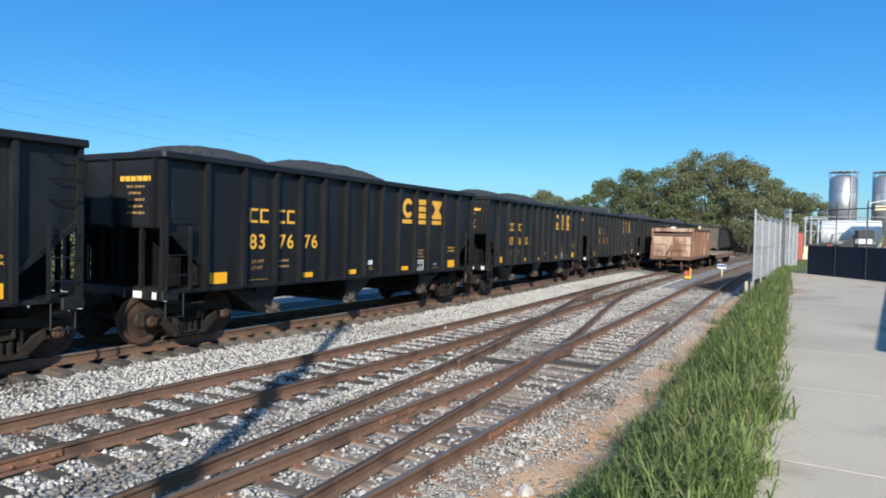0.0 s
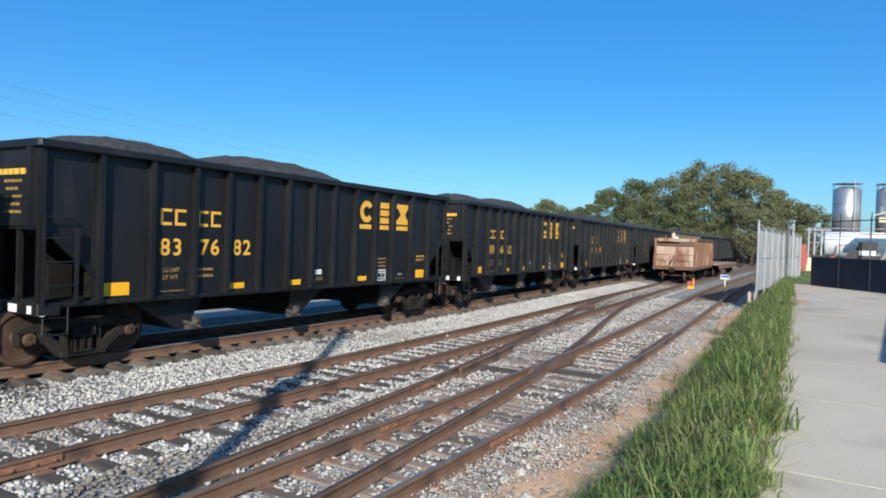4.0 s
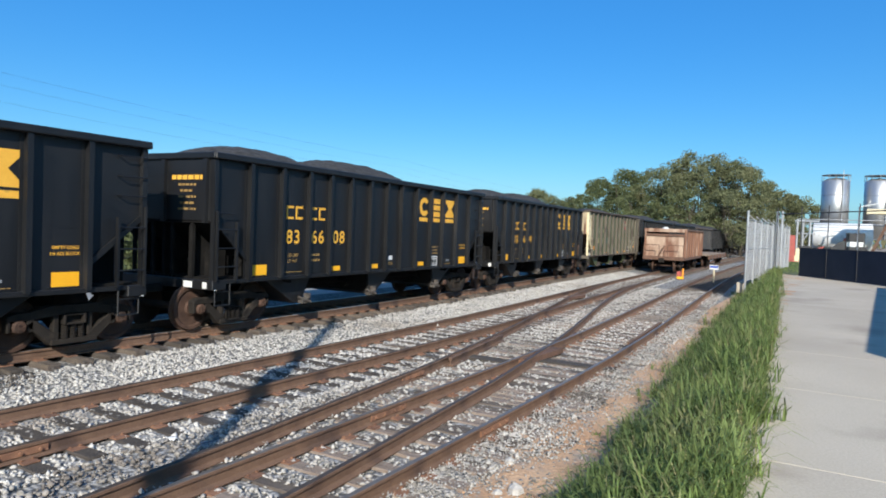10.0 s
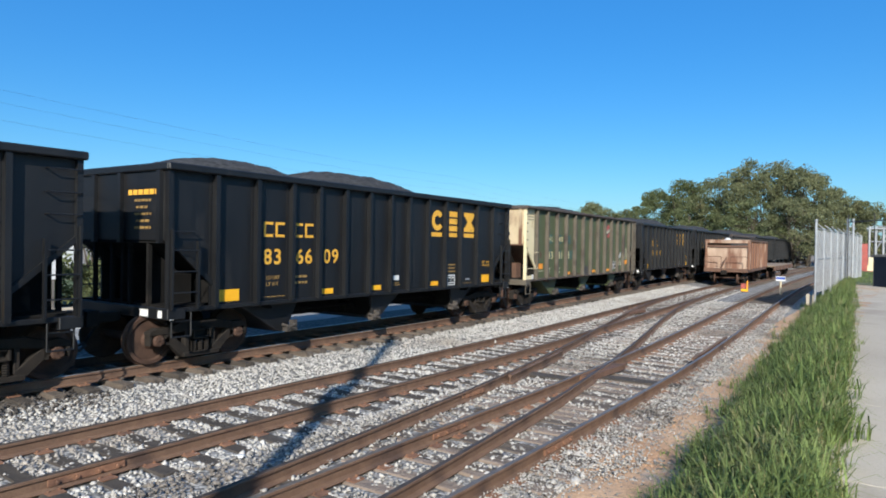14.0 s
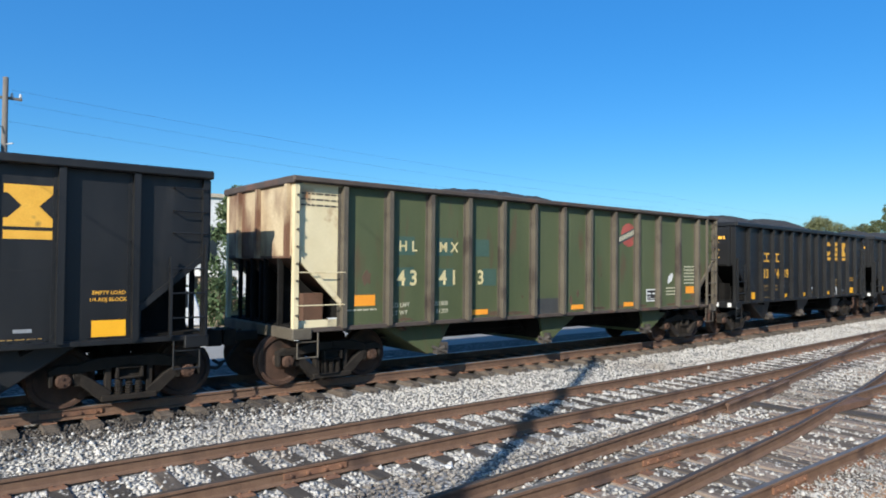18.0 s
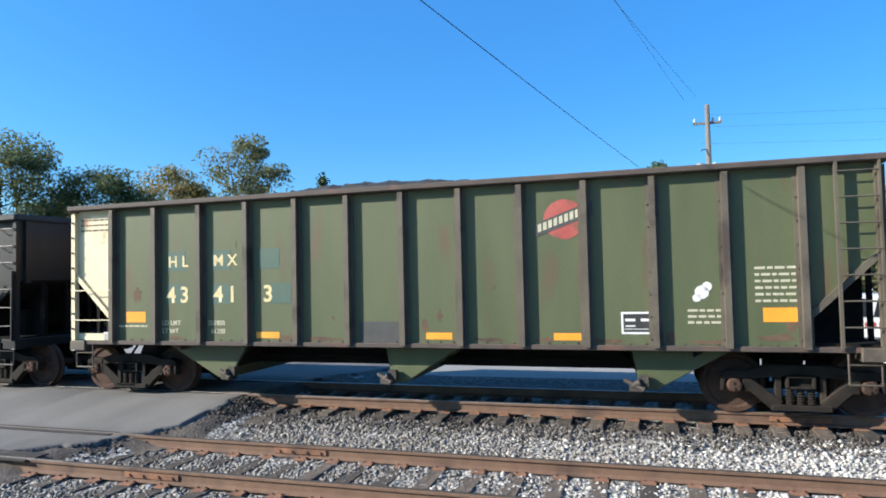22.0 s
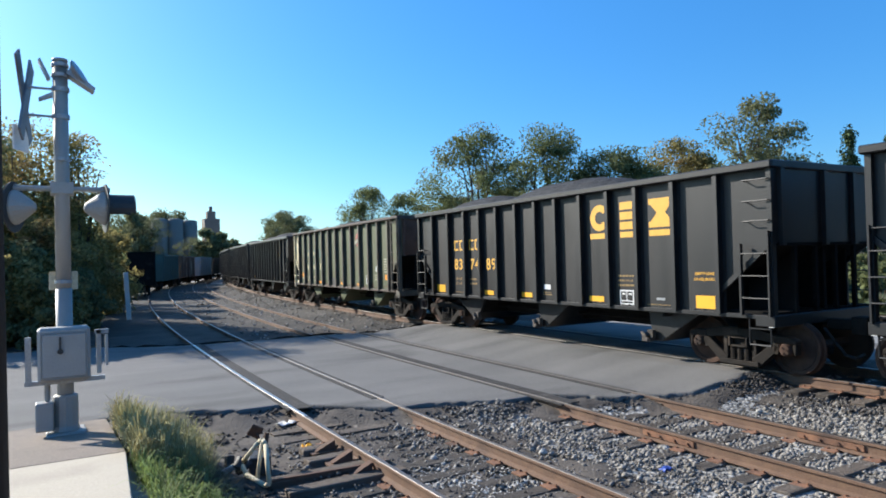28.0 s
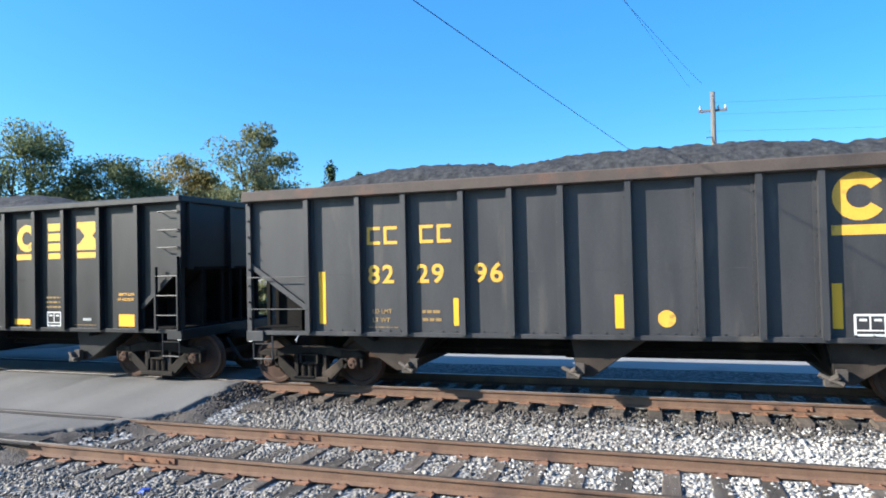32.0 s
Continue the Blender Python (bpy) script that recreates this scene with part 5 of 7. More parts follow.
def black_car_marks(car, old=False):
    h0 = -(OLD_HALF if old else CSX_HALF)
    if not old:
        for a, b, c, d in ((1.07, 1.62, 1.13, 1.36), (11.1, 11.56, 1.12, 1.36)):
            part("reflector_panel", flat(h0 + a, h0 + b, c, d), M["yellow"], car, "bright yellow square panel")
        for a in (3.85, 5.6, 8.18):
            part("reflector_strip", flat(h0 + a, h0 + a + 0.46, 1.13, 1.25), M["yellow"], car, "yellow strip")
        marks, z1, z2, em, box_ = (2.22, 2.54, 3.07, 3.39), 2.4, 1.2, 8.28, 9.13
    else:
        for a, z0, z9 in ((1.46, 1.21, 2.14), (3.99, 1.2, 1.66), (6.62, 1.18, 1.7), (9.6, 1.2, 1.84)):
            part("reflector_strip", flat(h0 + a, h0 + a + 0.13, z0, z9), M["yellow"], car, "upright yellow strip")
        part("disc", Shape().rod((1.468, h0 + 7.38, 1.33), (1.474, h0 + 7.38, 1.33), 0.13, n=20), M["letter"], car, "yellow disc")
        marks, z1, z2, em, box_ = (2.42, 2.74, 3.4, 3.72), 2.6, 1.2, 9.64, 9.86
    for a in marks:
        initial(car, h0 + a, z1)
    for a, top_, low_ in ((marks[0] + 0.08, "LD LMT", "LT WT"),):
        put_words(car, top_, h0 + a, 1.52 if not old else 1.4, 0.11, M["faint"])
        put_words(car, low_, h0 + a, 1.38 if not old else 1.25, 0.11, M["faint"])
    bars(car, h0 + marks[2] + 0.03, h0 + marks[2] + 0.4, 1.36 if not old else 1.23, 1.62 if not old else 1.5, 2, M["faint"])
    emblem(car, h0 + em, 2.69 if not old else 2.72, M["letter"], 1.0 if not old else 1.18)
    b0 = h0 + box_
    frame_ = Shape()
    for a, b, c, d in ((0, 0.4, 1.1, 1.13), (0, 0.4, 1.38, 1.41), (0, 0.03, 1.13, 1.38), (0.37, 0.4, 1.13, 1.38), (0.19, 0.21, 1.19, 1.38), (0.03, 0.37, 1.17, 1.19), (0.07, 0.16, 1.31, 1.345), (0.25, 0.34, 1.31, 1.345)):
        frame_.box(1.466, 1.474, b0 + a, b0 + b, c, d)
    part("data_frame", frame_, M["white"], car, "white outlined data box")
    bars(car, h0 + marks[0], h0 + marks[0] + 0.6, 1.14, 1.18, 1, M["faint"])
    if not old:
        bars(car, h0 + 9.1, h0 + 9.54, 1.46, 1.76, 3, M["faint"])
        part("tag_plate", flat(h0 + 6.55, h0 + 6.8, 1.35, 1.47), M["white"], car, "small white tag")
        part("tag_plate", flat(h0 + 10.14, h0 + 10.36, 1.23, 1.28), M["galv"], car)
        put_words(car, "EMPTY LOAD", h0 + 11.1, 1.74, 0.075, M["letter"])
        put_words(car, "1/4 ADJ BLOCK", h0 + 11.06, 1.64, 0.075, M["letter"])
        bars(car, h0 + 9.9, h0 + 10.5, 1.12, 1.16, 1, M["faint"])
        bars(car, h0 + 6.5, h0 + 6.85, 1.2, 1.3, 2, M["faint"])
        for k in range(6):
            a, b = (0.3, 1.2) if k == 5 else (0.5 + 0.05 * (k % 2), 1.02 - 0.05 * (k % 2))
            sh, rng = Shape(), random.Random(k)
            while a < b - 0.04:
                w = rng.uniform(0.06, 0.16)
                sh.box(a, min(a + w, b), h0 - 0.006, h0 - 0.002, 2.5 + k * 0.125, 2.545 + k * 0.125 + 0.05 * (k == 5))
                a += w + 0.03
            tagged(part("writing", sh, M["letter" if k == 5 else "faint"], car), kind="stuff")
        for a, b in ((0.75, 1.0), (1.3, 1.42)):
            part("tag_plate", Shape().box(a, b, h0 - 0.03, h0 - 0.022, 0.91, 1.04), M["white"], car, "small white tag")
    return car


NUMBERS = {0: "837676", 1: "837682", 2: "836642", 3: "836608", 4: "836609", 6: "837489", 7: "837484", 8: "822996"}


def number(car, text, old=False):
    h0 = -(OLD_HALF if old else CSX_HALF)
    for k in range(3):
        y = ((2.43, 3.34, 4.36) if old else (2.22, 3.12, 3.97))[k]
        spell(car, text[2 * k:2 * k + 2], h0 + y, 1.93 if old else 1.84, 0.44, M["letter"], name="number", wide=1.04)


black = black_car_marks(hopper("black coal hopper car with yellow markings, heaped with coal", CSX_P, 3.675, 1.06, M["black"], M["black"], M["black"], M["black"], 0.84, 1.0))
green = hopper("faded green coal hopper car with cream rusty end", GREEN_P, 3.74, 1.06, M["green"], M["green_rib"], M["rust_dark"], M["cream"], 0.5, 2.0, M["chord"], True, 0.1, True, ((0.3, 0.2, 0.5), (0.85, 0.5, 1.0), (1.6, 0.35, 0.6)))
old_grey = black_car_marks(hopper("faded grey-black coal hopper car with dented sides", OLD_P, 3.65, 1.06, M["grey_black"], M["grey_black"], M["grey_black"], M["grey_black"], 0.84, 3.0, M["chord"], False, 0.2, True, ((0.5, 0.5, 0.8), (1.2, 0.78, 0.85), (1.7, 0.26, 0.72))), True)


def green_car_marks(car):
    h0, had = -6.79, set(car.children)
    for text, y, z, s in (("H", 2.14, 2.38, 0.28), ("L", 2.44, 2.38, 0.28), ("M", 3.12, 2.38, 0.28), ("X", 3.42, 2.38, 0.28), ("4", 2.1, 1.72, 0.41), ("3", 2.39, 1.72, 0.41), ("4", 3.12, 1.72, 0.41), ("1", 3.41, 1.72, 0.41), ("3", 4.14, 1.72, 0.41), ("LD LMT", 2.0, 1.3, 0.12), ("LT WT", 2.0, 1.15, 0.12), ("201800", 3.0, 1.3, 0.12), ("61200", 3.06, 1.15, 0.12)):
        put_words(car, text, h0 + y, z, s, M["cream_number" if s > 0.2 else "cream_letter"])
    for y, z in ((2.12, 2.3), (3.08, 2.3), (4.08, 2.3), (4.3, 1.68), (2.1, 1.7), (3.1, 1.68)):
        part("paint_patch", flat(h0 + y, h0 + y + 0.4, z, z + 0.36, 1.4735), M["blue_patch"], car, "blue-green repainted patch")
    for a, b in ((1.18, 1.62), (12.14, 12.64)):
        part("reflector_panel", flat(h0 + a, h0 + b, 1.35, 1.55), M["orange"], car, "orange panel")
    for a, b in ((4.0, 4.46), (7.16, 7.6), (9.22, 9.68)):
        part("reflector_strip", flat(h0 + a, h0 + b, 1.07, 1.18), M["orange"], car, "orange strip")
    part("paint_patch", flat(h0 + 5.98, h0 + 6.74, 1.0, 1.36), M["dark_patch"], car, "dark repainted patch")
    part("logo_disc", Shape().rod((1.466, h0 + 9.42, 2.93), (1.474, h0 + 9.42, 2.93), 0.31, n=28), M["red"], car, "faded red round emblem")
    bar_ = Shape().prism([(h0 + 8.98, 2.67), (h0 + 9.86, 2.98), (h0 + 9.86, 3.2), (h0 + 8.98, 2.88)], 1.474, 1.478)
    part("logo_band", bar_, M["dark_patch"], car, "dark slanting band across the emblem")
    for k in range(10):
        y = h0 + 9.02 + k * 0.082
        sh = Shape().prism([(y, 2.74 + k * 0.029), (y + 0.055, 2.76 + k * 0.029), (y + 0.055, 2.88 + k * 0.029), (y, 2.86 + k * 0.029)], 1.478, 1.481)
        part("logo_mark", sh, M["cream_letter"], car, "pale mark on the band")
    fr = Shape()
    for a, b, c, d in ((0, 0.5, 1.17, 1.2), (0, 0.5, 1.47, 1.5), (0, 0.03, 1.2, 1.47), (0.47, 0.5, 1.2, 1.47), (0.06, 0.2, 1.36, 1.4), (0.28, 0.42, 1.36, 1.4), (0.06, 0.2, 1.28, 1.3), (0.03, 0.47, 1.24, 1.25)):
        fr.box(1.468, 1.476, h0 + 10.22 + a, h0 + 10.22 + b, c, d)
    part("data_panel", flat(h0 + 10.22, h0 + 10.72, 1.17, 1.5), M["dark_metal"], car)
    part("data_frame", fr, M["white"], car, "white outlined data box")
    bars(car, h0 + 12.05, h0 + 12.75, 1.6, 2.16, 6, M["cream_letter"])
    bars(car, h0 + 11.15, h0 + 11.6, 1.3, 1.56, 3, M["cream_letter"])
    bars(car, h0 + 1.0, h0 + 1.65, 1.24, 1.32, 1, M["cream_letter"])
    rr = random.Random(31)
    for y, z, w, hh in ((1.45, 1.86, 0.16, 0.2), (2.3, 1.06, 0.3, 0.04), (4.7, 1.07, 0.34, 0.06), (5.2, 1.06, 0.5, 0.05), (5.75, 1.3, 0.05, 0.05), (5.5, 1.42, 0.04, 0.04), (7.15, 1.3, 0.1, 0.16), (7.4, 1.44, 0.07, 0.14), (8.2, 1.07, 0.4, 0.05), (8.75, 1.55, 0.03, 0.16), (9.1, 1.07, 0.2, 0.06), (10.0, 1.06, 0.34, 0.05), (10.9, 1.1, 0.12, 0.2), (11.5, 1.06, 0.4, 0.05), (12.3, 1.12, 0.3, 0.08), (12.5, 1.3, 0.1, 0.12), (8.3, 1.9, 0.03, 0.05), (7.7, 2.5, 0.02, 0.12), (3.6, 2.75, 0.02, 0.1), (6.7, 2.3, 0.02, 0.14)):
        ring = [(h0 + y + w * rr.uniform(0.35, 1.0) * math.cos(k * 0.571), z + hh * rr.uniform(0.4, 1.0) * math.sin(k * 0.571)) for k in range(11)]
        part("rust_patch", Shape().prism([(a, max(b, 1.03)) for a, b in ring], 1.4695, 1.4725), M["rust_stain"], car, "brown rust stain")
    sp = Shape()
    for y, z, r in ((11.35, 1.78, 0.1), (11.42, 1.86, 0.07), (11.28, 1.7, 0.06)):
        sp.rod((1.47, h0 + y, z), (1.4745, h0 + y, z), r, n=9)
    part("paint_splash", sp, M["white"], car, "splash of white paint")
    put = Shape().rod((1.466, h0 + 0.75, 1.05), (1.47, h0 + 0.75, 1.05), 0.16, n=4)
    part("placard", put, M["white"], car, "white diamond placard")
    for k in range(3):
        bars(car, h0 + 0.1, h0 + 0.85, 3.3 - k * 0.1, 3.38 - k * 0.1, 1, M["green_rib"], 1.474)
    settle_marks(car, had, GREEN_HALF / 6.848)


green_car_marks(green)

TRAIN = []
lead_y = 8.03


def next_car(proto, half, front):
    car = copy_thing(proto, Matrix()) if proto.get("placed") else proto
    proto["placed"] = 1
    TRAIN.append((car, front + half))
    return front + 2 * half + GAP


front = lead_y - 2 * (2 * CSX_HALF + GAP)
for k in range(-2, 13):
    proto, half = {5: (green, GREEN_HALF), 8: (old_grey, OLD_HALF)}.get(k, (black, CSX_HALF))
    front = next_car(proto, half, front)
for k, (car, at) in enumerate(TRAIN, -2):
    if k in NUMBERS:
        number(car, NUMBERS[k], k == 8)
    elif k != 5:
        number(car, ("837655", "837631", "836617")[k % 3])
    if "placed" in car:
        del car["placed"]


# How far the train has rolled, by time.
ROLL_T = (0, 3, 6, 9, 11, 13, 17, 19, 22, 24, 25, 30, 31, 32)
ROLL_S = (0, 12.33, 24.59, 37.01, 45.35, 53.75, 69.73, 77.7, 90.02, 98.16, 102.1, 121.91, 125.89, 129.82)


def rolled(t):
    return float(np.interp(t, ROLL_T, ROLL_S))

# ---- trees ----
def polar(yaw, d):
    yaw += float(np.interp(yaw, (0, 30, 60, 90, 120, 148, 180), (0.3, 0.3, 0.5, 0.75, 1.1, 1.3, 1.4)))
    return -d * math.sin(radians(yaw)), d * math.cos(radians(yaw))


def leaves(centres, radii, n, size, rng, flat_=0.8):
    """Small leaf sprays strewn round the clump centres."""
    k = rng.integers(0, len(centres), n)
    d = rng.normal(size=(n, 3))
    d /= np.linalg.norm(d, axis=1)[:, None]
    p = centres[k] + d * (radii[k] * rng.random(n) ** 0.4)[:, None] * np.array([1, 1, flat_])
    a, b = rng.normal(size=(n, 3)), rng.normal(size=(n, 3))
    a /= np.linalg.norm(a, axis=1)[:, None]
    b -= (a * b).sum(1)[:, None] * a
    b /= np.linalg.norm(b, axis=1)[:, None]
    s = (size * rng.uniform(0.5, 1.3, n))[:, None]
    v = np.stack([p - a * s, p + b * s * 0.45, p + a * s, p - b * s * 0.45], 1)
    return v.reshape(-1, 3), np.arange(4 * n).reshape(-1, 4)


def tree(x, y, hgt, spread, mat, seed, n=5000, leaf=0.22, trunk=0.35, name="tree", label="broadleaf tree with an open crown", clumps=26, tight=1.15, layered=0.74):
    rng = np.random.default_rng(seed)
    base = float(gz(x, y))
    t = thing(name, label, "tree", at=pose(x, y, base - 0.05))
    sh = Shape()
    fork = hgt * trunk
    r = 0.022 * hgt
    lean = rng.uniform(-0.03, 0.03, 2) * hgt
    sh.rod((0, 0, 0), (lean[0] * 0.5, lean[1] * 0.5, fork * 0.55), r * 1.15, r * 0.9)
    sh.rod((lean[0] * 0.5, lean[1] * 0.5, fork * 0.5), (lean[0], lean[1], fork), r * 0.9, r * 0.75)
    # a few bent leaders rise from the fork, and limbs leave them for the clumps
    leaders = []
    for k in range(4):
        a, reach = 1.57 * k + rng.uniform(-0.5, 0.5), spread * rng.uniform(0.15, 0.5)
        pts = [Vector((lean[0] + reach * u ** 0.8 * math.cos(a) + 0.03 * hgt * rng.uniform(-1, 1) * u, lean[1] + reach * u ** 0.8 * math.sin(a) + 0.03 * hgt * rng.uniform(-1, 1) * u, fork + (hgt * rng.uniform(0.84, 0.92) - fork) * u)) for u in (0, 0.3, 0.6, 0.85)]
        for j in range(3):
            sh.rod(pts[j], pts[j + 1], r * (0.55 - 0.16 * j), r * (0.39 - 0.14 * j), 6)
        leaders.append(pts)
    cs, rs = [], []
    for k in range(clumps):
        a, u = rng.uniform(0, 6.28), rng.random()
        zz = fork * 0.9 + (hgt - fork * 0.9) * (0.12 + 0.86 * u)
        wide = spread * math.sin(math.pi * min(0.97, 0.18 + 0.78 * u)) ** 0.7
        q = wide * rng.uniform(0.25, 1.0)
        c = Vector((q * math.cos(a), q * math.sin(a), zz - 0.06 * hgt))
        if k < 30:
            root = min((p for pts in leaders for p in pts[:3]), key=lambda p: (p - c).length + (4 * hgt if p.z > c.z - 0.02 * hgt and p.z > fork else 0))
            mid = root.lerp(c, 0.5) + Vector((0, 0, 0.03 * hgt * rng.uniform(-1, 0.6)))
            sh.rod(root, mid, r * 0.2, r * 0.13, 5)
            sh.rod(mid, c, r * 0.13, r * 0.05, 5)
        cs.append(c)
        rs.append(hgt * rng.uniform(0.05, 0.12) * tight)
    part("trunk", sh, M["bark"], t, smooth=True)
    v, f = leaves(np.array([tuple(c) for c in cs]), np.array(rs), n, leaf, rng, layered)
    part("crown", soup("crown", v, f, mat), None, t)
    return t


def conifer(x, y, hgt, wide, mat, seed, n=9000, leaf=0.16, name="juniper", label="dense dark green juniper", power=0.6):
    rng = np.random.default_rng(seed)
    t = thing(name, label, "tree", at=pose(x, y, float(gz(x, y)) - 0.05))
    part("trunk", Shape().rod((0, 0, 0), (0, 0, hgt * 0.9), 0.02 * hgt, 0.004 * hgt), M["bark"], t)
    cs, rs = [], []
    for k in range(max(90, n // 190)):
        u = rng.random() ** 1.2
        w = wide * (1 - u) ** power * rng.uniform(0.5, 1.05)
        a = rng.uniform(0, 6.28)
        cs.append((w * math.cos(a), w * math.sin(a), hgt * (0.04 + 0.93 * u)))
        rs.append(hgt * rng.uniform(0.045, 0.1) * (1.1 - 0.6 * u))
    v, f = leaves(np.array(cs), np.array(rs), n, leaf, rng, 1.3)
    part("crown", soup("crown", v, f, mat), None, t)


# Oaks beyond the far end of the yard: yaw, distance, height, spread
for k, (w, d, hh, sp) in enumerate(((21.6, 150, 12.5, 6), (19.2, 150, 11, 6), (16.4, 128, 13.5, 6.5), (14.4, 122, 14.5, 7.5), (12.4, 130, 15.5, 8), (10.6, 118, 16, 8.5), (8.9, 122, 17.5, 9), (7.2, 116, 15.5, 8), (5.6, 124, 15, 8), (4.0, 128, 13, 7), (2.4, 132, 11, 6.5), (13.4, 112, 10, 6), (9.6, 108, 10, 6.5), (6.4, 108, 10, 6), (17.8, 140, 9, 6), (23.6, 170, 10, 6), (1.0, 140, 9, 6))):
    x, y = polar(w, d)
    tree(x, y, hh * 1.06, sp * 1.05, M["leaf" if k in (2, 3, 11, 12) else "leaf_dark"], 100 + k, 12500 if k < 11 else 7000, 0.2, 0.14, label="large oak with a dense dark crown", clumps=70, tight=1.0)
# Trees across the street, seen over the train
for k, (w, d, hh, sp, m, n) in enumerate(((144.9, 56, 13.8, 4.4, "leaf", 6000), (138.8, 54, 13.1, 3.9, "leaf", 6500), (133.3, 54, 11.7, 3.8, "leaf", 6000), (130.6, 56, 10.2, 2.8, "leaf", 4000), (128.4, 58, 12.2, 3.4, "leaf_autumn", 4600), (126.6, 57, 10.6, 2.6, "leaf_autumn", 3600), (154.3, 75, 11.0, 3.2, "leaf", 4400), (150.9, 72, 10.2, 2.8, "leaf", 3800), (147.6, 66, 9.0, 2.8, "leaf", 2400), (161.1, 100, 10.2, 4.4, "leaf_dark", 6500), (157.6, 95, 8.2, 4.5, "leaf", 4000), (164.6, 150, 7.5, 6, "leaf_dark", 3500), (174.3, 150, 14.0, 5, "leaf_dark", 3500), (171.7, 160, 14.0, 4.6, "leaf_dark", 3200), (168.6, 165, 9.0, 5, "leaf_dark", 2600), (101.5, 44, 7.4, 3.6, "leaf", 4600), (97.5, 42, 8.4, 4.2, "leaf", 6600), (105.5, 46, 5.4, 3.4, "leaf_dark", 4000), (75.4, 37, 4.6, 1.9, "leaf", 3600), (82.0, 34, 5.0, 1.8, "leaf_dark", 3600), (79.0, 38, 5.2, 1.8, "leaf", 3000), (119.5, 70, 8.2, 4, "leaf_dark", 3500), (112.5, 70, 7.5, 4, "leaf_dark", 3500), (141.8, 62, 9.6, 3.2, "leaf", 3600), (136.2, 60, 9.4, 3.0, "leaf_autumn", 3400))):
    x, y = polar(w, d)
    tree(x, y, hh * (1.05 if hh > 8.5 else 1.0), sp * 1.15, M[m], 200 + k, int(n * (2.9 if hh > 8.5 or 95 < w < 103 else 1.0)), 0.13 if hh > 8.5 else 0.155, 0.2 if hh > 8.5 else 0.15, label="slender broadleaf tree with an airy crown" if hh > 8.5 else "leafy green tree across the street", clumps=64 if hh > 8.5 else 90 if 95 < w < 103 else 40, tight=1.15 if hh > 8.5 else 1.1, layered=0.66 if hh > 8.5 else 0.74)
x, y = polar(123.0, 50)
tree(x, y, 13.9, 4.0, M["leaf_dark"], 300, 17000, 0.14, 0.2, label="tall oak with a ragged crown", clumps=74, tight=0.95, layered=0.66)
for k, (w, hh, wd) in enumerate(((116.5, 10.9, 2.2), (114.1, 10.2, 2.4))):
    x, y = polar(w, 52)
    conifer(x, y, hh, wd, M["juniper"], 301 + k, 8000, 0.12, "spruce", "narrow dark green spruce tree", 1.0)
for k, (w, d, hh, wd) in enumerate(((88.6, 33, 8.0, 3.4), (91.2, 35, 6.4, 1.9), (85.4, 36, 5.4, 1.4), (109.0, 40, 6.8, 2.2), (106.4, 41, 5.2, 2.4), (94.2, 38, 4.6, 1.8), (68.2, 31, 6.3, 1.5))):
    x, y = polar(w, d)
    conifer(x, y, hh, wd, M["juniper"], 310 + k, 42000 if k == 0 else 6500, 0.085 if k == 0 else 0.13, power=0.6 if k == 0 else 0.42)
# Overgrown bank beyond the crossing signal
for k, (w, d, hh, sp, m) in enumerate(((176.9, 32, 8.4, 1.9, "leaf_autumn"), (178.4, 33, 9.4, 2.1, "leaf_autumn"), (181.0, 32, 8.8, 3.0, "leaf_autumn"), (183.5, 30, 8.6, 3.0, "leaf"), (178.0, 36, 6.4, 1.7, "leaf_autumn"), (179.9, 27, 4.8, 2.2, "leaf_autumn"), (182.0, 26.5, 4.4, 2.6, "leaf_autumn"), (177.2, 44, 5.5, 1.5, "leaf_dark"), (187, 30, 6.6, 3.0, "leaf_autumn"), (186.5, 36, 8.4, 3.4, "leaf_autumn"), (180.6, 36, 8.6, 2.6, "leaf_autumn"))):
    x, y = polar(w, d)
    tree(x, y, hh, sp, M[m], 400 + k, 11000, 0.085, 0.12, label="overgrown shrubby tree turning yellow" if m == "leaf_autumn" else "dense green shrubby tree", clumps=44)
for k, (w, d, hh, sp, m) in enumerate(((177.8, 27, 3.2, 1.3, "leaf_dark"), (179.4, 25, 3.0, 1.7, "leaf_dark"), (179.8, 24.5, 3.2, 1.8, "leaf"), (180.4, 25, 3.4, 1.8, "leaf_dark"), (176.9, 34.5, 5.0, 1.3, "leaf_dark"), (177.7, 28, 2.6, 1.35, "leaf_dark"), (178.6, 24, 2.4, 1.5, "leaf_dark"), (177.0, 42, 5.4, 1.5, "leaf_dark"), (176.2, 40, 4.2, 1.3, "leaf_dark"), (175.6, 48, 4.4, 1.4, "leaf_dark"), (177.9, 33, 3.6, 1.5, "leaf_dark"), (183.0, 24, 3.4, 2.0, "leaf"), (176.3, 29.5, 2.6, 1.3, "leaf_dark"), (174.9, 39, 4.6, 1.5, "leaf"), (174.6, 44, 5.2, 1.5, "leaf_dark"), (174.4, 50, 5.4, 1.7, "leaf"), (175.7, 33, 3.4, 1.2, "leaf_dark"), (175.5, 36, 2.4, 1.1, "leaf"))):
    x, y = polar(w, d)
    tree(x, y, hh, sp, M["leaf_autumn" if k % 3 else m], 450 + k, 5000, 0.1, 0.05, name="bush", label="dense dark green roadside bush", clumps=40, tight=1.3)


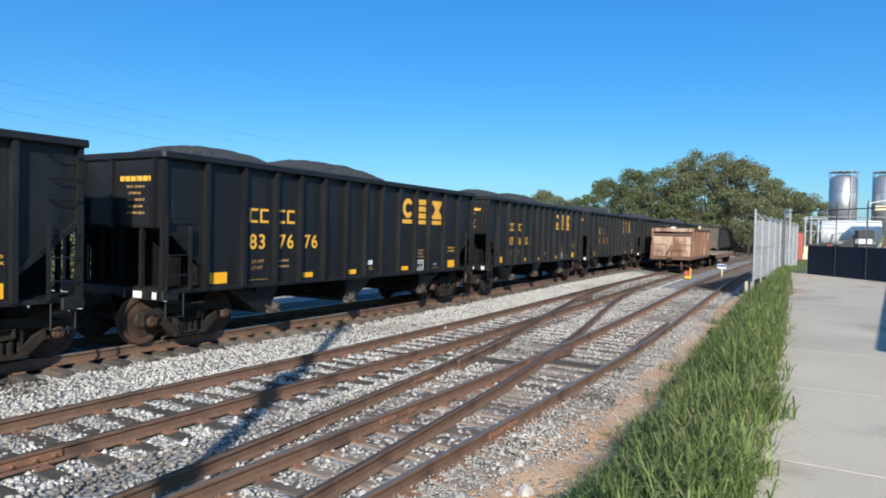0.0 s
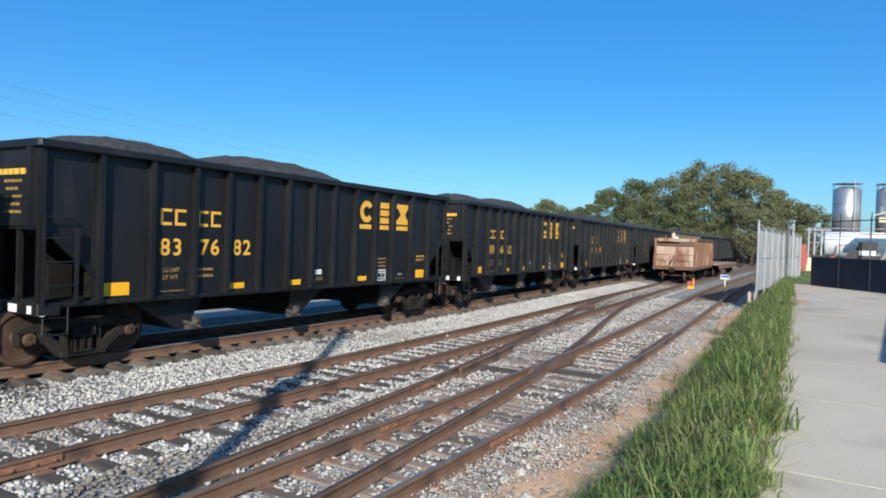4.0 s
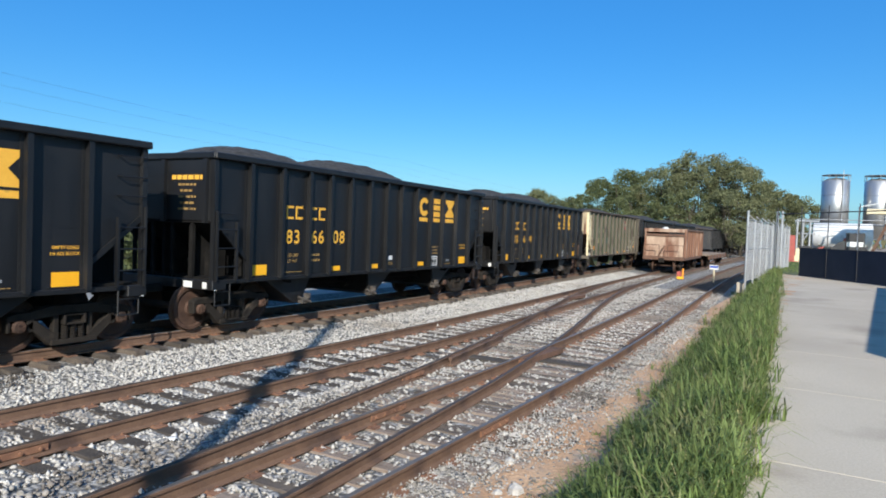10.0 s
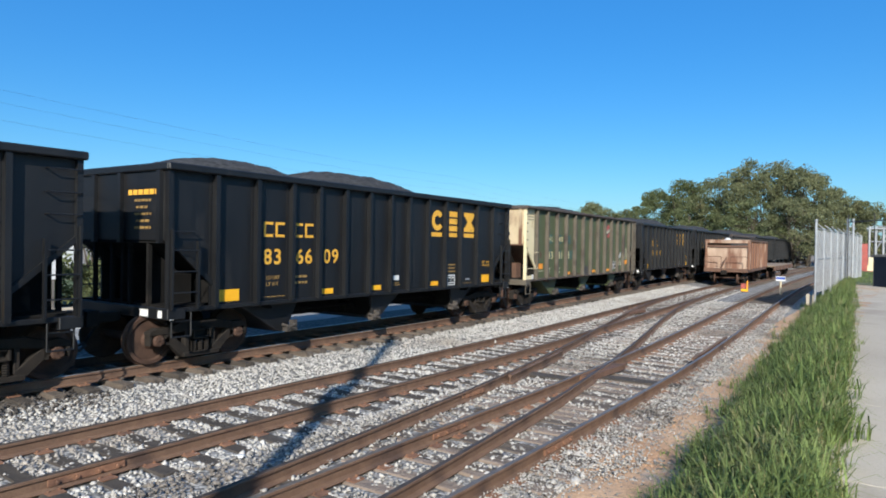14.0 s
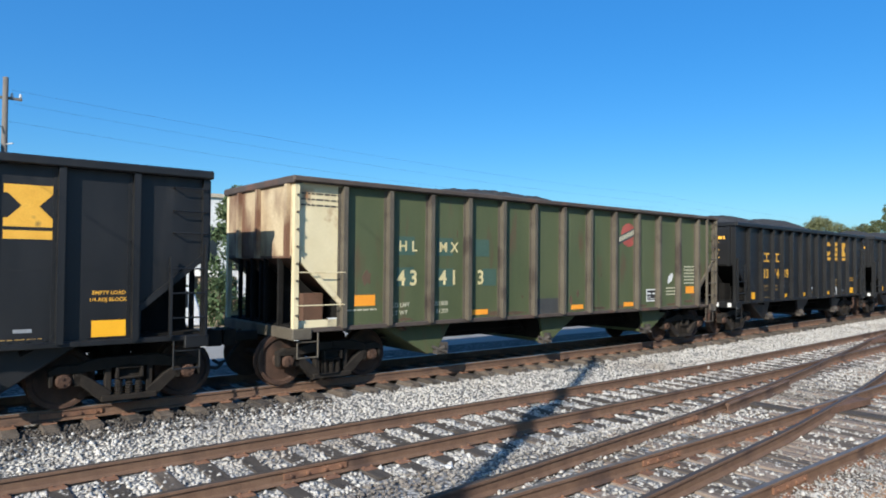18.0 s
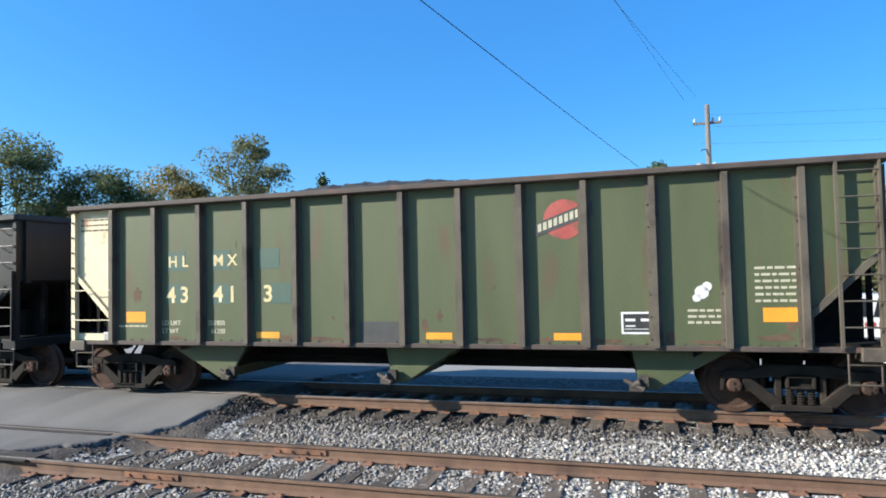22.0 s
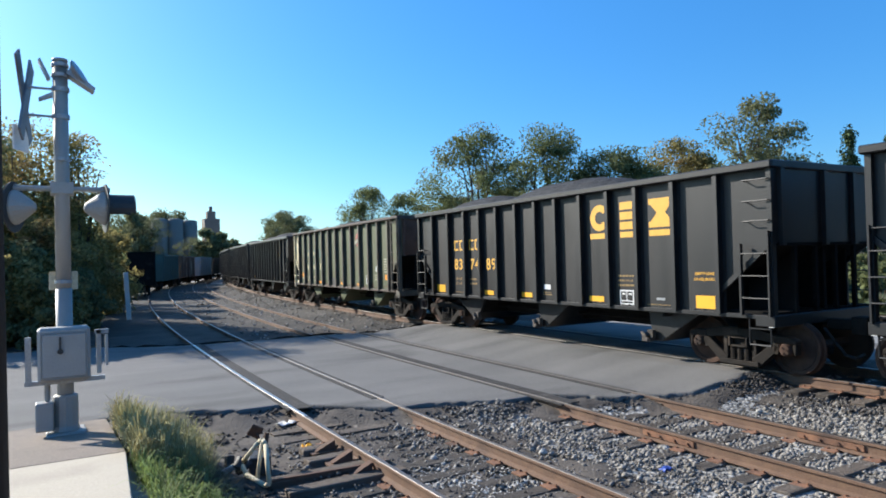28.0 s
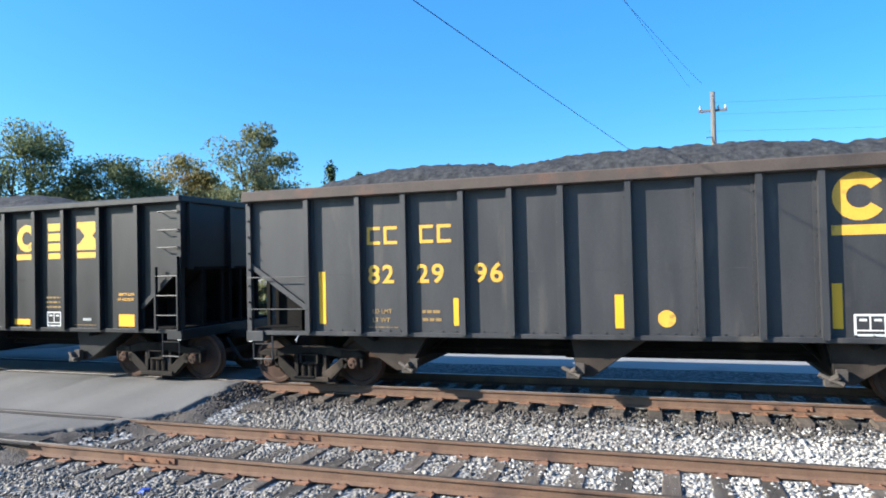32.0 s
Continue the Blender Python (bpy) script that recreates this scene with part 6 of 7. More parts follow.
# Hedge of shrubs along the lawn across the street
for k in range(17):
    hr = random.Random(900 + k)
    tree(-31.2 - 1.6 * hr.random(), -46 + 3.4 * k, 2.4 + 1.5 * hr.random(), 2.0, M["leaf_dark" if k % 3 else "leaf"], 600 + k, 2200, 0.18, 0.04, name="bush", label="dense dark green shrub in a roadside hedge", clumps=34, tight=1.6)
for k, (w, d, hh, sp) in enumerate(((61.5, 33, 5.2, 2.4), (57.5, 35, 4.6, 2.6), (53.0, 38, 4.8, 2.8))):
    x, y = polar(w, d)
    tree(x, y, hh, sp, M["leaf"], 640 + k, 5200, 0.13, 0.06, name="bush", label="tall leafy green shrub across the street", clumps=44, tight=1.3)


# ---- poles and wires ----
def utility_pole(x, y, hgt, mat, label, arms=True, tilt=0.0):
    base = float(gz(x, y))
    p = thing("utility_pole", label, "utility pole", at=pose(x, y, base - 0.1, 0, tilt, 0))
    part("pole", Shape().rod((0, 0, 0), (0, 0, hgt), 0.17, 0.11, 14), mat, p, smooth=True)
    if arms:
        part("crossarm", Shape().bar((-0.1, -0.65, hgt - 0.9), (-0.1, 0.65, hgt - 0.9), 0.09, 0.11), M["pole"], p)
        for yy in (-0.58, 0.58, 0.25):
            part("insulator", Shape().lathe([(0.03, 0), (0.07, 0.05), (0.04, 0.1), (0.06, 0.14), (0.02, 0.2)], 10, at=(-0.1, yy, hgt - 0.84)), M["insul"], p)
        part("transformer", Shape().lathe([(0.2, 0), (0.23, 0.05), (0.23, 0.6), (0.18, 0.68), (0.05, 0.72)], 16, at=(0.1, -0.4, hgt - 3.6)), M["galv"], p, "grey can transformer", smooth=True)
        part("bracket", Shape().bar((0, 0, hgt - 2.2), (0.35, -0.4, hgt - 2.3), 0.05, 0.05).bar((0, 0, hgt - 3.0), (0.3, 0.3, hgt - 2.95), 0.05, 0.05), M["galv"], p)
    return p


def wire(points, label, r=0.016, sag=0.6):
    """One continuous sagging tube from point to point."""
    line = [Vector(points[0])]
    for a, b in zip(points, points[1:]):
        a, b = Vector(a), Vector(b)
        for k in range(1, 25):
            u = k / 24
            line.append(a.lerp(b, u) - Vector((0, 0, sag * 4 * u * (1 - u))))
    v, f = [], []
    for k, p in enumerate(line):
        d = (line[min(k + 1, len(line) - 1)] - line[max(k - 1, 0)]).normalized()
        s = d.cross(Vector((0, 0, 1))).normalized()
        t = s.cross(d)
        v += [p + r * (math.cos(q * 1.2566) * s + math.sin(q * 1.2566) * t) for q in range(5)]
        if k:
            f += [((k - 1) * 5 + i, (k - 1) * 5 + (i + 1) % 5, k * 5 + (i + 1) % 5, k * 5 + i) for i in range(5)]
    thing("overhead_wire", label, "wire", shape=Shape().add(v, f), mat=M["dark_metal"])


px, py = polar(84.55, 35)
utility_pole(px, py, 11.1, M["pole"], "weathered wooden utility pole with crossarm and transformer")
utility_pole(0.28, -4.95, 11.2, M["creosote"], "dark creosoted wooden utility pole beside the drive")
wire([(-35.9, 2.5, 11.4), (0.2, -4.95, 9.8)], "dark overhead power line crossing above the train", 0.007, 0.15)
wire([(-35.9, 1.9, 11.3), (0.4, -5.6, 12.6)], "second thin power line from the street pole", 0.006, 0.2)
wire([(px, py + 0.3, 9.6), (-40, 60, 9.2), (-45, 130, 9)], "distant thin street telephone line", 0.004, 0.5)
wire([(px, py - 0.3, 8.8), (-40, 60, 8.6), (-45, 130, 8.4)], "distant thin street telephone line", 0.004, 0.6)
wire([(-35.9, 2.2, 5.8), (0.2, -4.95, 7.0)], "dark sagging service line above the tracks", 0.008, 0.15)
wire([(px, py, 10.2), (-40, 60, 10.0), (-45, 130, 10)], "distant thin street power line", 0.004, 0.5)


# ---- crossing signal ----
def crossing_signal():
    s = thing("crossing_signal", "grey railroad crossing signal mast with crossbuck and lamps", "crossing signal", at=pose(-0.25, -9.08, 0.615, 0, 0, 0))
    part("base", Shape().box(-0.2, 0.2, -0.2, 0.2, 0, 0.06).lathe([(0.15, 0.06), (0.13, 0.12), (0.13, 0.46), (0.1, 0.48)], 12), M["alu"], s, bevel=0.01)
    part("junction_box", Shape().box(-0.3, -0.12, -0.02, 0.18, 0.1, 0.42).rod((-0.18, 0.06, 0.42), (-0.18, 0.06, 0.75), 0.035, n=8), M["alu"], s, bevel=0.015)
    part("mast", Shape().rod((0, 0, 0.06), (0, 0, 1.7), 0.088, 0.086, 18).rod((0, 0, 1.7), (0, 0, 4.35), 0.08, 0.078, 18).rod((0, 0, 4.35), (0, 0, 4.38), 0.085, 0.08, 18), M["alu"], s, smooth=True)
    box = part("relay_case", Shape().box(-0.27, 0.25, 0.07, 0.34, 0.86, 1.46), M["alu"], s, "grey steel gate mechanism case", bevel=0.03, at=pose(0, 0, -0.19))
    part("door", Shape().box(-0.235, 0.215, 0.34, 0.365, 0.9, 1.4), M["alu"], box, bevel=0.02)
    part("latch", Shape().rod((-0.05, 0.37, 1.2), (-0.05, 0.4, 1.2), 0.03, n=8).bar((-0.05, 0.385, 1.2), (-0.05, 0.385, 1.36), 0.02, 0.015), M["dark_metal"], box)
    part("bracket", Shape().bar((-0.4, 0.15, 0.84), (0.4, 0.15, 0.84), 0.06, 0.05).bar((-0.36, 0.15, 0.84), (-0.36, 0.15, 1.36), 0.06, 0.04).bar((0.34, 0.2, 0.9), (0.34, 0.2, 1.4), 0.05, 0.05).bar((0.42, 0.2, 0.98), (0.42, 0.2, 1.34), 0.03, 0.05).bar((0.3, 0.2, 1.38), (0.44, 0.2, 1.38), 0.05, 0.05), M["galv"], box)
    part("sign_plate", Shape().box(-0.15, 0.15, -0.1, -0.085, 1.68, 1.9), M["pale_yellow"], s, "small square sign seen from behind", bevel=0.01)
    part("lamp_arm", Shape().rod((-0.55, 0, 2.86), (0.5, 0, 2.86), 0.032, n=10).rod((-0.12, 0, 2.86), (0.12, 0, 2.86), 0.085, n=12).box(-0.11, 0.11, -0.09, 0.09, 2.8, 2.93), M["alu"], s)
    for x, face in ((-0.45, 110), (0.42, -95)):
        at = pose(x, 0.0, 2.64, 0, 0, face)
        lamp = part("flasher", Shape().lathe([(0.03, -0.2), (0.06, -0.18), (0.15, -0.07), (0.2, 0.0), (0.2, 0.02)], 20, "y"), M["alu"], s, "round flashing lamp", at=at)
        part("backing_disc", Shape().lathe([(0.29, 0.02), (0.29, 0.035)], 24, "y"), M["dark_metal"], lamp)
        part("hood", Shape().add([(0.17 * math.cos(a), q, 0.17 * math.sin(a)) for q in (0.035, 0.34) for a in np.linspace(-0.35, math.pi + 0.35, 13)], [(i, i + 1, i + 14, i + 13) for i in range(12)]), M["dark_metal"], lamp)
        part("lens", Shape().lathe([(0.15, 0.03), (0.13, 0.05), (0.02, 0.06)], 18, "y"), M["red"], lamp)
        part("hanger", Shape().rod((0, 0, 0.15), (0, 0, 0.26), 0.03, n=8), M["alu"], lamp)
    for z in (4.02, 3.7):
        part("strap", Shape().rod((-0.06, 0, z), (-0.33, 0.0, z), 0.016, n=6).rod((0, 0, z - 0.025), (0, 0, z + 0.025), 0.094, n=16), M["galv"], s)
    bl = part("crossbuck_blade", Shape().box(-0.54, 0.54, -0.012, 0.012, -0.1, 0.1), M["sign_back"], s, "weathered grey back of a crossbuck blade", at=pose(-0.34, 0.0, 3.88, 0, 58, 100))
    part("crossbuck_blade", Shape().box(-0.54, 0.54, 0.014, 0.036, -0.1, 0.1), M["sign_back"], s, "weathered grey back of a crossbuck blade", at=pose(-0.34, 0.0, 3.88, 0, -58, 100))
    part("track_sign", Shape().box(-0.17, 0.17, -0.01, 0.01, -0.14, 0.14), M["white"], s, "small white sign below the crossbuck", at=pose(-0.4, 0.0, 3.42, 0, 0, 112))
    part("flap", Shape().prism([(-0.13, 4.12), (-0.1, 4.14), (-0.2, 4.36), (-0.22, 4.33)], -0.07, 0.07, "y"), M["galv"], s)
    part("flap", Shape().prism([(-0.08, 3.98), (-0.22, 3.9), (-0.22, 3.87), (-0.08, 3.93)], -0.05, 0.05, "y"), M["galv"], s)
    for z in (4.3, 4.18, 3.2, 1.78):
        part("band", Shape().rod((0, 0, z - 0.018), (0, 0, z + 0.018), 0.092, n=16).box(-0.03, 0.03, 0.085, 0.13, z - 0.02, z + 0.02), M["galv"], s)
    part("bell", Shape().lathe([(0.03, 0), (0.05, 0.04), (0.14, 0.1), (0.16, 0.12), (0.15, 0.13)], 16, "y", at=(0, 0, 0)), M["galv"], s, "grey crossing bell", at=pose(0.1, 0, 4.18, 30, 0, -70))
    s.scale = (-1, 1, 1)
    part("bell_hood", Shape().prism([(0.06, 4.2), (0.34, 4.02), (0.36, 4.06), (0.1, 4.27)], -0.1, 0.1, "y"), M["galv"], s)


crossing_signal()


thing("edge_board", "dark weathered timber board along the sidewalk edge", "board", at=pose(-0.79, -7.5, 0.0, 0, 0, -1.5), shape=Shape().prism([(-3.4, 0.2), (0, 0.45), (0, 0.73), (-3.4, 0.48)], -0.055, 0.055), mat=M["tie_dark"], bevel=0.008)


def switch_stand():
    s = thing("switch_stand", "bent pale yellow switch stand with rusty target", "switch stand", at=pose(-2.01, -8.13, 0.05, 0, 0, 164.5))
    part("handle", Shape().path([(0.0, 0, 0.16), (0.21, -0.17, 0.44), (0.25, -0.21, 0.46), (0.28, -0.26, 0.42), (0.31, -0.52, 0.05), (0.27, -0.5, 0.03), (0.06, -0.16, 0.07), (0, 0, 0.16)], 0.027, 8).path([(0.24, -0.2, 0.44), (0.18, -0.3, 0.04)], 0.022, 8), M["pale_yellow"], s, smooth=True)
    part("target", Shape().box(-0.08, 0.07, -0.012, 0.012, -0.09, 0.09), M["rust"], s, "rusty red target plate", bevel=0.01, at=pose(0.16, 0.48, 0.4, 30, 28, 10))
    part("spindle", Shape().rod((0.24, 0.46, 0.0), (0.17, 0.5, 0.42), 0.022, n=8).rod((0.24, 0.46, 0.02), (0.3, 0.52, 0.36), 0.03, n=8), M["rust_dark"], s)
    part("base", Shape().box(0.08, 0.34, 0.15, 0.5, -0.05, 0.16).rod((-0.16, 0.2, 0.0), (-0.14, 0.25, 0.2), 0.06, n=10).rod((-0.05, 0.02, 0.05), (0.2, 0.3, 0.14), 0.045, n=10).rod((-0.05, -0.02, 0.1), (0.02, 0.05, 0.2), 0.07, n=10), M["dark_metal"], s, bevel=0.012)
    part("lever_pin", Shape().rod((-0.22, 0.02, 0.06), (-0.02, 0.0, 0.15), 0.035, n=10), M["galv"], s)
    for x0, x1, dy in ((-1.75, -0.2, 0.2), (-1.75, -0.3, 0.66), (-1.5, -0.85, -0.3), (-1.5, -0.95, -0.8)):
        part("head_block", Shape().box(x0, x1, dy, dy + 0.21, -0.16, 0.0), M["tie"], s, "long wooden head block tie", bevel=0.014, at=pose(0, 0, 0, 0, 0, -164.5))
    part("throw_rod", Shape().bar((-1.6, 0.55, 0.03), (-0.2, 0.5, 0.05), 0.05, 0.03), M["rust_dark"], s, at=pose(0, 0, 0, 0, 0, -164.5))


switch_stand()


def braces():
    for y in (-8.7, -8.1, -7.5):
        b = thing("rail_brace", "rusty steel rail brace beside the switch rail", "rail brace", at=pose(YARD_X + 0.79, y, RAIL_Z - 0.17), group="rail braces")
        part("wedge", Shape().prism([(0.03, 0.0), (0.3, 0.0), (0.3, 0.03), (0.03, 0.15)], -0.05, 0.05, "y"), M["rust_dark"], b)
        part("foot", Shape().box(-0.02, 0.36, -0.09, 0.09, 0, 0.018), M["rail"], b)


braces()


# ---- marker posts ----
post = thing("marker_post", "leaning white wooden marker post", "post", at=pose(-3.3, -34.5, 0.0, 0, 3, 0), shape=Shape().box(-0.1, 0.1, -0.06, 0.06, 0, 2.3), mat=M["white"], bevel=0.01)
m1 = thing("switch_marker", "low red and yellow switch marker", "marker", at=pose(-8.0, 45.5, 0.0))
part("base", Shape().box(-0.2, 0.2, -0.15, 0.15, 0, 0.16), M["yellow"], m1, bevel=0.02)
part("target", Shape().box(-0.22, 0.06, -0.02, 0.02, 0.2, 0.5), M["red"], m1)
part("stem", Shape().rod((0.15, 0, 0.1), (0.15, 0, 0.7), 0.05, n=8), M["orange"], m1)
m2 = thing("derail_sign", "small blue and white sign on a pale post", "sign", at=pose(-5.8, 44.4, 0.0))
part("stake", Shape().rod((0, 0, 0), (0, 0, 0.95), 0.05, n=8), M["pale_yellow"], m2)
part("plate", Shape().box(-0.26, 0.26, -0.06, -0.04, 0.8, 1.08), M["white"], m2)
BLUE = surf("blue_sign_paint", (0.05, 0.1, 0.4), (0.06, 0.12, 0.45), 3, 0.5, 0.02)
part("stripe", Shape().box(-0.24, 0.24, -0.066, -0.06, 0.9, 1.04), BLUE, m2)


# ---- litter ----
def litter(name, label, x, y, w, d, hgt, mat, seed):
    rng = np.random.default_rng(seed)
    gx, gy = np.meshgrid(np.linspace(-w, w, 6), np.linspace(-d, d, 5))
    z = hgt * rng.random(gx.shape)
    v = np.stack([gx + rng.normal(0, w * 0.1, gx.shape), gy + rng.normal(0, d * 0.1, gx.shape), z], -1).reshape(-1, 3)
    i = np.arange(30).reshape(5, 6)
    f = np.stack([i[:-1, :-1], i[:-1, 1:], i[1:, 1:], i[1:, :-1]], -1).reshape(-1, 4)
    ob = new(name, soup(name, v, f, mat))
    ob.matrix_basis = pose(x, y, float(gz(x, y)) + 0.03)
    md = ob.modifiers.new("thickness", "SOLIDIFY")
    md.thickness = 0.006
    tagged(ob, label, "litter")


litter("paper_scrap", "crumpled white paper scrap by the rail", -3.29, -10.5, 0.16, 0.08, 0.06, M["white"], 1)
litter("wrapper", "crumpled orange and white food wrapper between ties", -4.05, 4.95, 0.07, 0.05, 0.06, M["orange"], 2)
litter("paper_scrap", "white paper scrap beside the wrapper", -3.98, 4.88, 0.06, 0.04, 0.07, M["white"], 3)
litter("paper_scrap", "small white scrap on the ballast", -6.5, 5.55, 0.07, 0.05, 0.04, M["white"], 4)
litter("bottle_scrap", "crushed blue plastic bottle on the ballast", -6.3, -5.6, 0.07, 0.05, 0.05, BLUE, 5)
litter("cup_scrap", "yellow paper scrap beside the rail", -3.1, -9.0, 0.06, 0.05, 0.08, M["yellow"], 6)
rock = thing("white_rock", "large pale rock lying on the ballast", "rock", at=pose(-8.95, 15.7, 0.05), shape=Shape().lathe([(0.05, -0.05), (0.17, 0.0), (0.15, 0.08), (0.06, 0.13)], 9), mat=M["stone"])
rock.scale = (1.2, 0.8, 1)


for k, (x, y, w) in enumerate(((-3.15, 8.26, 0.075), (-2.79, 7.29, 0.085), (-2.82, 9.61, 0.06), (-2.39, 6.54, 0.12), (-2.52, 6.4, 0.06), (-3.74, 5.55, 0.07), (-2.95, 10.6, 0.05), (-2.6, 8.5, 0.05), (-5.6, -7.0, 0.07), (-7.0, -6.2, 0.06), (-9.6, -6.6, 0.07), (-6.1, -8.3, 0.07), (-4.3, -7.6, 0.06))):
    rk = random.Random(70 + k)
    sh = Shape().lathe([(w * 0.3, -w * 0.4), (w * rk.uniform(0.8, 1.1), 0.0), (w * rk.uniform(0.6, 0.9), w * 0.45), (w * 0.25, w * 0.7)], 7)
    sh.v = [(p[0] * rk.uniform(0.8, 1.2), p[1] * rk.uniform(0.65, 0.95), p[2] * rk.uniform(0.9, 1.1)) for p in sh.v]
    thing("pale_rock", "pale broken rock lying loose beside the rails", "rock", at=pose(x, y, float(gz(x, y)) + 0.03, 0, 0, rk.uniform(0, 180)), group="loose rocks", shape=sh, mat=M["stone"])


# ---- parked cars on the siding ----
def gondola():
    g = thing("work_car", "rusty streaked box-bodied work car with open end", "rail car", at=pose(-10.5, 56.3, RAIL_Z, 0, 0, 3.2))
    part("floor", Shape().box(-1.45, 1.45, -6, 6, 0.85, 1.1), M["rust_dark"], g, bevel=0.02)
    for s in (-1, 1):
        part("side_wall", Shape().box(*sorted((s * 1.38, s * 1.43)), -5.2, 6, 1.1, 3.05), M["rust"], g)
        for k in range(9):
            part("stake", Shape().box(*sorted((s * 1.43, s * 1.52)), -5.15 + k * 1.38, -5.03 + k * 1.38, 1.05, 3.05), M["rust"], g)
        part("rim", Shape().box(*sorted((s * 1.36, s * 1.54)), -5.25, 6, 3.05, 3.17), M["rust_dark"], g)
        truck(g, s * 4.4)
    part("end_wall", Shape().box(-1.4, 1.4, -5.2, -5.15, 1.1, 2.6), M["rust_pale"], g)
    part("end_beam", Shape().box(-1.45, 1.45, -5.3, -5.15, 2.62, 2.78), M["rust_dark"], g)
    part("roof_beam", Shape().box(-1.5, 1.5, -5.3, -5.1, 2.92, 3.17), M["rust_pale"], g)
    for x_ in (-1.42, 1.42):
        part("end_post", Shape().box(x_ - 0.06, x_ + 0.06, -5.32, -5.15, 1.0, 3.1), M["rust"], g)
    tagged(part("railing", Shape().path([(-1.4, -5.95, 1.1), (-1.4, -5.95, 1.95), (-0.3, -5.95, 1.95), (-0.3, -5.95, 1.1)], 0.025).path([(0.3, -5.95, 1.1), (0.3, -5.95, 1.95), (1.4, -5.95, 1.95), (1.4, -5.95, 1.1)], 0.025).bar((-0.3, -5.9, 1.1), (0, -5.6, 1.9), 0.06, 0.06), M["rust_dark"], g), kind="stuff")
    part("roof", Shape().box(-1.36, 1.36, -5.1, 5.9, 2.98, 3.04), M["rust"], g)
    part("vent", Shape().lathe([(0.3, 3.0), (0.3, 3.15), (0.1, 3.3)], 12, at=(-0.1, -4.5, 0)), M["white"], g)
    part("coupler", COUPLER, None, g, at=pose(0, -6, 0, 0, 0, 180))


def flat_car(y):
    f = thing("flat_car", "low weathered flat car with wooden deck", "rail car", at=pose(SIDE_X - bend(y) - 0.1, y, RAIL_Z, 0, 0, 1.6))
    part("deck", Shape().box(-1.4, 1.4, -7, 7, 1.02, 1.12), M["wood"], f)
    part("side_sill", Shape().box(1.3, 1.45, -7, 7, 0.7, 1.05), M["rust_dark"], f)
    part("side_sill", Shape().box(-1.45, -1.3, -7, 7, 0.7, 1.05), M["rust_dark"], f)
    for k in range(6):
        part("stake_pocket", Shape().box(1.45, 1.52, -6 + k * 2.4, -5.85 + k * 2.4, 0.75, 1.1), M["rust_dark"], f)
    truck(f, -5)
    truck(f, 5)


gondola()
flat_car(70)


def parked_hopper(x, y, dx, mat, label):
    c = thing("parked_car", label, "rail car", at=pose(x, y, RAIL_Z, 0, 0, math.degrees(-math.atan(dx))))
    part("body", Shape().prism([(-1.4, 0.9), (1.4, 0.9), (1.45, 3.4), (-1.45, 3.4)], -6, 6, "y"), mat, c, bevel=0.03)
    for k in range(9):
        part("rib", Shape().box(-1.54, -1.44, -5.8 + k * 1.45, -5.7 + k * 1.45, 0.95, 3.35), mat, c)
    part("top_rim", Shape().box(-1.55, 1.55, -6.05, 6.05, 3.4, 3.52), mat, c)
    truck(c, -4.7)
    truck(c, 4.7)
    part("coupler", COUPLER, None, c, at=pose(0, 6, 0))


TEAL_CAR = surf("dull_teal_paint", (0.07, 0.12, 0.1), (0.1, 0.155, 0.13), 1.0, 0.7, 0.1)
PALE_CAR = surf("pale_car_paint", (0.3, 0.32, 0.3), (0.36, 0.38, 0.36), 1.0, 0.7, 0.1)
# The first car's shade is held in its near-black body colour.
for x_, y_, d_, m_, l_ in ((-6.4, -62, 0.12, M["sooty_shade"], "dark parked rail car in the shade"), (-9.8, -75.5, 0.27, TEAL_CAR, "dull teal parked rail car"), (-13.8, -89, 0.31, M["rust"], "rusty red-brown parked rail car"), (-18.6, -102.5, 0.33, PALE_CAR, "pale grey parked rail car"), (-23.2, -116, 0.36, M["green_rib"], "dull brown parked rail car")):
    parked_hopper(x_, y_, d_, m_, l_)


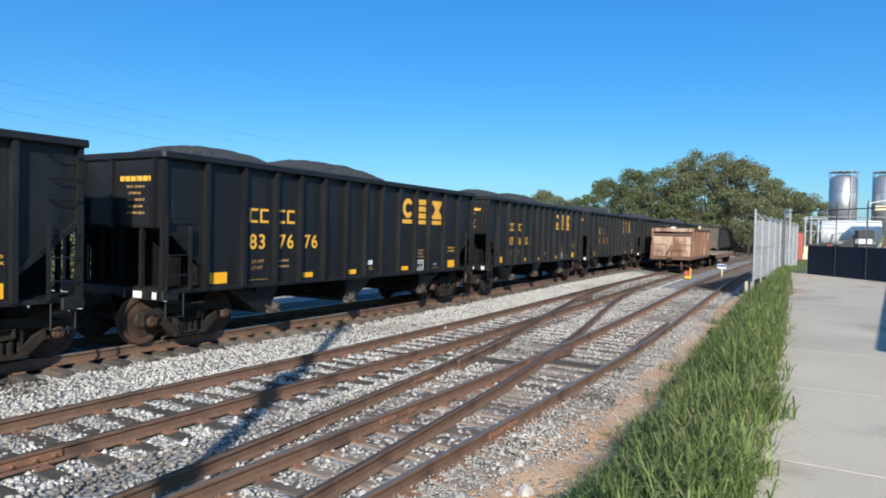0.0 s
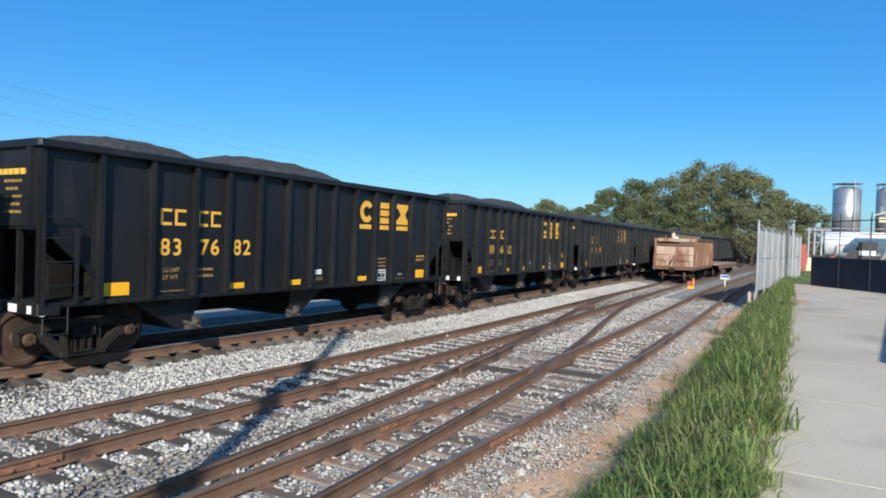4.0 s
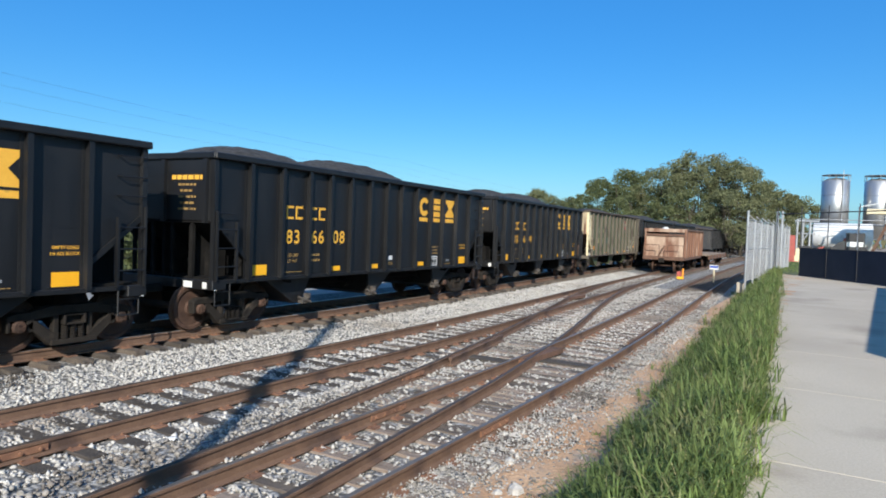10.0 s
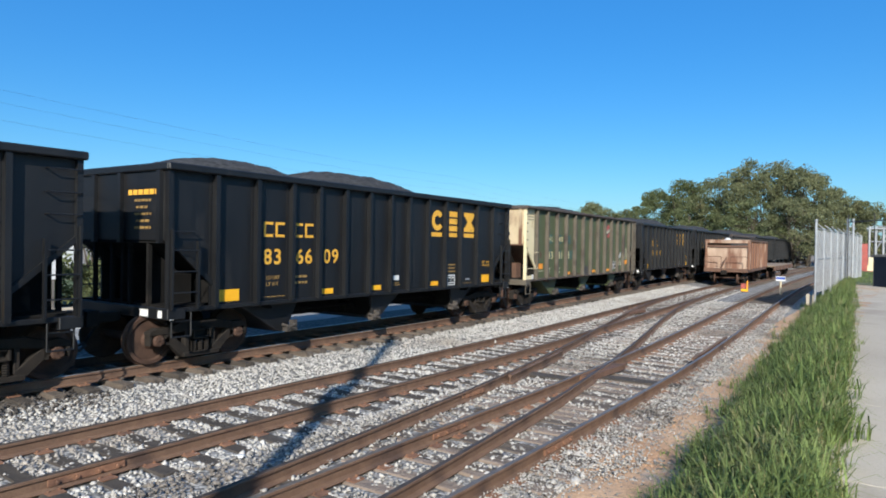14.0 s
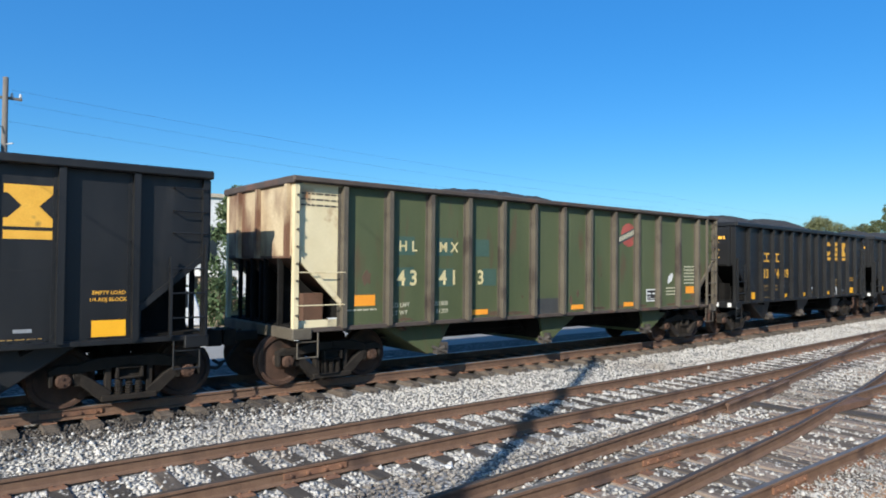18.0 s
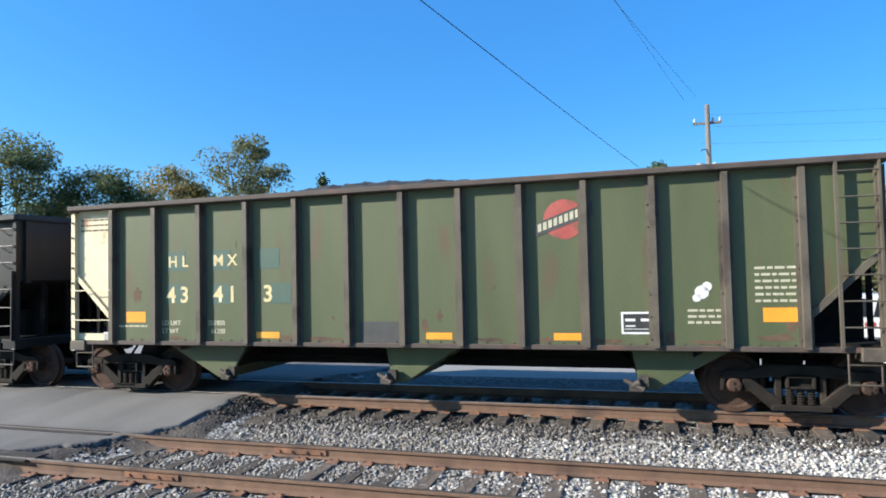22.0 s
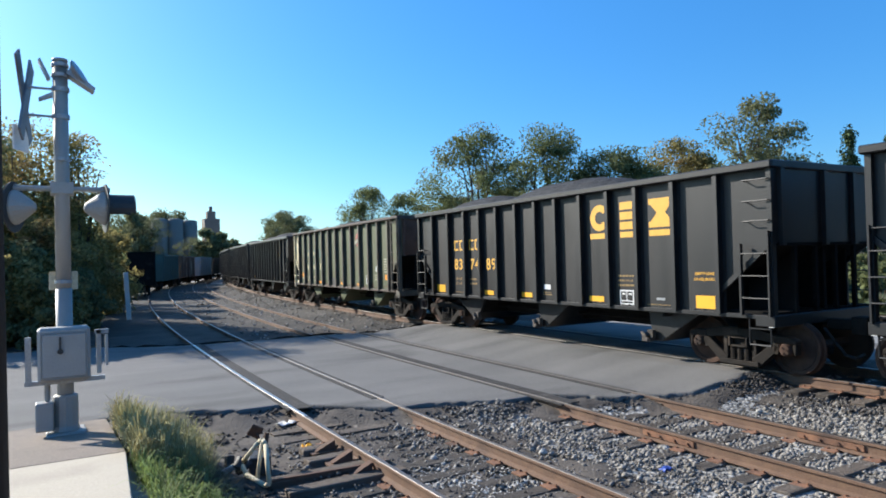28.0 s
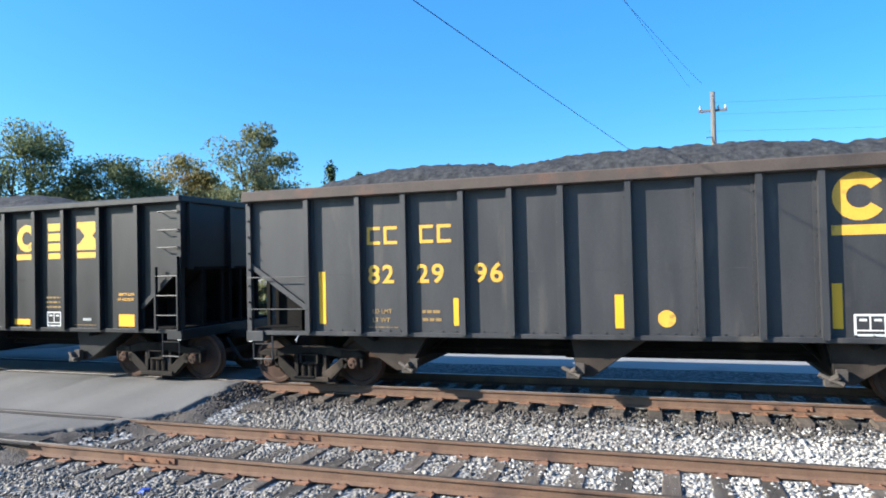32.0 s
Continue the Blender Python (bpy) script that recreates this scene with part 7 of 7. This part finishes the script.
# ---- fence and plant ----
def fence():
    f = thing("slat_fence", "tall chain-link fence with grey privacy slats", "fence")
    ax, ay, bx, by = -2.9, 33.0, -2.05, 51.0
    n = 8
    for k in range(n + 1):
        u = k / n
        x, y = ax + (bx - ax) * u, ay + (by - ay) * u
        z = max(float(gz(x, y)), 0.75)
        part("post", Shape().rod((x, y, z - 0.6), (x, y, 4.04 if k == 0 else 3.7), 0.05, n=10), M["galv"], f)
        if k:
            part("arm", Shape().rod((x, y, 3.66), (x - 0.28, y - 0.05, 3.92), 0.022, n=6), M["galv"], f)
        if k < n:
            x2, y2 = ax + (bx - ax) * (k + 1) / n, ay + (by - ay) * (k + 1) / n
            for j in range(14):
                w = (j + 0.5) / 14
                xx, yy = x + (x2 - x) * w, y + (y2 - y) * w
                part("slat", Shape().bar((xx, yy, z + 0.08), (xx, yy, 3.58), 0.006, (y2 - y) / 14 * 0.9), M["slat"], f)
            for zz in (3.64, 2.3):
                part("rail", Shape().rod((x, y, zz), (x2, y2, zz), 0.03, n=6), M["galv"], f)
    foot = thing("concrete_block", "weathered grey concrete footing beside the fence post", "block", at=pose(-3.12, 33.5, 0.25), shape=Shape().box(-0.16, 0.16, -0.2, 0.2, 0, 0.5), mat=M["concrete"], bevel=0.02)
    g = thing("gate", "open galvanised gate frame with thin bars", "gate")
    z = 0.97
    for x in (-2.3, -2.05):
        part("post", Shape().rod((x, 42.6, z - 0.4), (x, 42.6, 4.44), 0.06, n=10), M["galv"], g)
    part("brace", Shape().rod((-2.3, 42.6, 4.0), (-2.05, 42.6, 4.0), 0.03, n=8), M["galv"], g)
    line = [Vector((-2.15, 40.3, 0)).lerp(Vector((6.2, 28.2, 0)), k / 7) for k in range(8)]
    sf = thing("screen_fence", "tall chain-link fence with dark blue windscreen mesh", "fence")
    for p, q in zip(line, line[1:]):
        part("post", Shape().rod((p.x, p.y, z - 0.3), (p.x, p.y, z + 3.55), 0.022, n=8), M["dark_metal"], sf)
        part("rail", Shape().rod((p.x, p.y, z + 3.2), (q.x, q.y, z + 3.2), 0.026, n=6), M["dark_metal"], sf)
    for k, (p, q) in enumerate(zip(line[1:], line[2:])):
        part("screen", Shape().bar((p.x, p.y, z + 0.73), (q.x, q.y, z + 0.73), 0.012, 1.42), M["screen"], sf, "dark blue mesh panel")
        part("hem", Shape().rod((p.x, p.y, z + 1.45), (q.x, q.y, z + 1.45), 0.014, n=6), M["dark_metal"], sf)


fence()


def tank(x, y, r, z0, z1, label, legs=False):
    t = thing("storage_tank", label, "tank", at=pose(x, y, 0))
    part("shell", Shape().lathe([(r, z0), (r, z1), (r * 0.6, z1 + 0.25), (0.1, z1 + 0.35)], 32), M["steel_tank"], t, smooth=True)
    for k in range(4):
        part("band", Shape().lathe([(r + 0.01, z0 + (z1 - z0) * k / 4), (r + 0.03, z0 + (z1 - z0) * k / 4 + 0.03), (r + 0.01, z0 + (z1 - z0) * k / 4 + 0.06)], 32), M["galv"], t)
    rail = part("guard_rail", Shape().lathe([(r + 0.02, z1 + 0.55), (r + 0.06, z1 + 0.57), (r + 0.02, z1 + 0.6)], 24), M["galv"], t)
    for k in range(12):
        a = k * math.pi / 6
        part("rail_post", Shape().rod((r * math.cos(a), r * math.sin(a), z1), (r * math.cos(a), r * math.sin(a), z1 + 0.6), 0.025, n=6), M["galv"], rail)
    part("ladder", Shape().bar((r * 0.5, -r * 0.9, z0), (r * 0.5, -r * 0.9, z1 + 1), 0.05, 0.3), M["galv"], t)


tank(0.62, 75, 1.2, 3.2, 8.75, "tall stainless steel storage tank with top railing")
tank(4.2, 76, 1.2, 3.2, 8.75, "stainless steel storage tank with red valve wheel")
hz = thing("horizontal_tank", "long white horizontal tank on dark steel saddles", "tank", at=pose(0, 70, 0))
part("shell", Shape().lathe([(0.4, -0.06), (1.2, 0.0), (1.26, 0.05), (1.26, 4.55), (1.2, 4.6), (0.4, 4.66)], 28, "x", at=(-1.0, 0, 3.3)), M["white"], hz, smooth=True)
for x in (-0.6, 1.2, 2.8):
    part("saddle", Shape().box(x, x + 0.4, -1.1, 1.1, 0.6, 2.5), M["dark_metal"], hz)
thing("red_cabinet", "red steel cabinet beside the tank yard", "cabinet", at=pose(-2.5, 66, 0.9), shape=Shape().box(-0.25, 0.25, -0.25, 0.25, 0, 2.4), mat=M["red"], bevel=0.03)
lw = thing("low_wall", "low cream retaining wall with red band", "wall", at=pose(0, 66, 0.9))
part("block", Shape().box(-2.3, 8, -0.2, 0.2, 0, 0.62), M["cream"], lw)
part("band", Shape().box(-2.4, 8, -0.26, 0.26, 0, 0.14), M["red"], lw)
rack = thing("pipe_rack", "galvanised pipe rack with pipes", "pipe rack", at=pose(0, 68, 0.9))
for x in (-1.7, 5.2):
    part("upright", Shape().bar((x, 0, 0), (x, 0, 3.9), 0.1, 0.1), M["galv"], rack)
for z in (3.45, 3.9):
    part("pipe", Shape().rod((-2.1, 0, z), (8, 0, z), 0.035, n=10), M["galv"], rack)
part("column", Shape().rod((5.1, -2, 0), (5.1, -2, 4.3), 0.16, n=12), M["white"], rack)
pipes = thing("pipe_manifold", "cluster of galvanised pipes and valves beside the tank", "pipework", at=pose(-1.9, 67.3, 0.9))
for k, (a_, b_) in enumerate((((-0.3, 0, 1.0), (-0.3, 0, 3.9)), ((0.15, 0.2, 1.0), (0.15, 0.2, 3.6)), ((0.7, 0, 1.2), (0.7, 0, 3.8)), ((-0.5, 0, 3.7), (1.4, 0, 3.7)), ((-0.3, 0.1, 2.6), (1.1, 0.1, 2.6)), ((0.15, 0.2, 1.9), (0.9, 0.2, 3.2)))):
    part("pipe", Shape().rod(a_, b_, 0.09 if k < 4 else 0.06, n=10), M["galv"], pipes)
part("pump", Shape().box(-0.1, 0.9, -0.3, 0.3, 0.2, 1.5).rod((0.1, -0.3, 1.2), (0.1, -0.6, 1.2), 0.25, n=12), M["dark_metal"], pipes, "dark pump housing", bevel=0.03)
block_ = thing("valve_block", "cream painted valve block with red pipes", "pipework", at=pose(-1.0, 66.4, 0.9))
part("base", Shape().box(-1.2, 0.5, -0.3, 0.3, 0.5, 1.25), M["cream"], block_, bevel=0.03)
for q in (0.6, 2.45):
    part("red_pipe", Shape().rod((q, -0.3, 0.6), (q, -0.3, 2.3 if q > 1 else 1.4), 0.1, n=10).rod((q, -0.3, 2.2 if q > 1 else 1.3), (q + 0.35, -0.3, 2.5 if q > 1 else 1.5), 0.08, n=10), M["red"], block_, "red painted pipe")
unit = thing("pump_house", "dark steel pump unit with white panel", "pump", at=pose(1.9, 66.2, 0.9))
part("body", Shape().box(-0.35, 1.0, -0.5, 0.5, 0.9, 2.75), M["dark_metal"], unit, bevel=0.05)
part("hood", Shape().prism([(-2.0, 0.9), (-0.4, 0.9), (-0.4, 2.1), (-0.9, 1.9)], -0.4, 0.4, "y"), M["dark_metal"], unit)
part("panel", Shape().box(-0.3, 0.9, -0.56, -0.5, 1.6, 2.0), M["car_white"], unit, bevel=0.02)
st = thing("stair_tower", "cream steel stair and platform beside the tanks", "stairs", at=pose(3.75, 65.2, 0.9))
for k in range(9):
    part("tread", Shape().box(-0.35 + 0.13 * k, 0.15 + 0.13 * k, -0.5, 0.5, 1.1 + 0.4 * k - 0.04, 1.1 + 0.4 * k), M["rust_dark"], st)
part("stringer", Shape().bar((-0.5, -0.52, 0.9), (1.0, -0.52, 4.6), 0.06, 0.22), M["rust_dark"], st)
part("platform", Shape().box(-0.9, 3.0, -0.5, 1.2, 4.35, 4.75), M["pale_yellow"], st, bevel=0.02)
part("upright", Shape().rod((-1.4, -0.6, 0.8), (-1.4, -0.6, 4.9), 0.07, n=10), M["galv"], st)
part("handrail", Shape().path([(-1.4, -0.6, 4.9), (0.4, -0.6, 5.3), (2.6, -0.6, 5.3)], 0.04, 8), M["white"], st)
house = thing("building_behind", "plain pale building wall behind the drive", "building", kind="structure")
part("wall", Shape().prism([(3.92, 7.66), (5.12, 27.35), (16, 27.35), (16, 7.66)], 0.5, 4.14, "z"), M["tan"], house)


# ---- far things ----
def block(name, label, x, y, w, d, z0, hgt, mat, roof, wins=0):
    b = thing(name, label, "building", at=pose(x, y, z0))
    part("wall", Shape().box(-w / 2, w / 2, -d / 2, d / 2, 0, hgt), mat, b)
    part("roof", Shape().box(-w / 2 - 0.2, w / 2 + 0.2, -d / 2 - 0.2, d / 2 + 0.2, hgt, hgt + 0.3), roof, b)
    for k in range(wins):
        u = -d / 2 + d * (k + 0.5) / wins
        part("window", Shape().box(w / 2 - 0.05, w / 2 + 0.03, u - 0.5, u + 0.5, hgt * 0.35, hgt * 0.7), M["glass"], b)
    return b


x, y = polar(69.5, 62)
block("building", "pale commercial building across the street", x, y, 8, 12, -0.3, 8.2, M["white"], M["concrete"], 5)
block("trailer", "tan enclosed trailer with white trim across the street", -30.8, 11.7, 3.6, 2.3, -0.28, 2.2, M["tan"], M["white"], 0)
x, y = polar(66, 30.5)
sg = thing("sign_board", "white roadside sign board", "sign", at=pose(x, y, -0.3))
part("board", Shape().box(-0.05, 0.05, -1.2, 1.2, 1.3, 2.3), M["white"], sg)
for q in (-1.0, 1.0):
    part("stake", Shape().box(-0.05, 0.05, q - 0.05, q + 0.05, 0, 1.3), M["pole"], sg)
x, y = polar(167.15, 420)
tw = thing("tower", "distant stepped stone tower on the skyline", "tower", at=pose(x, y, 0))
part("shaft", Shape().box(-4.4, 4.4, -4.4, 4.4, 0, 30), M["brick_far"], tw)
part("crown", Shape().box(-2.4, 2.4, -2.4, 2.4, 30, 34.5).box(-0.9, 0.9, -0.9, 0.9, 34.5, 37.5), M["brick_far"], tw)
for k, (w, d, r, hh) in enumerate(((171.0, 190, 2.1, 15.2), (169.85, 191, 2.1, 15.2), (168.75, 193, 2.0, 14.9))):
    x, y = polar(w, d)
    thing("silo", "grey concrete silo in the distance", "silo", at=pose(x, y, 0), group="silos", shape=Shape().lathe([(r, 0), (r, hh - 0.4), (r * 0.6, hh - 0.05), (0.1, hh)], 20), mat=M["silo"], smooth=True)
x, y = polar(171.9, 186)
block("shed", "low pale shed beside the silos", x, y, 3, 3, 0, 8.2, M["silo"], M["silo"], 0)
x, y = polar(164.3, 420)
block("far_building", "distant pale low building", x, y, 20, 16, 0, 14, M["brick_far"], M["silo"], 0)
for k, (w, d, hh, sp) in enumerate(((172.9, 158, 15.6, 4.4), (170.9, 215, 20.5, 4.6), (169.6, 222, 20.0, 4.2), (161.2, 130, 12.6, 5.0), (172.6, 170, 15.6, 3.6), (171.8, 210, 14, 3.5), (167.5, 150, 10.8, 3.2), (166.3, 150, 10.0, 3.4), (165.2, 160, 8.6, 4), (164.4, 200, 8, 5), (162.6, 220, 8.4, 6), (173.6, 160, 12.5, 4), (174.6, 175, 14, 5), (170.4, 230, 13, 5), (168.2, 240, 11, 5), (165.8, 230, 9.5, 6), (163.4, 170, 8, 5), (161.6, 150, 9, 5), (172.6, 232, 19.5, 6.5), (171.3, 238, 20, 6.5), (170.1, 240, 18, 6), (168.9, 235, 12, 5), (167.2, 200, 9.5, 5), (164.9, 190, 8.5, 5.5), (160.2, 160, 8.6, 5), (158.8, 150, 8.6, 4.5))):
    x, y = polar(w, d)
    tree(x, y, hh, sp, M["leaf_dark"], 500 + k, 3000, 0.45, 0.1, label="distant dark tree on the skyline", clumps=44, tight=1.2)
# far woods closing the horizon
rng = np.random.default_rng(77)
a = rng.uniform(0, 2 * math.pi, 420)
d = rng.uniform(330, 520, 420)
v, f = leaves(np.stack([d * np.cos(a), d * np.sin(a), rng.uniform(1, 9, 420)], -1), rng.uniform(5, 9, 420), 26000, 2.0, rng)
tagged(new("far_woods", soup("far_woods", v, f, M["leaf_dark"])), "dark band of distant woods along the horizon", "woods", kind="stuff")


# ---- vehicles ----
def vehicle(x, y, turn, label, suv=True):
    c = thing("car", label, "car", at=pose(x, y, float(gz(x, y)) + 0.015, 0, 0, turn))
    prof = [(-2.6, 0.45), (-2.55, 1.0), (-1.6, 1.12), (-0.95, 1.85), (2.3, 1.87), (2.55, 1.1), (2.6, 0.45)] if suv else [(-2.2, 0.35), (-2.15, 0.75), (-1.2, 0.9), (-0.5, 1.42), (1.2, 1.42), (2.0, 0.95), (2.15, 0.35)]
    part("body", Shape().prism(prof, -0.92, 0.92), M["car_white"], c, bevel=0.06)
    for s in (-1, 1):
        zz, zt = (1.15, 1.75) if suv else (0.92, 1.34)
        for y0, y1 in ((-1.1, -0.1), (0.0, 0.95), (1.05, 2.1)) if suv else ((-0.7, 0.2), (0.3, 1.2)):
            part("window", Shape().prism([(y0 - 0.25 * (y0 < -0.4), zz), (y1, zz), (y1, zt), (y0 + 0.15, zt)], *sorted((s * 0.90, s * 0.935))), M["glass"], c)
        for y0 in (-1.65, 1.7) if suv else (-1.35, 1.3):
            w = part("wheel", Shape().lathe([(0.2, -0.11), (0.37, -0.1), (0.39, -0.05), (0.39, 0.05), (0.37, 0.1), (0.2, 0.11)], 22, "x"), M["rubber"], c, at=pose(s * 0.85, y0, 0.39))
            part("rim", Shape().lathe([(0.2, -0.12), (0.22, 0), (0.2, 0.12)], 16, "x"), M["galv"], w)
    fy = prof[0][0]
    for s in (-1, 1):
        part("headlight", Shape().box(s * 0.75 - 0.14, s * 0.75 + 0.14, fy - 0.0, fy + 0.12, 0.8, 0.97), M["insul"], c, bevel=0.02)
        part("marker_lamp", Shape().box(s * 0.9 - 0.05, s * 0.9 + 0.05, fy + 0.02, fy + 0.16, 0.72, 0.8), M["orange"], c)
    part("grille", Shape().box(-0.55, 0.55, fy - 0.03, fy + 0.05, 0.6, 0.95), M["dark_metal"], c)
    part("bumper", Shape().box(-0.9, 0.9, fy - 0.08, fy + 0.1, 0.4, 0.58), M["galv"], c, bevel=0.03)
    sh = Shape()
    for k in range(9):
        sh.box(0.925, 0.932, -0.2 + k * 0.2, -0.08 + k * 0.2, 0.85, 0.98)
    part("writing", sh, M["red"], c)


vehicle(-25.5, 5.7, 0, "white sport utility vehicle waiting on the street")
x, y = polar(47.6, 32)
vehicle(x, y, 0, "white pickup-sized vehicle parked across the street")
x, y = polar(46.4, 38)
vehicle(x, y, 0, "white sedan parked across the street", False)
ms = thing("mailbox_sign", "small white sign on a stake at the kerb", "sign", at=pose(-29, -1.6, -0.3))
part("stake", Shape().rod((0, 0, 0), (0, 0, 0.9), 0.03, n=8), M["pole"], ms)
part("plate", Shape().box(-0.02, 0.02, -0.4, 0.4, 0.6, 0.95), M["white"], ms)


# ---- what moves ----
def motions():
    times = [k * 0.5 for k in range(65)]
    for car, at in TRAIN:
        rows = []
        for t in times:
            s = at - rolled(t)
            (x0, y0), (x1, y1) = on_track(s - 4.5), on_track(s + 4.5)
            rows.append((t, pose((x0 + x1) / 2, (y0 + y1) / 2, MAIN_Z + 0.004, 0, 0, math.degrees(math.atan2(-(x1 - x0), y1 - y0)))))
        walk(car, rows)
    spin = [k / 6 for k in range(193)]
    for car, at in TRAIN[1:11]:
        for ob in car.children_recursive:
            if ob.name.startswith("wheelset"):
                base = ob.matrix_basis.translation.copy()
                walk(ob, [(t, pose(base.x, base.y, base.z, math.degrees(rolled(t) / 0.457), 0, 0)) for t in spin])


motions()
